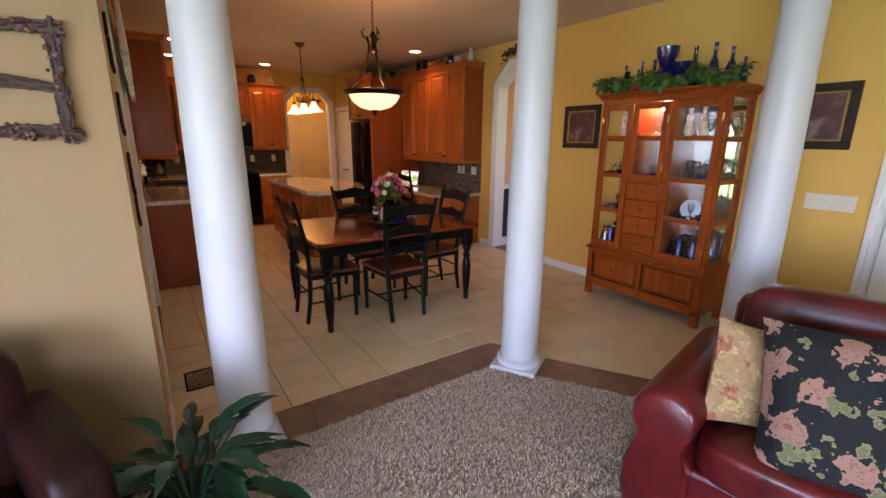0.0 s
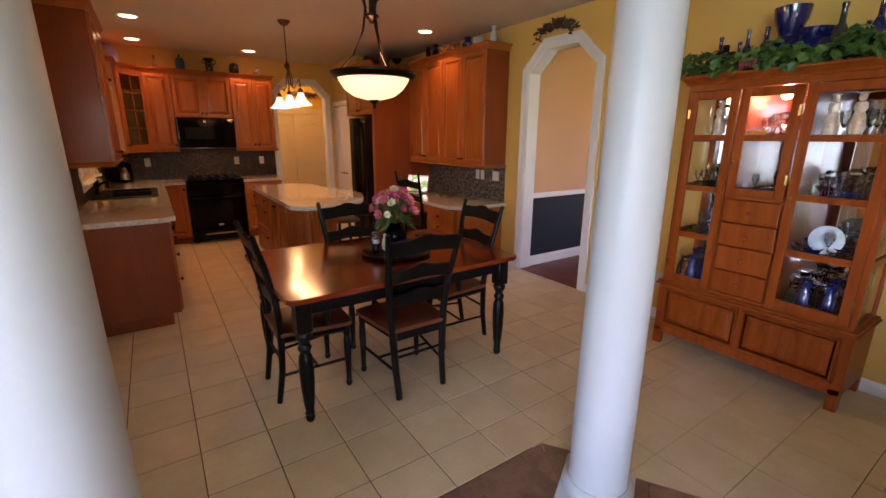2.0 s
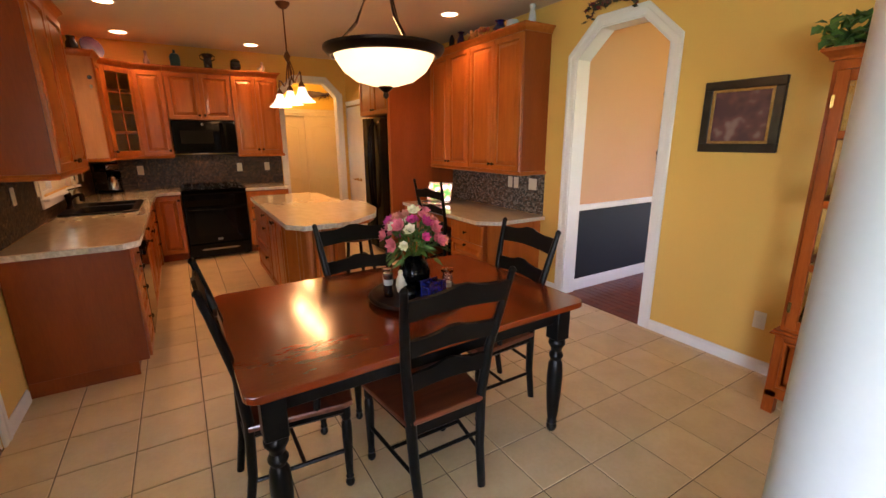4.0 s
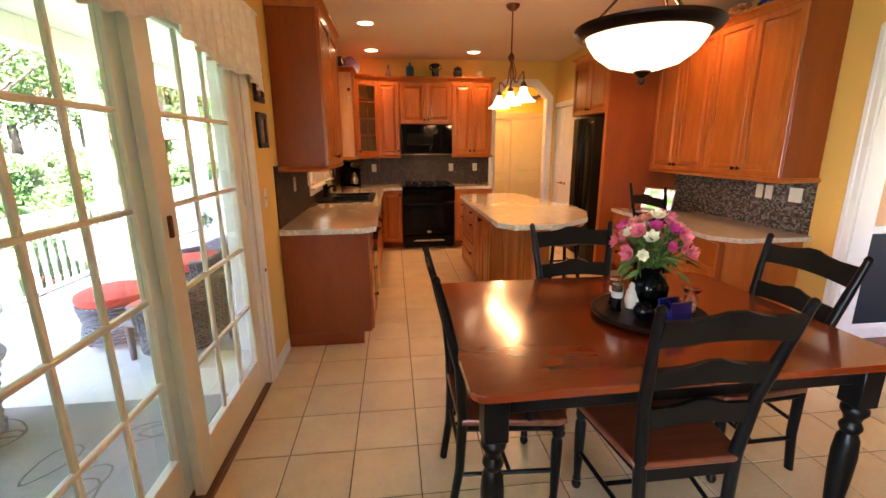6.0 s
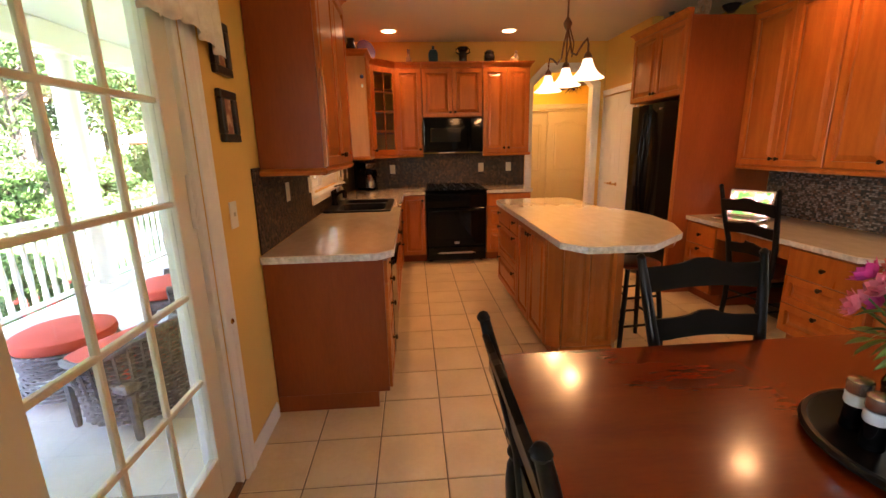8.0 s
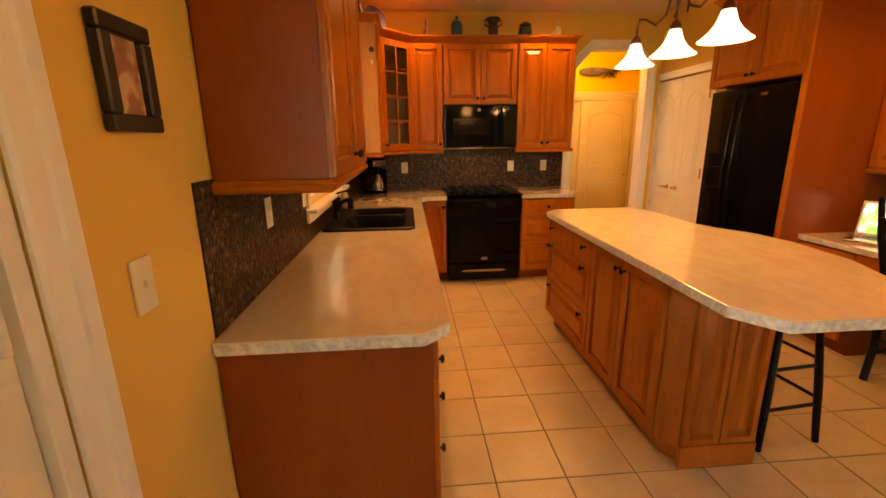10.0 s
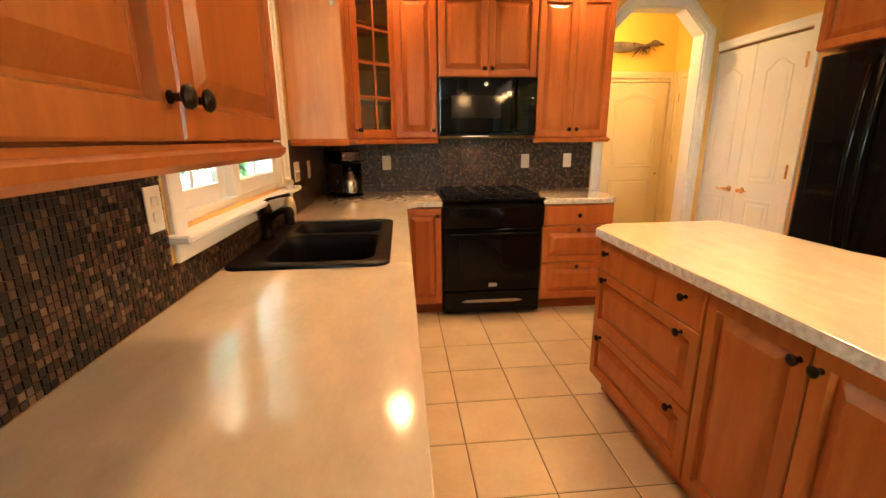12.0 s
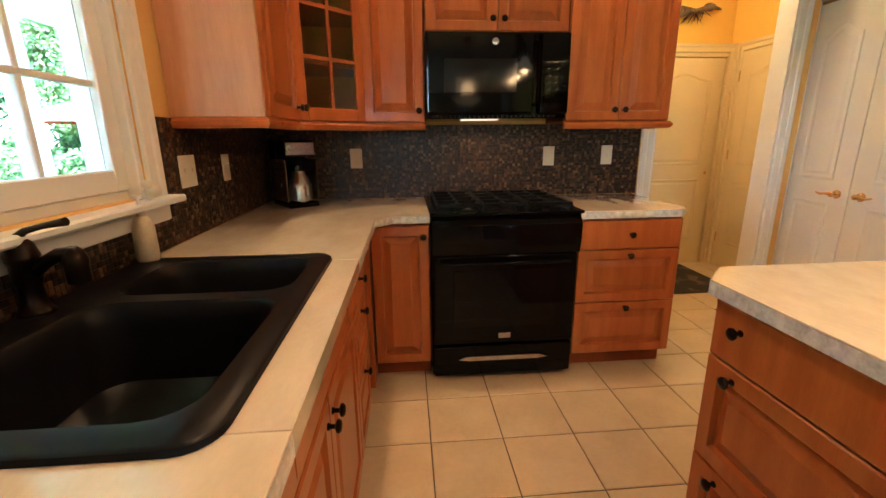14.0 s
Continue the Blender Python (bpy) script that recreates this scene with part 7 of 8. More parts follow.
for x, y, prof, material, s, nm, label in (
        (4.98, 8.02, BOTTLE, DARKG, 0.9, "dark_bottle", "tall dark bottle on the desk cabinets"),
        (4.94, 7.76, VASE, BLUEG, 1.3, "blue_jar", "cobalt blue ginger jar on the desk cabinets"),
        (4.98, 7.10, [(0.045, 0), (0.065, 0.03), (0.07, 0.08), (0.04, 0.12), (0.038, 0.14), (0.055, 0.155), (0.05, 0.155)], BLUEG, 1.05, "blue_vase_squat", "squat cobalt blue vase on the desk cabinets"),
        (4.96, 6.88, [(0.06, 0), (0.065, 0.01), (0.065, 0.10), (0.06, 0.11)], FROST, 0.95, "patterned_jar", "blue and white patterned jar on the desk cabinets"),
        (4.98, 6.62, FIGURE, FROST, 0.9, "white_figurine", "slender pale figurine on the desk cabinets")):
    vessel(nm, prof, material, place(x, y, RCZ), label, "vase", s)
fl = thing("dried_arrangement", place(4.92, 7.42, RCZ), "dried orange flower arrangement on the desk cabinets", "flowers")
bm = B()
for k in range(60):
    bmesh.ops.create_icosphere(bm, subdivisions=1, radius=rt.uniform(0.014, 0.028), matrix=Matrix.Translation((rt.uniform(-0.06, 0.06), rt.uniform(-0.14, 0.14), 0.03 + rt.uniform(0, 0.09))))
part("blooms", bm, ramp_mat("orange_blooms", [(0.0, (0.55, 0.22, 0.05)), (0.5, (0.40, 0.08, 0.02)), (0.8, (0.70, 0.42, 0.15))], 9, 0.7, island=True), fl, kind="stuff")
op = thing("pierced_plate", place(4.62, 8.70, RCZ + 0.0), "round pierced cream plate standing on the fridge cabinet", "plate")
bm = B()
for r in (0.105, 0.07, 0.035):
    tube(bm, [(0, r * math.cos(t), 0.115 + r * math.sin(t)) for t in [2 * math.pi * i / 24 for i in range(25)]], 0.007, 6)
for i in range(12):
    t = math.pi * i / 6
    tube(bm, [(0, 0.03 * math.cos(t), 0.115 + 0.03 * math.sin(t)), (0, 0.105 * math.cos(t + 0.25), 0.115 + 0.105 * math.sin(t + 0.25))], 0.005, 5)
part("lattice", bm, FIG, op)
vessel("green_jug", VASE, TEAL, place(4.50, 9.02, RCZ), "small teal jug on the fridge cabinet", "jug", 1.0)
vessel("brown_pot", BOWL, DARKG, place(4.70, 8.42, RCZ), "low dark bowl on the fridge cabinet", "bowl", 1.1, 1.3)

# ---- on the counters ----
cm = thing("coffee_maker", place(1.20, 10.10, CT1, 35), "black and steel coffee maker with carafe on the corner counter", "coffee maker")
bm = B()
rbox(bm, (-0.085, -0.13, 0.0), (0.085, 0.12, 0.03), 0.008)
rbox(bm, (-0.085, 0.02, 0.03), (0.085, 0.12, 0.36), 0.01)
rbox(bm, (-0.085, -0.12, 0.275), (0.085, 0.02, 0.36), 0.012)
part("body", bm, APPL, cm)
bm = B()
rbox(bm, (-0.078, -0.1255, 0.285), (0.078, -0.1205, 0.35), 0.002, 1)
part("steel_front", bm, STEEL, cm)
bm = B()
lathe(bm, [(0.062, 0.031), (0.071, 0.04), (0.070, 0.11), (0.058, 0.155), (0.042, 0.18), (0.038, 0.198)], 24, place(0, -0.07))
part("carafe", bm, STEEL, cm, smooth=True)
bm = B()
lathe(bm, [(0.037, 0.196), (0.040, 0.20), (0.036, 0.225), (0.02, 0.235)], 18, place(0, -0.06))
tube(bm, [(0.035, -0.06, 0.205), (0.09, -0.06, 0.20), (0.105, -0.06, 0.15), (0.095, -0.06, 0.08), (0.07, -0.06, 0.06)], 0.009, 8)
part("carafe_lid", bm, APPL, cm, smooth=True)
bm = B()
for s in (-1, 1):
    rbox(bm, (s * 0.0855 - 0.002, -0.12, 0.035), (s * 0.0855 + 0.002, 0.10, 0.26), 0.001, 1)
part("steel_side", bm, STEEL, cm)
sp_ = thing("soap_dispenser", place(1.052, 8.915, CT1 + 0.014), "pale soap bottle with a pump beside the faucet", "soap dispenser")
bm = B()
lathe(bm, [(0.028, 0), (0.031, 0.006), (0.030, 0.10), (0.022, 0.125), (0.012, 0.135), (0.012, 0.15)], 18)
part("bottle", bm, mat("cream_plastic", (0.62, 0.52, 0.36), None, 5, 0.35, 0.05, 0), sp_, smooth=True)
bm = B()
lathe(bm, [(0.013, 0.15), (0.013, 0.165), (0.005, 0.168), (0.005, 0.185), (0.014, 0.187), (0.014, 0.197)], 12)
tube(bm, [(0, 0, 0.19), (0.03, 0, 0.19), (0.038, 0, 0.183)], 0.005, 6)
part("pump", bm, WHITE, sp_, smooth=True)
bd = thing("bird_figurine", place(1.035, 9.03, WZ0), "small cream ceramic bird on the window sill", "figurine")
bm = B()
bmesh.ops.create_icosphere(bm, subdivisions=2, radius=0.03, matrix=Matrix.Translation((0, 0, 0.027)) @ Matrix.Diagonal((0.7, 1.2, 0.8, 1)))
bmesh.ops.create_icosphere(bm, subdivisions=2, radius=0.015, matrix=Matrix.Translation((0, -0.032, 0.048)))
part("body", bm, PLATE, bd, smooth=True)

lp = thing("laptop", place(4.72, 7.93, DZ + 0.001, -62), "open silver laptop with a lit screen on the desk", "laptop")
bm = B()
rbox(bm, (-0.175, -0.24, 0.0), (0.175, 0.0, 0.018), 0.004)
part("base", bm, STEEL, lp)
bm = B()
for r in range(5):
    for c in range(12):
        box(bm, (-0.15 + c * 0.025, -0.15 + r * 0.025, 0.0182), (-0.129 + c * 0.025, -0.129 + r * 0.025, 0.0200))
part("keyboard", bm, BLACKW, lp, kind="stuff")
bm = B()
rbox(bm, (-0.175, 0.0, 0.0), (0.175, 0.010, 0.24), 0.004)
scr = part("lid", bm, mat("white_plastic", (0.7, 0.7, 0.68), None, 4, 0.35, 0.05, 0), lp, at=place(0, 0, 0.014, 0, -14))
SCREEN = ramp_mat("screen_picture", [(0.0, (0.01, 0.03, 0.01)), (0.45, (0.05, 0.16, 0.03)), (0.55, (0.45, 0.10, 0.12)), (0.62, (0.7, 0.7, 0.65)), (1.0, (0.10, 0.22, 0.05))], 14, 0.3, bump=0.0)
sb_ = SCREEN.node_tree.nodes["Principled BSDF"]
SCREEN.node_tree.links.new(SCREEN.node_tree.nodes["Color Ramp"].outputs[0], sb_.inputs["Emission Color"])
sb_.inputs["Emission Strength"].default_value = 0.35
bm = B()
box(bm, (-0.16, -0.0015, 0.02), (0.16, -0.0004, 0.225))
part("screen", bm, SCREEN, scr)

# ---- centrepiece ----
LX, LY = 2.905, 5.11
TT = 0.757
ls = thing("lazy_susan", place(LX, LY, TT + 0.0005), "black round turntable on the dining table", "tray")
bm = B()
lathe(bm, [(0.10, 0), (0.10, 0.010), (0.225, 0.012), (0.235, 0.016), (0.238, 0.024), (0.232, 0.032), (0.222, 0.033), (0.215, 0.028), (0.0, 0.028)], 48)
part("turntable", bm, BLACKW, ls, smooth=True)
LT = TT + 0.0295
vs_ = thing("flower_vase", place(LX + 0.02, LY + 0.05, LT), "glossy black vase with pink, white and magenta flowers", "vase")
bm = B()
lathe(bm, [(0.04, 0), (0.05, 0.006), (0.078, 0.06), (0.082, 0.10), (0.065, 0.145), (0.04, 0.165), (0.045, 0.185), (0.04, 0.185), (0.034, 0.165)], 28)
part("vase", bm, APPL, vs_, smooth=True)
rf = random.Random(12)
PET = {"pink_bloom": mat("pink_petal", (0.72, 0.20, 0.26), (0.60, 0.10, 0.16), 30, 0.6, 0.05, 0.0, island=True, rand=0.15), "magenta_bloom": mat("magenta_petal", (0.62, 0.05, 0.28), (0.5, 0.03, 0.2), 30, 0.6, 0.05, 0.0, island=True, rand=0.15),
       "white_bloom": mat("white_petal", (0.80, 0.78, 0.62), (0.74, 0.72, 0.5), 30, 0.6, 0.05, 0.0, island=True, rand=0.08), "peach_bloom": mat("peach_petal", (0.78, 0.32, 0.22), (0.66, 0.2, 0.14), 30, 0.6, 0.05, 0.0, island=True, rand=0.15)}


def bloom(name, c, d, r):
    bm = B()
    q = Vector(d).normalized().to_track_quat("Z", "Y").to_matrix().to_4x4()
    for ringi, (nn, el, s) in enumerate(((7, 0.35, 1.0), (6, 0.75, 0.85), (5, 1.15, 0.6))):
        for i in range(nn):
            a = 2 * math.pi * (i + 0.5 * ringi) / nn
            m = Matrix.Translation(c) @ q @ pose(0, 0, 0, 0, 0, math.degrees(a)) @ pose(0, 0, 0, math.degrees(el))
            leaf(bm, m, r * s * rf.uniform(0.9, 1.1), r * s * 0.85, -0.35, 0.12, 4)
    part(name, bm, PET[name], vs_, smooth=True)


blooms = []
for k in range(34):
    for _ in range(30):
        a, e = rf.uniform(0, 6.28), rf.uniform(0.05, 1.45)
        d = Vector((math.cos(a) * math.cos(e), math.sin(a) * math.cos(e), math.sin(e)))
        c = Vector((0, 0, 0.25)) + Vector((d.x * 0.145, d.y * 0.145, d.z * 0.15)) * rf.uniform(0.8, 1.08)
        if all((c - o).length > 0.042 for o in blooms):
            break
    blooms.append(c)
    bloom(rf.choice(["pink_bloom", "peach_bloom", "magenta_bloom", "white_bloom", "white_bloom", "pink_bloom"]), c, d, rf.uniform(0.032, 0.048))
bm = B()
for c in blooms:
    tube(bm, [(c.x * 0.1, c.y * 0.1, 0.17), (c.x * 0.5, c.y * 0.5, 0.22), tuple(c)], 0.0025, 4)
part("greenery", bm, LEAF, vs_, kind="stuff")
bm = B()
for k in range(150):
    a, e = rf.uniform(0, 6.28), rf.uniform(-0.45, 1.3)
    d = Vector((math.cos(a) * math.cos(e), math.sin(a) * math.cos(e), math.sin(e)))
    m = Matrix.Translation(Vector((0, 0, 0.22)) + d * rf.uniform(0.03, 0.13)) @ d.to_track_quat("Y", "Z").to_matrix().to_4x4() @ pose(0, 0, 0, rf.uniform(-30, 30), rf.uniform(-60, 60), 0)
    leaf(bm, m, rf.uniform(0.04, 0.085), rf.uniform(0.012, 0.024), 0.4, 0.15, 4)
part("foliage", bm, LEAF, vs_, kind="stuff")
for x, y, s in ((-0.14, 0.02, 1.0), (-0.115, 0.085, 1.0)):
    g = thing("spice_grinder", place(LX + x, LY + y, LT), "steel and glass spice grinder on the turntable", "grinder", "spice grinders")
    bm = B()
    lathe(bm, [(0.022, 0), (0.024, 0.004), (0.022, 0.02), (0.020, 0.06)], 16)
    part("body", bm, APPL, g, smooth=True)
    bm = B()
    lathe(bm, [(0.0215, 0.061), (0.024, 0.066), (0.024, 0.088)], 16)
    part("band", bm, FROST, g, smooth=True)
    bm = B()
    lathe(bm, [(0.022, 0.089), (0.024, 0.094), (0.024, 0.120), (0.018, 0.124)], 16)
    part("cap", bm, STEEL, g, smooth=True)
vessel("salt_shaker", [(0.02, 0), (0.026, 0.03), (0.022, 0.06), (0.014, 0.075), (0.016, 0.085), (0.008, 0.095)], PLATE, place(LX - 0.055, LY + 0.045, LT), "cream ceramic shaker on the turntable", "shaker", 1.2, 1.2)
vessel("black_sugar_bowl", [(0.02, 0), (0.034, 0.02), (0.036, 0.04), (0.028, 0.055), (0.03, 0.06), (0.015, 0.07)], APPL, place(LX - 0.075, LY - 0.075, LT), "small black glass bowl on the turntable", "bowl", 1.05)
bm = B()
prism(bm, [(-0.05, -0.03), (0.05, -0.03), (0.05, 0.03), (-0.05, 0.03)], 0.0, 0.006, 0.001)
for s in (-1, 1):
    rbox(bm, (-0.055, s * 0.032 - 0.004, 0.0), (0.055, s * 0.032 + 0.004, 0.085), 0.003, 1)
    rbox(bm, (s * 0.052 - 0.004, -0.027, 0.006), (s * 0.052 + 0.004, 0.027, 0.06), 0.003, 1)
tagged(part("napkin_holder", bm, BLUEG, at=place(LX + 0.045, LY - 0.10, LT, 12)), "cobalt blue napkin holder on the turntable", "holder")
cj = thing("candle_jar", place(LX + 0.175, LY - 0.02, LT), "clear glass candle jar on the turntable", "candle")
bm = B()
lathe(bm, [(0.024, 0), (0.026, 0.004), (0.026, 0.06), (0.020, 0.075), (0.034, 0.09), (0.036, 0.10), (0.033, 0.10), (0.018, 0.078), (0.023, 0.058), (0.023, 0.008)], 20)
part("jar", bm, CG, cj, smooth=True)
bm = B()
lathe(bm, [(0.022, 0.0085), (0.022, 0.03), (0.004, 0.031)], 16)
part("wax", bm, PLATE, cj, smooth=True)

# ---- stool at the island ----
so = thing("bar_stool", place(3.33, 7.20, 0, 6), "black wooden bar stool under the island's overhang", "stool")
bm = B()
lathe(bm, [(0.15, 0.605), (0.17, 0.61), (0.172, 0.628), (0.155, 0.636), (0.0, 0.630)], 28)
part("seat", bm, SEATW, so, smooth=True)
for sx in (-1, 1):
    for sy in (-1, 1):
        bm = B()
        tube(bm, [(sx * 0.165, sy * 0.150, 0.0), (sx * 0.14, sy * 0.128, 0.3), (sx * 0.11, sy * 0.10, 0.604)], [0.015, 0.018, 0.015], 10)
        part("leg", bm, BLACKW, so, smooth=True)
for z, k in ((0.20, 0.148), (0.40, 0.130)):
    for s in (-1, 1):
        bm = B()
        tube(bm, [(-k, s * k * 0.9, z), (k, s * k * 0.9, z)], 0.009, 8)
        tube(bm, [(s * k, -k * 0.9, z + 0.03), (s * k, k * 0.9, z + 0.03)], 0.009, 8)
        part("rung", bm, BLACKW, so, smooth=True)

# rug in the hallway
ru = thing("rug", place(4.18, 11.17, 0.001), "small dark patterned rug with a beige border motif", "rug")
bm = B()
rbox(bm, (-0.40, -0.40, 0), (0.40, 0.40, 0.008), 0.003, 1)
part("rug_surface", bm, ramp_mat("rug_pile", [(0.0, (0.012, 0.012, 0.014)), (0.55, (0.03, 0.028, 0.026)), (0.66, (0.13, 0.10, 0.07)), (1.0, (0.05, 0.04, 0.035))], 6, 0.95, bump=0.5), ru)

# wooden duck over the hallway door
du = thing("duck_decoration", place(4.42, 11.745, 2.36), "painted wooden duck with dried grass above the hallway door", "ornament")
WD = mat("driftwood", (0.22, 0.17, 0.11), (0.10, 0.07, 0.045), 10, 0.7, 0.1, 0.3, 0.003)
bm = B()
bmesh.ops.create_icosphere(bm, subdivisions=3, radius=0.08, matrix=Matrix.Translation((-0.20, -0.045, 0.0)) @ Matrix.Diagonal((2.6, 0.5, 0.75, 1)))
bmesh.ops.create_icosphere(bm, subdivisions=2, radius=0.042, matrix=Matrix.Translation((0.21, -0.045, 0.045)) @ Matrix.Diagonal((1.4, 0.7, 0.9, 1)))
tube(bm, [(-0.06, -0.045, 0.01), (0.08, -0.045, 0.01), (0.20, -0.045, 0.04)], [0.045, 0.022, 0.026], 10)
tube(bm, [(0.24, -0.045, 0.045), (0.32, -0.045, 0.03)], [0.022, 0.008], 8)
part("body", bm, WD, du, smooth=True)
bm = B()
for k in range(70):
    m = Matrix.Translation((rt.uniform(-0.02, 0.14), -0.07, rt.uniform(-0.02, 0.03))) @ Euler((rt.uniform(-2.6, -0.9), rt.uniform(-0.8, 0.8), rt.uniform(-1.2, 1.2))).to_matrix().to_4x4()
    leaf(bm, m, rt.uniform(0.05, 0.13), 0.008, 0.3, 0.1, 3)
part("dried_grass", bm, TWIG, du, kind="stuff")

# small blue ornament hanging on the window-side cabinet
bm = B()
bmesh.ops.create_icosphere(bm, subdivisions=2, radius=0.022, matrix=Matrix.Diagonal((1, 0.5, 1, 1)))
tagged(part("glass_ornament", bm, BLUEG, smooth=True, at=place(1.30, 9.245, 2.18)), "small cobalt blue glass disc hanging on the pale side panel", "ornament")
bm = B()
bmesh.ops.create_icosphere(bm, subdivisions=2, radius=0.016, matrix=Matrix.Diagonal((0.8, 0.5, 1.3, 1)))
tagged(part("glass_ornament", bm, FROST, smooth=True, at=place(1.30, 9.247, 2.09)), "small pale blue glass drop hanging on the pale side panel", "ornament")

# ---- porch and garden ----
DZ0 = -0.10
CONC = mat("porch_concrete", (0.62, 0.62, 0.60), (0.52, 0.52, 0.50), 3, 0.85, 0.05, 0.2, 0.003, fine=60)
bm = B()
box(bm, (-2.05, -1.0, DZ0 - 0.3), (0.838, 16.0, DZ0))
part("porch_floor", bm, CONC, kind="structure")
bm = B()
rbox(bm, (-1.60, 3.0, DZ0 + 0.001), (0.70, 6.14, DZ0 + 0.010), 0.003, 1)
orug = thing("outdoor_rug", place(0, 0, 0), "grey outdoor rug with a dark leaf outline pattern on the porch", "rug")
part("pile", bm, mat("grey_rug", (0.24, 0.24, 0.23), (0.19, 0.19, 0.185), 30, 0.95, 0.03, 0.5, 0.004), orug)
bm = B()
ro = random.Random(2)
for k in range(60):
    cx_, cy_, a0 = ro.uniform(-1.4, 0.5), ro.uniform(3.2, 5.95), ro.uniform(0, 6.28)
    pts = []
    for i in range(13):
        t = 2 * math.pi * i / 12
        u, v = 0.15 * math.cos(t), 0.075 * math.sin(t) * (1 - 0.4 * math.cos(t))
        pts.append((cx_ + u * math.cos(a0) - v * math.sin(a0), cy_ + u * math.sin(a0) + v * math.cos(a0), DZ0 + 0.0105))
    tube(bm, pts, 0.006, 4, 0.2)
part("leaf_outlines", bm, mat("rug_line", (0.07, 0.07, 0.065), None, 30, 0.95, 0.02, 0.1), orug, kind="stuff")

rl_ = thing("porch_railing", place(-1.87, 0, DZ0), "white painted porch railing with turned balusters", "railing")
bm = B()
rbox(bm, (-0.035, 0.0, 0.88), (0.035, 15.5, 0.93), 0.008)
part("top_rail", bm, WHITE, rl_)
bm = B()
rbox(bm, (-0.025, 0.0, 0.10), (0.025, 15.5, 0.14), 0.006)
part("bottom_rail", bm, WHITE, rl_)
bal = None
for i in range(112):
    y = 1.0 + i * 0.128
    if bal is None:
        bm = B()
        lathe(bm, [(0.024, 0.14), (0.024, 0.25), (0.018, 0.27), (0.026, 0.40), (0.028, 0.45), (0.019, 0.60), (0.024, 0.70), (0.024, 0.88)], 8)
        bal = bm
        b0 = part("baluster", bm, WHITE, rl_, smooth=True, at=place(0, y, 0))
    else:
        ob = new("baluster", b0.data)
        ob.parent = rl_
        ob.matrix_basis = place(0, y, 0)
for y in (3.9, 6.7, 9.5, 12.3, 15.1):
    po = thing("porch_column", place(-1.87, y, DZ0), "round white porch column standing in the railing", "column", "porch columns")
    bm = B()
    lathe(bm, [(0.125, 0.12), (0.125, 0.9), (0.118, 1.8), (0.108, 2.50)], 28)
    part("shaft", bm, WHITE, po, smooth=True)
    bm = B()
    rbox(bm, (-0.15, -0.15, 0), (0.15, 0.15, 0.07), 0.006, 1)
    lathe(bm, [(0.145, 0.07), (0.15, 0.085), (0.14, 0.105), (0.126, 0.12)], 28)
    part("base", bm, WHITE, po)
    bm = B()
    lathe(bm, [(0.108, 2.50), (0.125, 2.53), (0.13, 2.56)], 28)
    rbox(bm, (-0.14, -0.14, 2.56), (0.14, 0.14, 2.599), 0.004, 1)
    part("capital", bm, WHITE, po)
nw = thing("newel_post", place(-1.80, 7.72, DZ0), "short square white newel post in the porch railing", "post")
bm = B()
rbox(bm, (-0.05, -0.05, 0), (0.05, 0.05, 1.02), 0.004, 1)
part("shaft", bm, WHITE, nw)
bm = B()
rbox(bm, (-0.062, -0.062, 1.02), (0.062, 0.062, 1.05), 0.008, 1)
part("cap", bm, WHITE, nw)
bm = B()
rbox(bm, (-1.99, -1.0, 2.50), (-1.75, 16.0, 2.74), 0.004, 1)
part("porch_beam", bm, WHITE, kind="structure")
bm = B()
box(bm, (-2.3, 3.80, 2.745), (0.838, 16.0, 2.80))
part("porch_ceiling", bm, WHITE, kind="structure")

WICK = mat("dark_wicker", (0.19, 0.19, 0.215), (0.09, 0.09, 0.105), 40, 0.6, 0.1, 0.3, 0.003)
REDC = mat("red_canvas", (0.62, 0.10, 0.07), (0.54, 0.08, 0.05), 6, 0.85, 0.03, 0.3, 0.002)


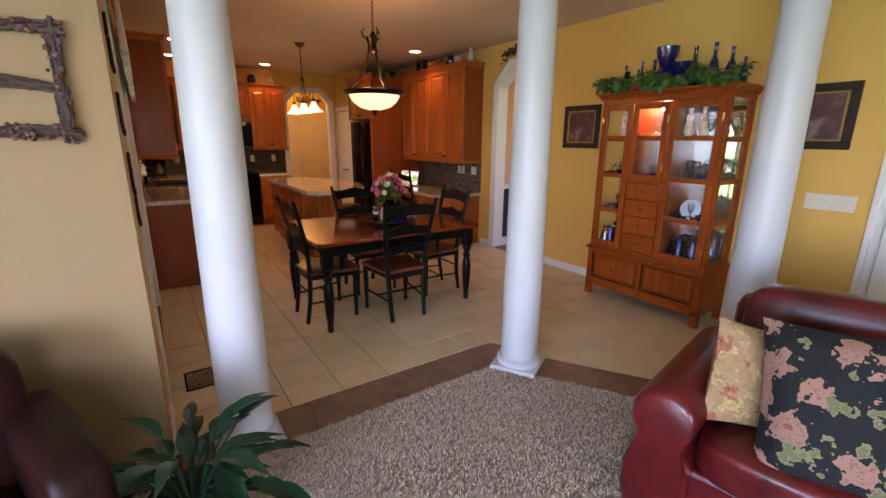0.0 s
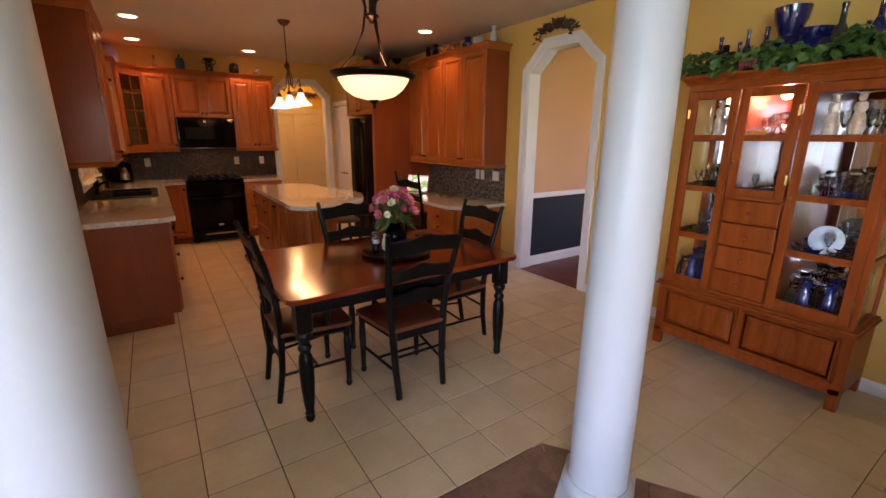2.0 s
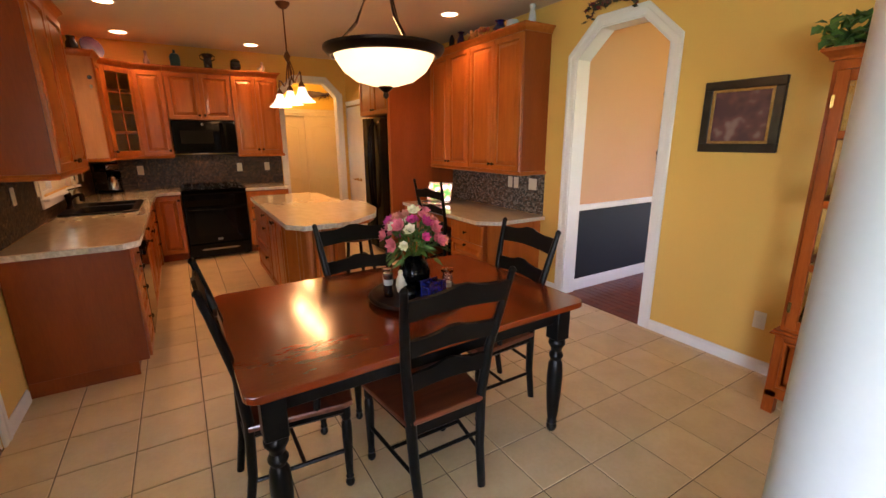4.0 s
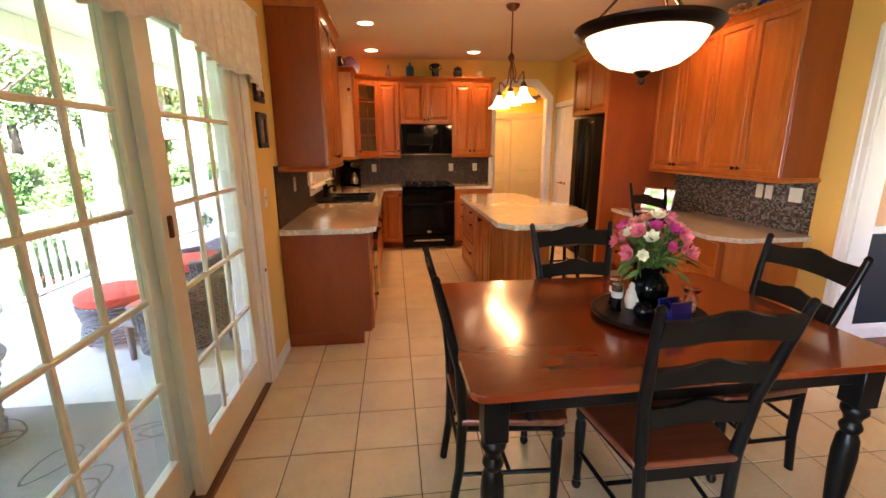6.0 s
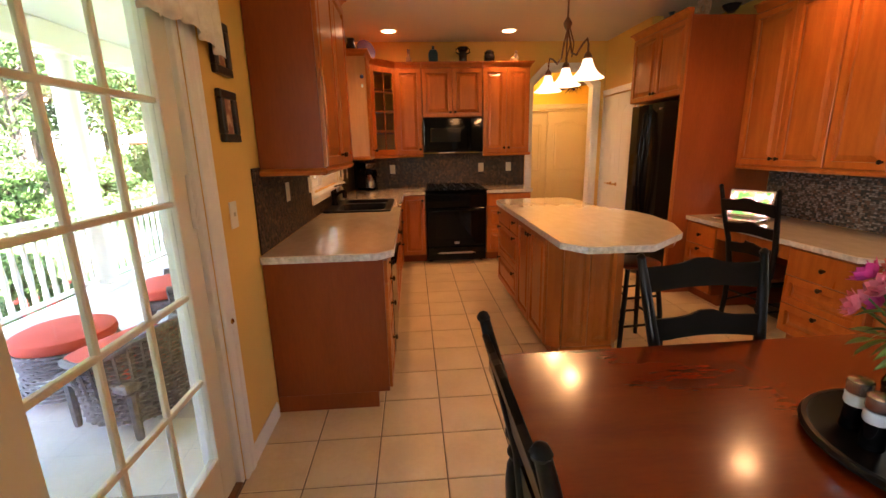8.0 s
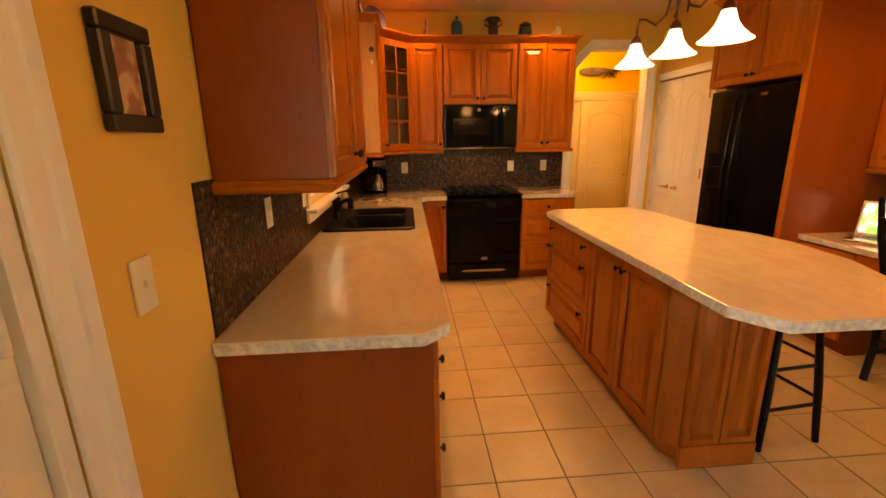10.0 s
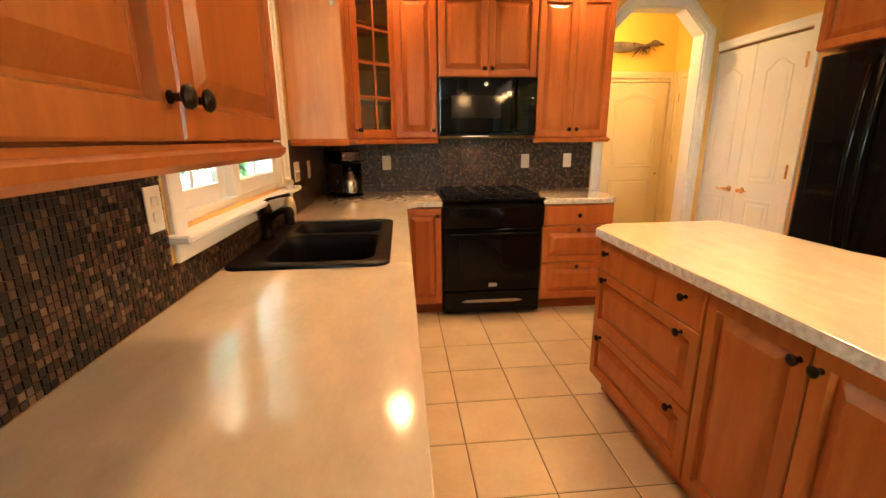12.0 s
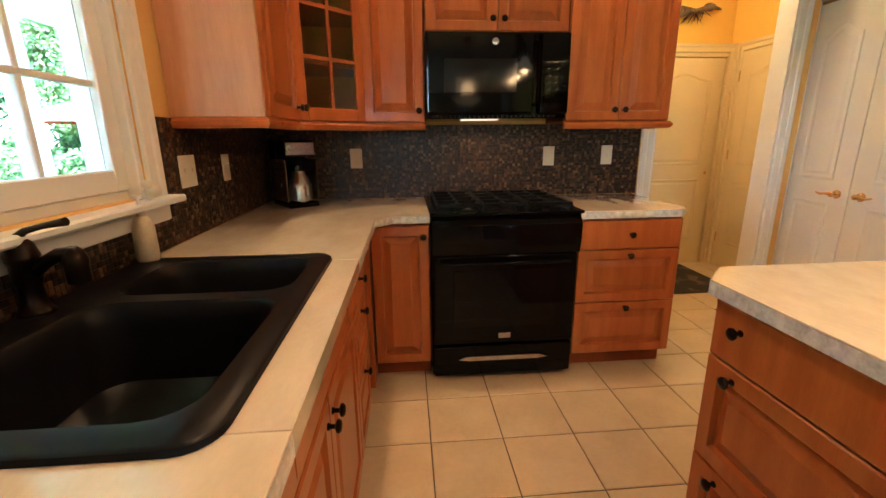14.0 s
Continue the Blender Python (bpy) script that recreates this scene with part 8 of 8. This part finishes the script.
def wicker_chair(m, group="wicker chairs on the porch"):
    c = thing("wicker_chair", m, "dark grey wicker porch chair with a red seat cushion", "chair", group)
    bm = B()
    # woven shell: strands round the back and sides
    for j in range(30):
        z = 0.10 + j * 0.0235
        top = 0.10 + 29 * 0.0235
        pts = []
        k = z / top
        for i in range(41):
            t = radians(-20 + 220 * i / 40)
            hmax = 0.46 + 0.16 * max(0.0, math.sin(t)) ** 1.5
            if z > hmax:
                continue
            r = 0.30 + 0.05 * k
            wv = 0.006 * (1 if (i + j) % 2 else -1)
            pts.append(((r + wv) * math.cos(t), (r * 0.95 + wv) * math.sin(t), z))
        if len(pts) > 3:
            tube(bm, pts, 0.0122, 4)
    for i in range(41):
        t = radians(-20 + 220 * i / 40)
        hmax = 0.46 + 0.16 * max(0.0, math.sin(t)) ** 1.5
        if i % 2 == 0:
            tube(bm, [(0.30 * math.cos(t), 0.285 * math.sin(t), 0.08), (0.35 * math.cos(t), 0.335 * math.sin(t), hmax)], 0.009, 4)
    part("woven_shell", bm, WICK, c, kind="stuff")
    bm = B()
    pts = []
    for i in range(25):
        t = radians(-20 + 220 * i / 24)
        pts.append((0.35 * math.cos(t), 0.335 * math.sin(t), 0.46 + 0.16 * max(0.0, math.sin(t)) ** 1.5))
    tube(bm, pts, 0.022, 8)
    part("rim", bm, WICK, c, smooth=True)
    bm = B()
    rbox(bm, (-0.29, -0.30, 0.28), (0.29, 0.24, 0.34), 0.02)
    part("seat_frame", bm, WICK, c)
    cushion("seat_cushion", 0.54, 0.52, 0.10, REDC, c, place(0, -0.02, 0.395), 0.02, 8)
    for x in (-0.25, 0.25):
        for y in (-0.25, 0.22):
            bm = B()
            lathe(bm, [(0.018, 0), (0.022, 0.02), (0.028, 0.28)], 8, place(x, y))
            part("leg", bm, WICK, c, smooth=True)
    return c


w1 = wicker_chair(place(0.12, 6.88, DZ0, -110))
copy_thing(w1, place(-0.30, 8.20, DZ0, -60))


def ottoman(m):
    o = thing("wicker_ottoman", m, "dark grey wicker ottoman with a red cushion on the porch", "ottoman")
    bm = B()
    for j in range(13):
        z = 0.06 + j * 0.0235
        r = 0.245 + 0.03 * abs(j - 6) / 6
        tube(bm, [((r + 0.005 * (1 if (i + j) % 2 else -1)) * math.cos(math.tau * i / 36), (r + 0.005 * (1 if (i + j) % 2 else -1)) * math.sin(math.tau * i / 36), z) for i in range(37)], 0.010, 4)
    part("woven_body", bm, WICK, o, kind="stuff")
    for k in range(4):
        a = math.tau * (k + 0.5) / 4
        bm = B()
        lathe(bm, [(0.018, 0), (0.028, 0.08)], 8, place(0.22 * math.cos(a), 0.22 * math.sin(a)))
        part("leg", bm, WICK, o, smooth=True)
    bm = B()
    lathe(bm, [(0.2, 0.33), (0.235, 0.345), (0.27, 0.36), (0.283, 0.39), (0.275, 0.425), (0.23, 0.445), (0.12, 0.458), (0.0, 0.46)], 32)
    part("cushion", bm, REDC, o, "round red cushion", smooth=True)
    return o


ottoman(place(-0.52, 7.17, DZ0))
wt = thing("wicker_side_table", place(-0.62, 5.72, DZ0), "grey wicker side table with glass top on the porch rug", "table")
bm = B()
for j in range(16):
    z = 0.07 + j * 0.026
    r = 0.26 + 0.05 * (j / 15) ** 2
    tube(bm, [((r + 0.005 * (1 if (i + j) % 2 else -1)) * math.cos(math.tau * i / 36), (r + 0.005 * (1 if (i + j) % 2 else -1)) * math.sin(math.tau * i / 36), z) for i in range(37)], 0.011, 4)
part("woven_body", bm, WICK, wt, kind="stuff")
bm = B()
tube(bm, [(0.325 * math.cos(math.tau * i / 36), 0.325 * math.sin(math.tau * i / 36), 0.49) for i in range(37)], 0.02, 8)
part("rim", bm, WICK, wt, smooth=True)
bm = B()
lathe(bm, [(0.30, 0.492), (0.30, 0.500)], 36)
part("glass_top", bm, BGLASS, wt, "dark glass top")
for k in range(4):
    a = math.tau * (k + 0.5) / 4
    bm = B()
    lathe(bm, [(0.02, 0), (0.03, 0.09)], 8, place(0.25 * math.cos(a), 0.25 * math.sin(a)))
    part("leg", bm, WICK, wt, smooth=True)

GRASS = mat("lawn", (0.10, 0.20, 0.035), (0.055, 0.125, 0.02), 2.5, 0.95, 0.02, 0.6, 0.03, fine=40)
bm = B()
n = 60
vv = [[bm.verts.new((-400 + 800 * (i / n), -400 + 800 * (j / n), -0.55)) for i in range(n + 1)] for j in range(n + 1)]
for j in range(n):
    for i in range(n):
        bm.faces.new((vv[j][i], vv[j][i + 1], vv[j + 1][i + 1], vv[j + 1][i]))
part("ground", bm, GRASS, kind="structure")
PATH_M = mat("garden_path", (0.62, 0.60, 0.52), (0.5, 0.48, 0.40), 2, 0.9, 0.03, 0.3, 0.01)
bm = B()
box(bm, (-60, 11.5, -0.56), (-9.0, 13.2, -0.53))
part("path", bm, PATH_M, kind="structure")

GLEAF = mat("garden_leaf", (0.12, 0.20, 0.055), (0.055, 0.115, 0.03), 3, 0.7, 0.05, 0.0, island=True, rand=0.35)
BARK = mat("bark", (0.10, 0.075, 0.055), (0.05, 0.038, 0.03), 6, 0.9, 0.05, 0.6, 0.02)


def leaf_cloud(rs, blobs, per, size):
    """Small bent leaf pairs scattered through soft blobs."""
    P, R = [], []
    for (x, y, z, r, rz_) in blobs:
        d = rs.normal(size=(per, 3))
        d /= np.linalg.norm(d, axis=1)[:, None]
        rad = r * rs.uniform(0.55, 1.08, per)[:, None]
        P.append(np.array([x, y, z]) + d * rad * np.array([1, 1, rz_]))
    P = np.concatenate(P)
    n = len(P)
    a = rs.normal(size=(n, 3))
    a /= np.linalg.norm(a, axis=1)[:, None]
    b = np.cross(a, rs.normal(size=(n, 3)))
    b /= np.linalg.norm(b, axis=1)[:, None]
    s = rs.uniform(0.6, 1.3, n)[:, None] * size
    V = np.stack([P - a * s, P + b * s * 0.45, P + a * s, P - b * s * 0.45], 1).reshape(-1, 3)
    F = (np.arange(n)[:, None] * 4 + np.array([[0, 1, 2, 3]])).tolist()
    return V.tolist(), F


def tree(x, y, h, r, seed, nb=26, per=520, label="tall leafy green garden tree", name="tree", cat="tree"):
    t = thing(name, place(x, y, -0.55), label, cat, "garden trees")
    rs = np.random.default_rng(seed)
    rt_ = random.Random(seed)
    bm = B()
    tube(bm, [(0, 0, 0), (0.05, 0.02, h * 0.3), (rt_.uniform(-0.2, 0.2), 0.1, h * 0.6), (0.1, 0, h * 0.85)], [0.05 * r + 0.05, 0.04 * r + 0.03, 0.025 * r + 0.02, 0.02], 10)
    for k in range(7):
        a = rt_.uniform(0, 6.28)
        z0_ = h * rt_.uniform(0.3, 0.6)
        tube(bm, [(0.03, 0.02, z0_), (math.cos(a) * r * 0.4, math.sin(a) * r * 0.4, z0_ + h * 0.12), (math.cos(a) * r * 0.8, math.sin(a) * r * 0.8, z0_ + h * 0.22)], [0.02 * r, 0.013 * r, 0.006 * r], 6)
    part("trunk", bm, BARK, t, smooth=True)
    blobs = []
    for k in range(nb):
        a, u = rt_.uniform(0, 6.28), rt_.random() ** 0.6
        z = rt_.uniform(0.22, 1.0)
        w = r * (0.35 + 0.65 * math.sin(math.pi * min(1, (z - 0.1) * 0.95)))
        blobs.append((math.cos(a) * u * w, math.sin(a) * u * w, z * h, r * rt_.uniform(0.22, 0.42), 0.75))
    V, F = leaf_cloud(rs, blobs, per, 0.020 * h ** 0.5 + 0.03)
    me = bpy.data.meshes.new("crown")
    me.from_pydata(V, [], F)
    me.materials.append(GLEAF)
    c = new("crown", me)
    c.parent = t
    tagged(c, kind="stuff")
    return t


rw = random.Random(21)
base_t = [tree(-13.0, 22.0, 8.5, 3.6, 1), tree(-9.0, 26.0, 10.0, 4.2, 2)]
spots = [(-16, 15, 1.0), (-22, 20, 1.3), (-17, 28, 1.2), (-5.5, 30, 1.1), (-1.0, 27, 0.9), (-24, 32, 1.5), (-12, 36, 1.6), (-30, 25, 1.6), (-4, 40, 1.7), (-20, 10, 1.2), (-28, 14, 1.5), (-26, 5, 1.4), (4, 34, 1.2), (-36, 34, 2.0), (-22, 44, 2.0), (-8, 50, 2.1), (-38, 20, 2.0), (-19, 2, 1.2), (-9, 33, 1.5), (-6, 35, 1.6), (-14, 41, 1.9), (-17, 36, 1.6), (-11, 30, 1.3), (-3, 33, 1.3), (-20, 38, 1.8), (-7, 29, 1.2), (-14, 31, 1.4), (-23, 27, 1.4)]
for k, (x, y, s) in enumerate(spots):
    copy_thing(base_t[k % 2], place(x, y, -0.55, rw.uniform(0, 360)) @ Matrix.Diagonal((s, s, s, 1)))
bush = tree(-7.2, 17.5, 1.5, 1.1, 5, 22, 420, "round green garden shrub", "shrub", "shrub")
for x, y, s in ((-9.2, 17.0, 1.1), (-8.4, 19.6, 1.2), (-10.5, 14.0, 1.0), (-11.5, 18.5, 1.5), (-4.5, 17.0, 0.9), (-3.2, 15.5, 1.0), (-12.5, 12.0, 1.2), (-14, 17, 1.6), (-8.0, 21.5, 1.5), (-3.5, 20.5, 1.5), (-2.6, 12.5, 0.7), (-3.0, 9.6, 0.5)):
    copy_thing(bush, place(x, y, -0.55, rw.uniform(0, 360)) @ Matrix.Diagonal((s, s, s, 1)))
bm = B()
ring_ = random.Random(6)
for i in range(150):
    bmesh.ops.create_icosphere(bm, subdivisions=1, radius=0.02 * ring_.uniform(0.8, 1.5), matrix=Matrix.Translation((-2.6 + ring_.uniform(-0.5, 0.3), 9 + ring_.uniform(-4.0, 5.0), -0.25 + ring_.uniform(-0.15, 0.2))))
tagged(part("red_flowers", bm, REDC), "red flowers in the bed behind the porch railing", "flowers", kind="stuff")

um = thing("patio_umbrella", place(-6.3, 20.2, -0.55), "open white patio umbrella with a red valance", "umbrella")
bm = B()
tube(bm, [(0, 0, 0), (0, 0, 2.98)], 0.03, 8)
part("pole", bm, BRONZE, um, smooth=True)
bm = B()
apex = bm.verts.new((0, 0, 3.0))
rim = [bm.verts.new((1.5 * math.cos(t), 1.5 * math.sin(t), 2.50)) for t in [2 * math.pi * i / 16 for i in range(16)]]
for i in range(16):
    bm.faces.new((apex, rim[i], rim[(i + 1) % 16]))
cn = part("canopy", bm, WHITE, um)
cn.modifiers.new("thick", "SOLIDIFY").thickness = 0.01
bm = B()
hi_ = [bm.verts.new((1.505 * math.cos(t), 1.505 * math.sin(t), 2.50)) for t in [2 * math.pi * i / 16 for i in range(16)]]
lo_ = [bm.verts.new((1.51 * math.cos(t), 1.51 * math.sin(t), 2.31)) for t in [2 * math.pi * i / 16 for i in range(16)]]
for i in range(16):
    bm.faces.new((hi_[i], hi_[(i + 1) % 16], lo_[(i + 1) % 16], lo_[i]))
vl = part("valance", bm, REDC, um)
vl.modifiers.new("thick", "SOLIDIFY").thickness = 0.01

# ---- floor tiles, one by one ----
S = 0.317
X0, Y0 = 1.272, 5.692


def tile_mesh(name, sx, sy, material, h=0.008, r=0.004):
    bm = B()
    x, y = sx / 2, sy / 2
    v = [[bm.verts.new(q) for q in ((-x + a, -y + a, z), (x - a, -y + a, z), (x - a, y - a, z), (-x + a, y - a, z))] for a, z in ((0, -h), (0, -r * 0.6), (r, 0))]
    for a, b in zip(v, v[1:]):
        for i in range(4):
            bm.faces.new((a[i], a[(i + 1) % 4], b[(i + 1) % 4], b[i]))
    bm.faces.new(v[-1])
    me = bpy.data.meshes.new(name)
    bm.to_mesh(me)
    bm.free()
    me.materials.append(material)
    return me


cells = []
for i in range(-2, 14):
    for j in range(-6, 20):
        a0, b0 = X0 + i * S, Y0 + j * S
        lo_y = 3.855
        xa, xb = max(a0, XL), min(a0 + S, XR)
        ya, yb = max(b0, lo_y), min(b0 + S, YB + 0.06 if not (HALL[0] < a0 + S / 2 < HALL[1]) else 11.75)
        if b0 > YB:
            xa, xb, yb = max(a0, 2.2), min(a0 + S, 4.93), min(b0 + S, 11.75)
        if xb - xa < 0.02 or yb - ya < 0.02:
            continue
        cells.append((xa, xb, ya, yb))


def edge_x(y):
    """Where the brown border's inner side runs on the slanting stretch."""
    return 3.07 + (3.885 - y) * 0.62


def covered(c):
    xa, xb, ya, yb = c
    if xb < LF - 0.08 and ya > 6.62:
        return True
    if ya > 9.80 and xb < 3.2:
        return True
    if xa > IX0 + 0.1 and xb < IX1 and ya > 7.2 and yb < 8.5:
        return True
    if xa > 4.5 and ya > 6.6 and yb < YB:
        return True
    return False


cells = [c for c in cells if not covered(c)]
cells.sort(key=lambda c: math.hypot((c[0] + c[1]) / 2 - 2.0, (c[2] + c[3]) / 2 - 6.4))
meshes = {}


def lay(name, c, material, parent, rz=0.0):
    g = 0.005
    sx, sy = round(c[1] - c[0] - g, 3), round(c[3] - c[2] - g, 3)
    key = (sx, sy, material.name)
    if key not in meshes:
        meshes[key] = tile_mesh(name, sx, sy, material)
    ob = new(name, meshes[key])
    ob.location = ((c[0] + c[1]) / 2, (c[2] + c[3]) / 2, 0)
    ob.parent = parent
    return ob


for c in cells[:290]:
    lay("tile", c, TILE, floor_ob)
rest = cells[290:]
bm = B()
for c in rest:
    g = 0.0018
    box(bm, (c[0] + g, c[2] + g, -0.008), (c[1] - g, c[3] - g, 0))
if rest:
    tagged(part("far_tiles", bm, TILE, floor_ob), kind="stuff")

# the beige tiles in front of the slanting border, and the border itself
UD = Vector((0.5269, -0.8499))
VN = Vector((0.8499, 0.5269))
P0 = Vector((3.07, 3.875))
border_mesh = tile_mesh("border_tile", 0.315, 0.275, BTILE)
for k in range(8):
    ob = new("border_tile", border_mesh)
    ob.parent = floor_ob
    ob.location = (XL + 0.02 + (k + 0.5) * 0.3185 - 0.16 * (k == -1), 3.712, 0.001)
    if ob.location.x > 2.9:
        bpy.data.objects.remove(ob)
bm = B()
prism(bm, [(2.93, 3.575), (3.065, 3.847), (2.93, 3.849)], -0.008, 0.001)
prism(bm, [(2.934, 3.575), (2.94, 3.52), (3.20, 3.66), (3.07, 3.849)], -0.008, 0.001)
tagged(part("border_tile", bm, BTILE, floor_ob))
for k in range(9):
    c = Vector((2.86, 3.565)) + UD * (0.22 + k * 0.3185) + VN * 0.138
    ob = new("border_tile", border_mesh)
    ob.parent = floor_ob
    ob.location = (c.x, c.y, 0.001)
    ob.rotation_euler = (0, 0, math.atan2(UD.y, UD.x))

# beige tiles between the slanting border and the wall, clipped to it
inner = Vector((2.86, 3.565)) + VN * 0.280
bm = B()
for i in range(3, 14):
    for j in range(-26, -5):
        a0, b0 = X0 + i * S, Y0 + j * S
        q = [Vector((a0 + 0.0018, b0 + 0.0018)), Vector((min(a0 + S, XR) - 0.0018, b0 + 0.0018)), Vector((min(a0 + S, XR) - 0.0018, min(b0 + S, 3.855) - 0.0018)), Vector((a0 + 0.0018, min(b0 + S, 3.855) - 0.0018))]
        if a0 > XR - 0.02 or b0 > 3.84:
            continue
        out = []
        for u, v in zip(q, q[1:] + q[:1]):
            du, dv = (u - inner).dot(VN), (v - inner).dot(VN)
            if du >= 0:
                out.append(u)
            if du * dv < 0:
                out.append(u.lerp(v, du / (du - dv)))
        if len(out) >= 3:
            area = abs(sum(a.x * b.y - b.x * a.y for a, b in zip(out, out[1:] + out[:1]))) / 2
            if area > 0.0008:
                prism(bm, [(p.x, p.y) for p in out], -0.008, 0.0)
tagged(part("near_tiles", bm, TILE, floor_ob), kind="stuff")

# hardwood boards in the dining room
bm_ = None
k = 0
for i in range(34):
    x = XR + 0.012 + i * 0.083
    me_key = "board"
    y = 3.2 + (i * 7 % 5) * 0.27
    while y < ARCH[1] + 0.03 and x < 7.9:
        y2 = min(y + 0.95, ARCH[1] + 0.036)
        key = (round(y2 - y, 3), "board")
        if key not in meshes:
            meshes[key] = tile_mesh("board", 0.081, y2 - y - 0.002, HARDW, 0.012, 0.002)
        ob = new("board", meshes[key])
        ob.location = (x + 0.0415, (y + y2) / 2, -0.002)
        ob.parent = dining_floor
        y = y2
        k += 1

# carpet
CARPET = ramp_mat("carpet_pile", [(0.0, (0.44, 0.34, 0.255)), (0.4, (0.52, 0.41, 0.315)), (0.75, (0.58, 0.47, 0.365)), (0.9, (0.64, 0.53, 0.42))], 20, 0.95, island=True, bump=0.0)
CARPB = mat("carpet_base", (0.46, 0.36, 0.27), (0.36, 0.28, 0.20), 30, 0.95, 0.02, 0.5, 0.01, fine=150)
bm = B()
prism(bm, [(-2.19, -2.99), (XR - 0.01, -2.99), (XR - 0.01, -0.1), (2.86, 3.565), (-2.19, 3.565)], -0.015, 0.004)
carpet = tagged(part("carpet", bm, CARPB), "beige shaggy wall-to-wall carpet", "carpet", kind="stuff")
rng = np.random.default_rng(5)
n = 110000
px = rng.uniform(0.3, 3.7, n)
py = rng.uniform(1.9, 3.56, n)
side = (px - 2.86) * VN.x + (py - 3.565) * VN.y
ok = side < -0.004
px, py = px[ok], py[ok]
n = len(px)
ang = rng.uniform(0, 2 * np.pi, n)
lean = rng.uniform(0.006, 0.018, n)
hgt = rng.uniform(0.007, 0.015, n)
wd = rng.uniform(0.002, 0.004, n)
dx, dy = np.cos(ang), np.sin(ang)
b1_ = np.stack([px - dy * wd, py + dx * wd, np.full(n, 0.003)], 1)
b2_ = np.stack([px + dy * wd, py - dx * wd, np.full(n, 0.003)], 1)
t1_ = np.stack([px + dx * lean + dy * wd * 0.6, py + dy * lean - dx * wd * 0.6, 0.003 + hgt], 1)
t2_ = np.stack([px + dx * lean - dy * wd * 0.6, py + dy * lean + dx * wd * 0.6, 0.003 + hgt], 1)
vs = np.stack([b1_, b2_, t1_, t2_], 1).reshape(-1, 3)
fs = (np.arange(n)[:, None] * 4 + np.array([[0, 1, 2, 3]])).tolist()
me = bpy.data.meshes.new("carpet_tufts")
me.from_pydata(vs.tolist(), [], fs)
me.materials.append(CARPET)
tufts = new("carpet_tufts", me)
tufts.parent = carpet
tagged(tufts, kind="stuff")
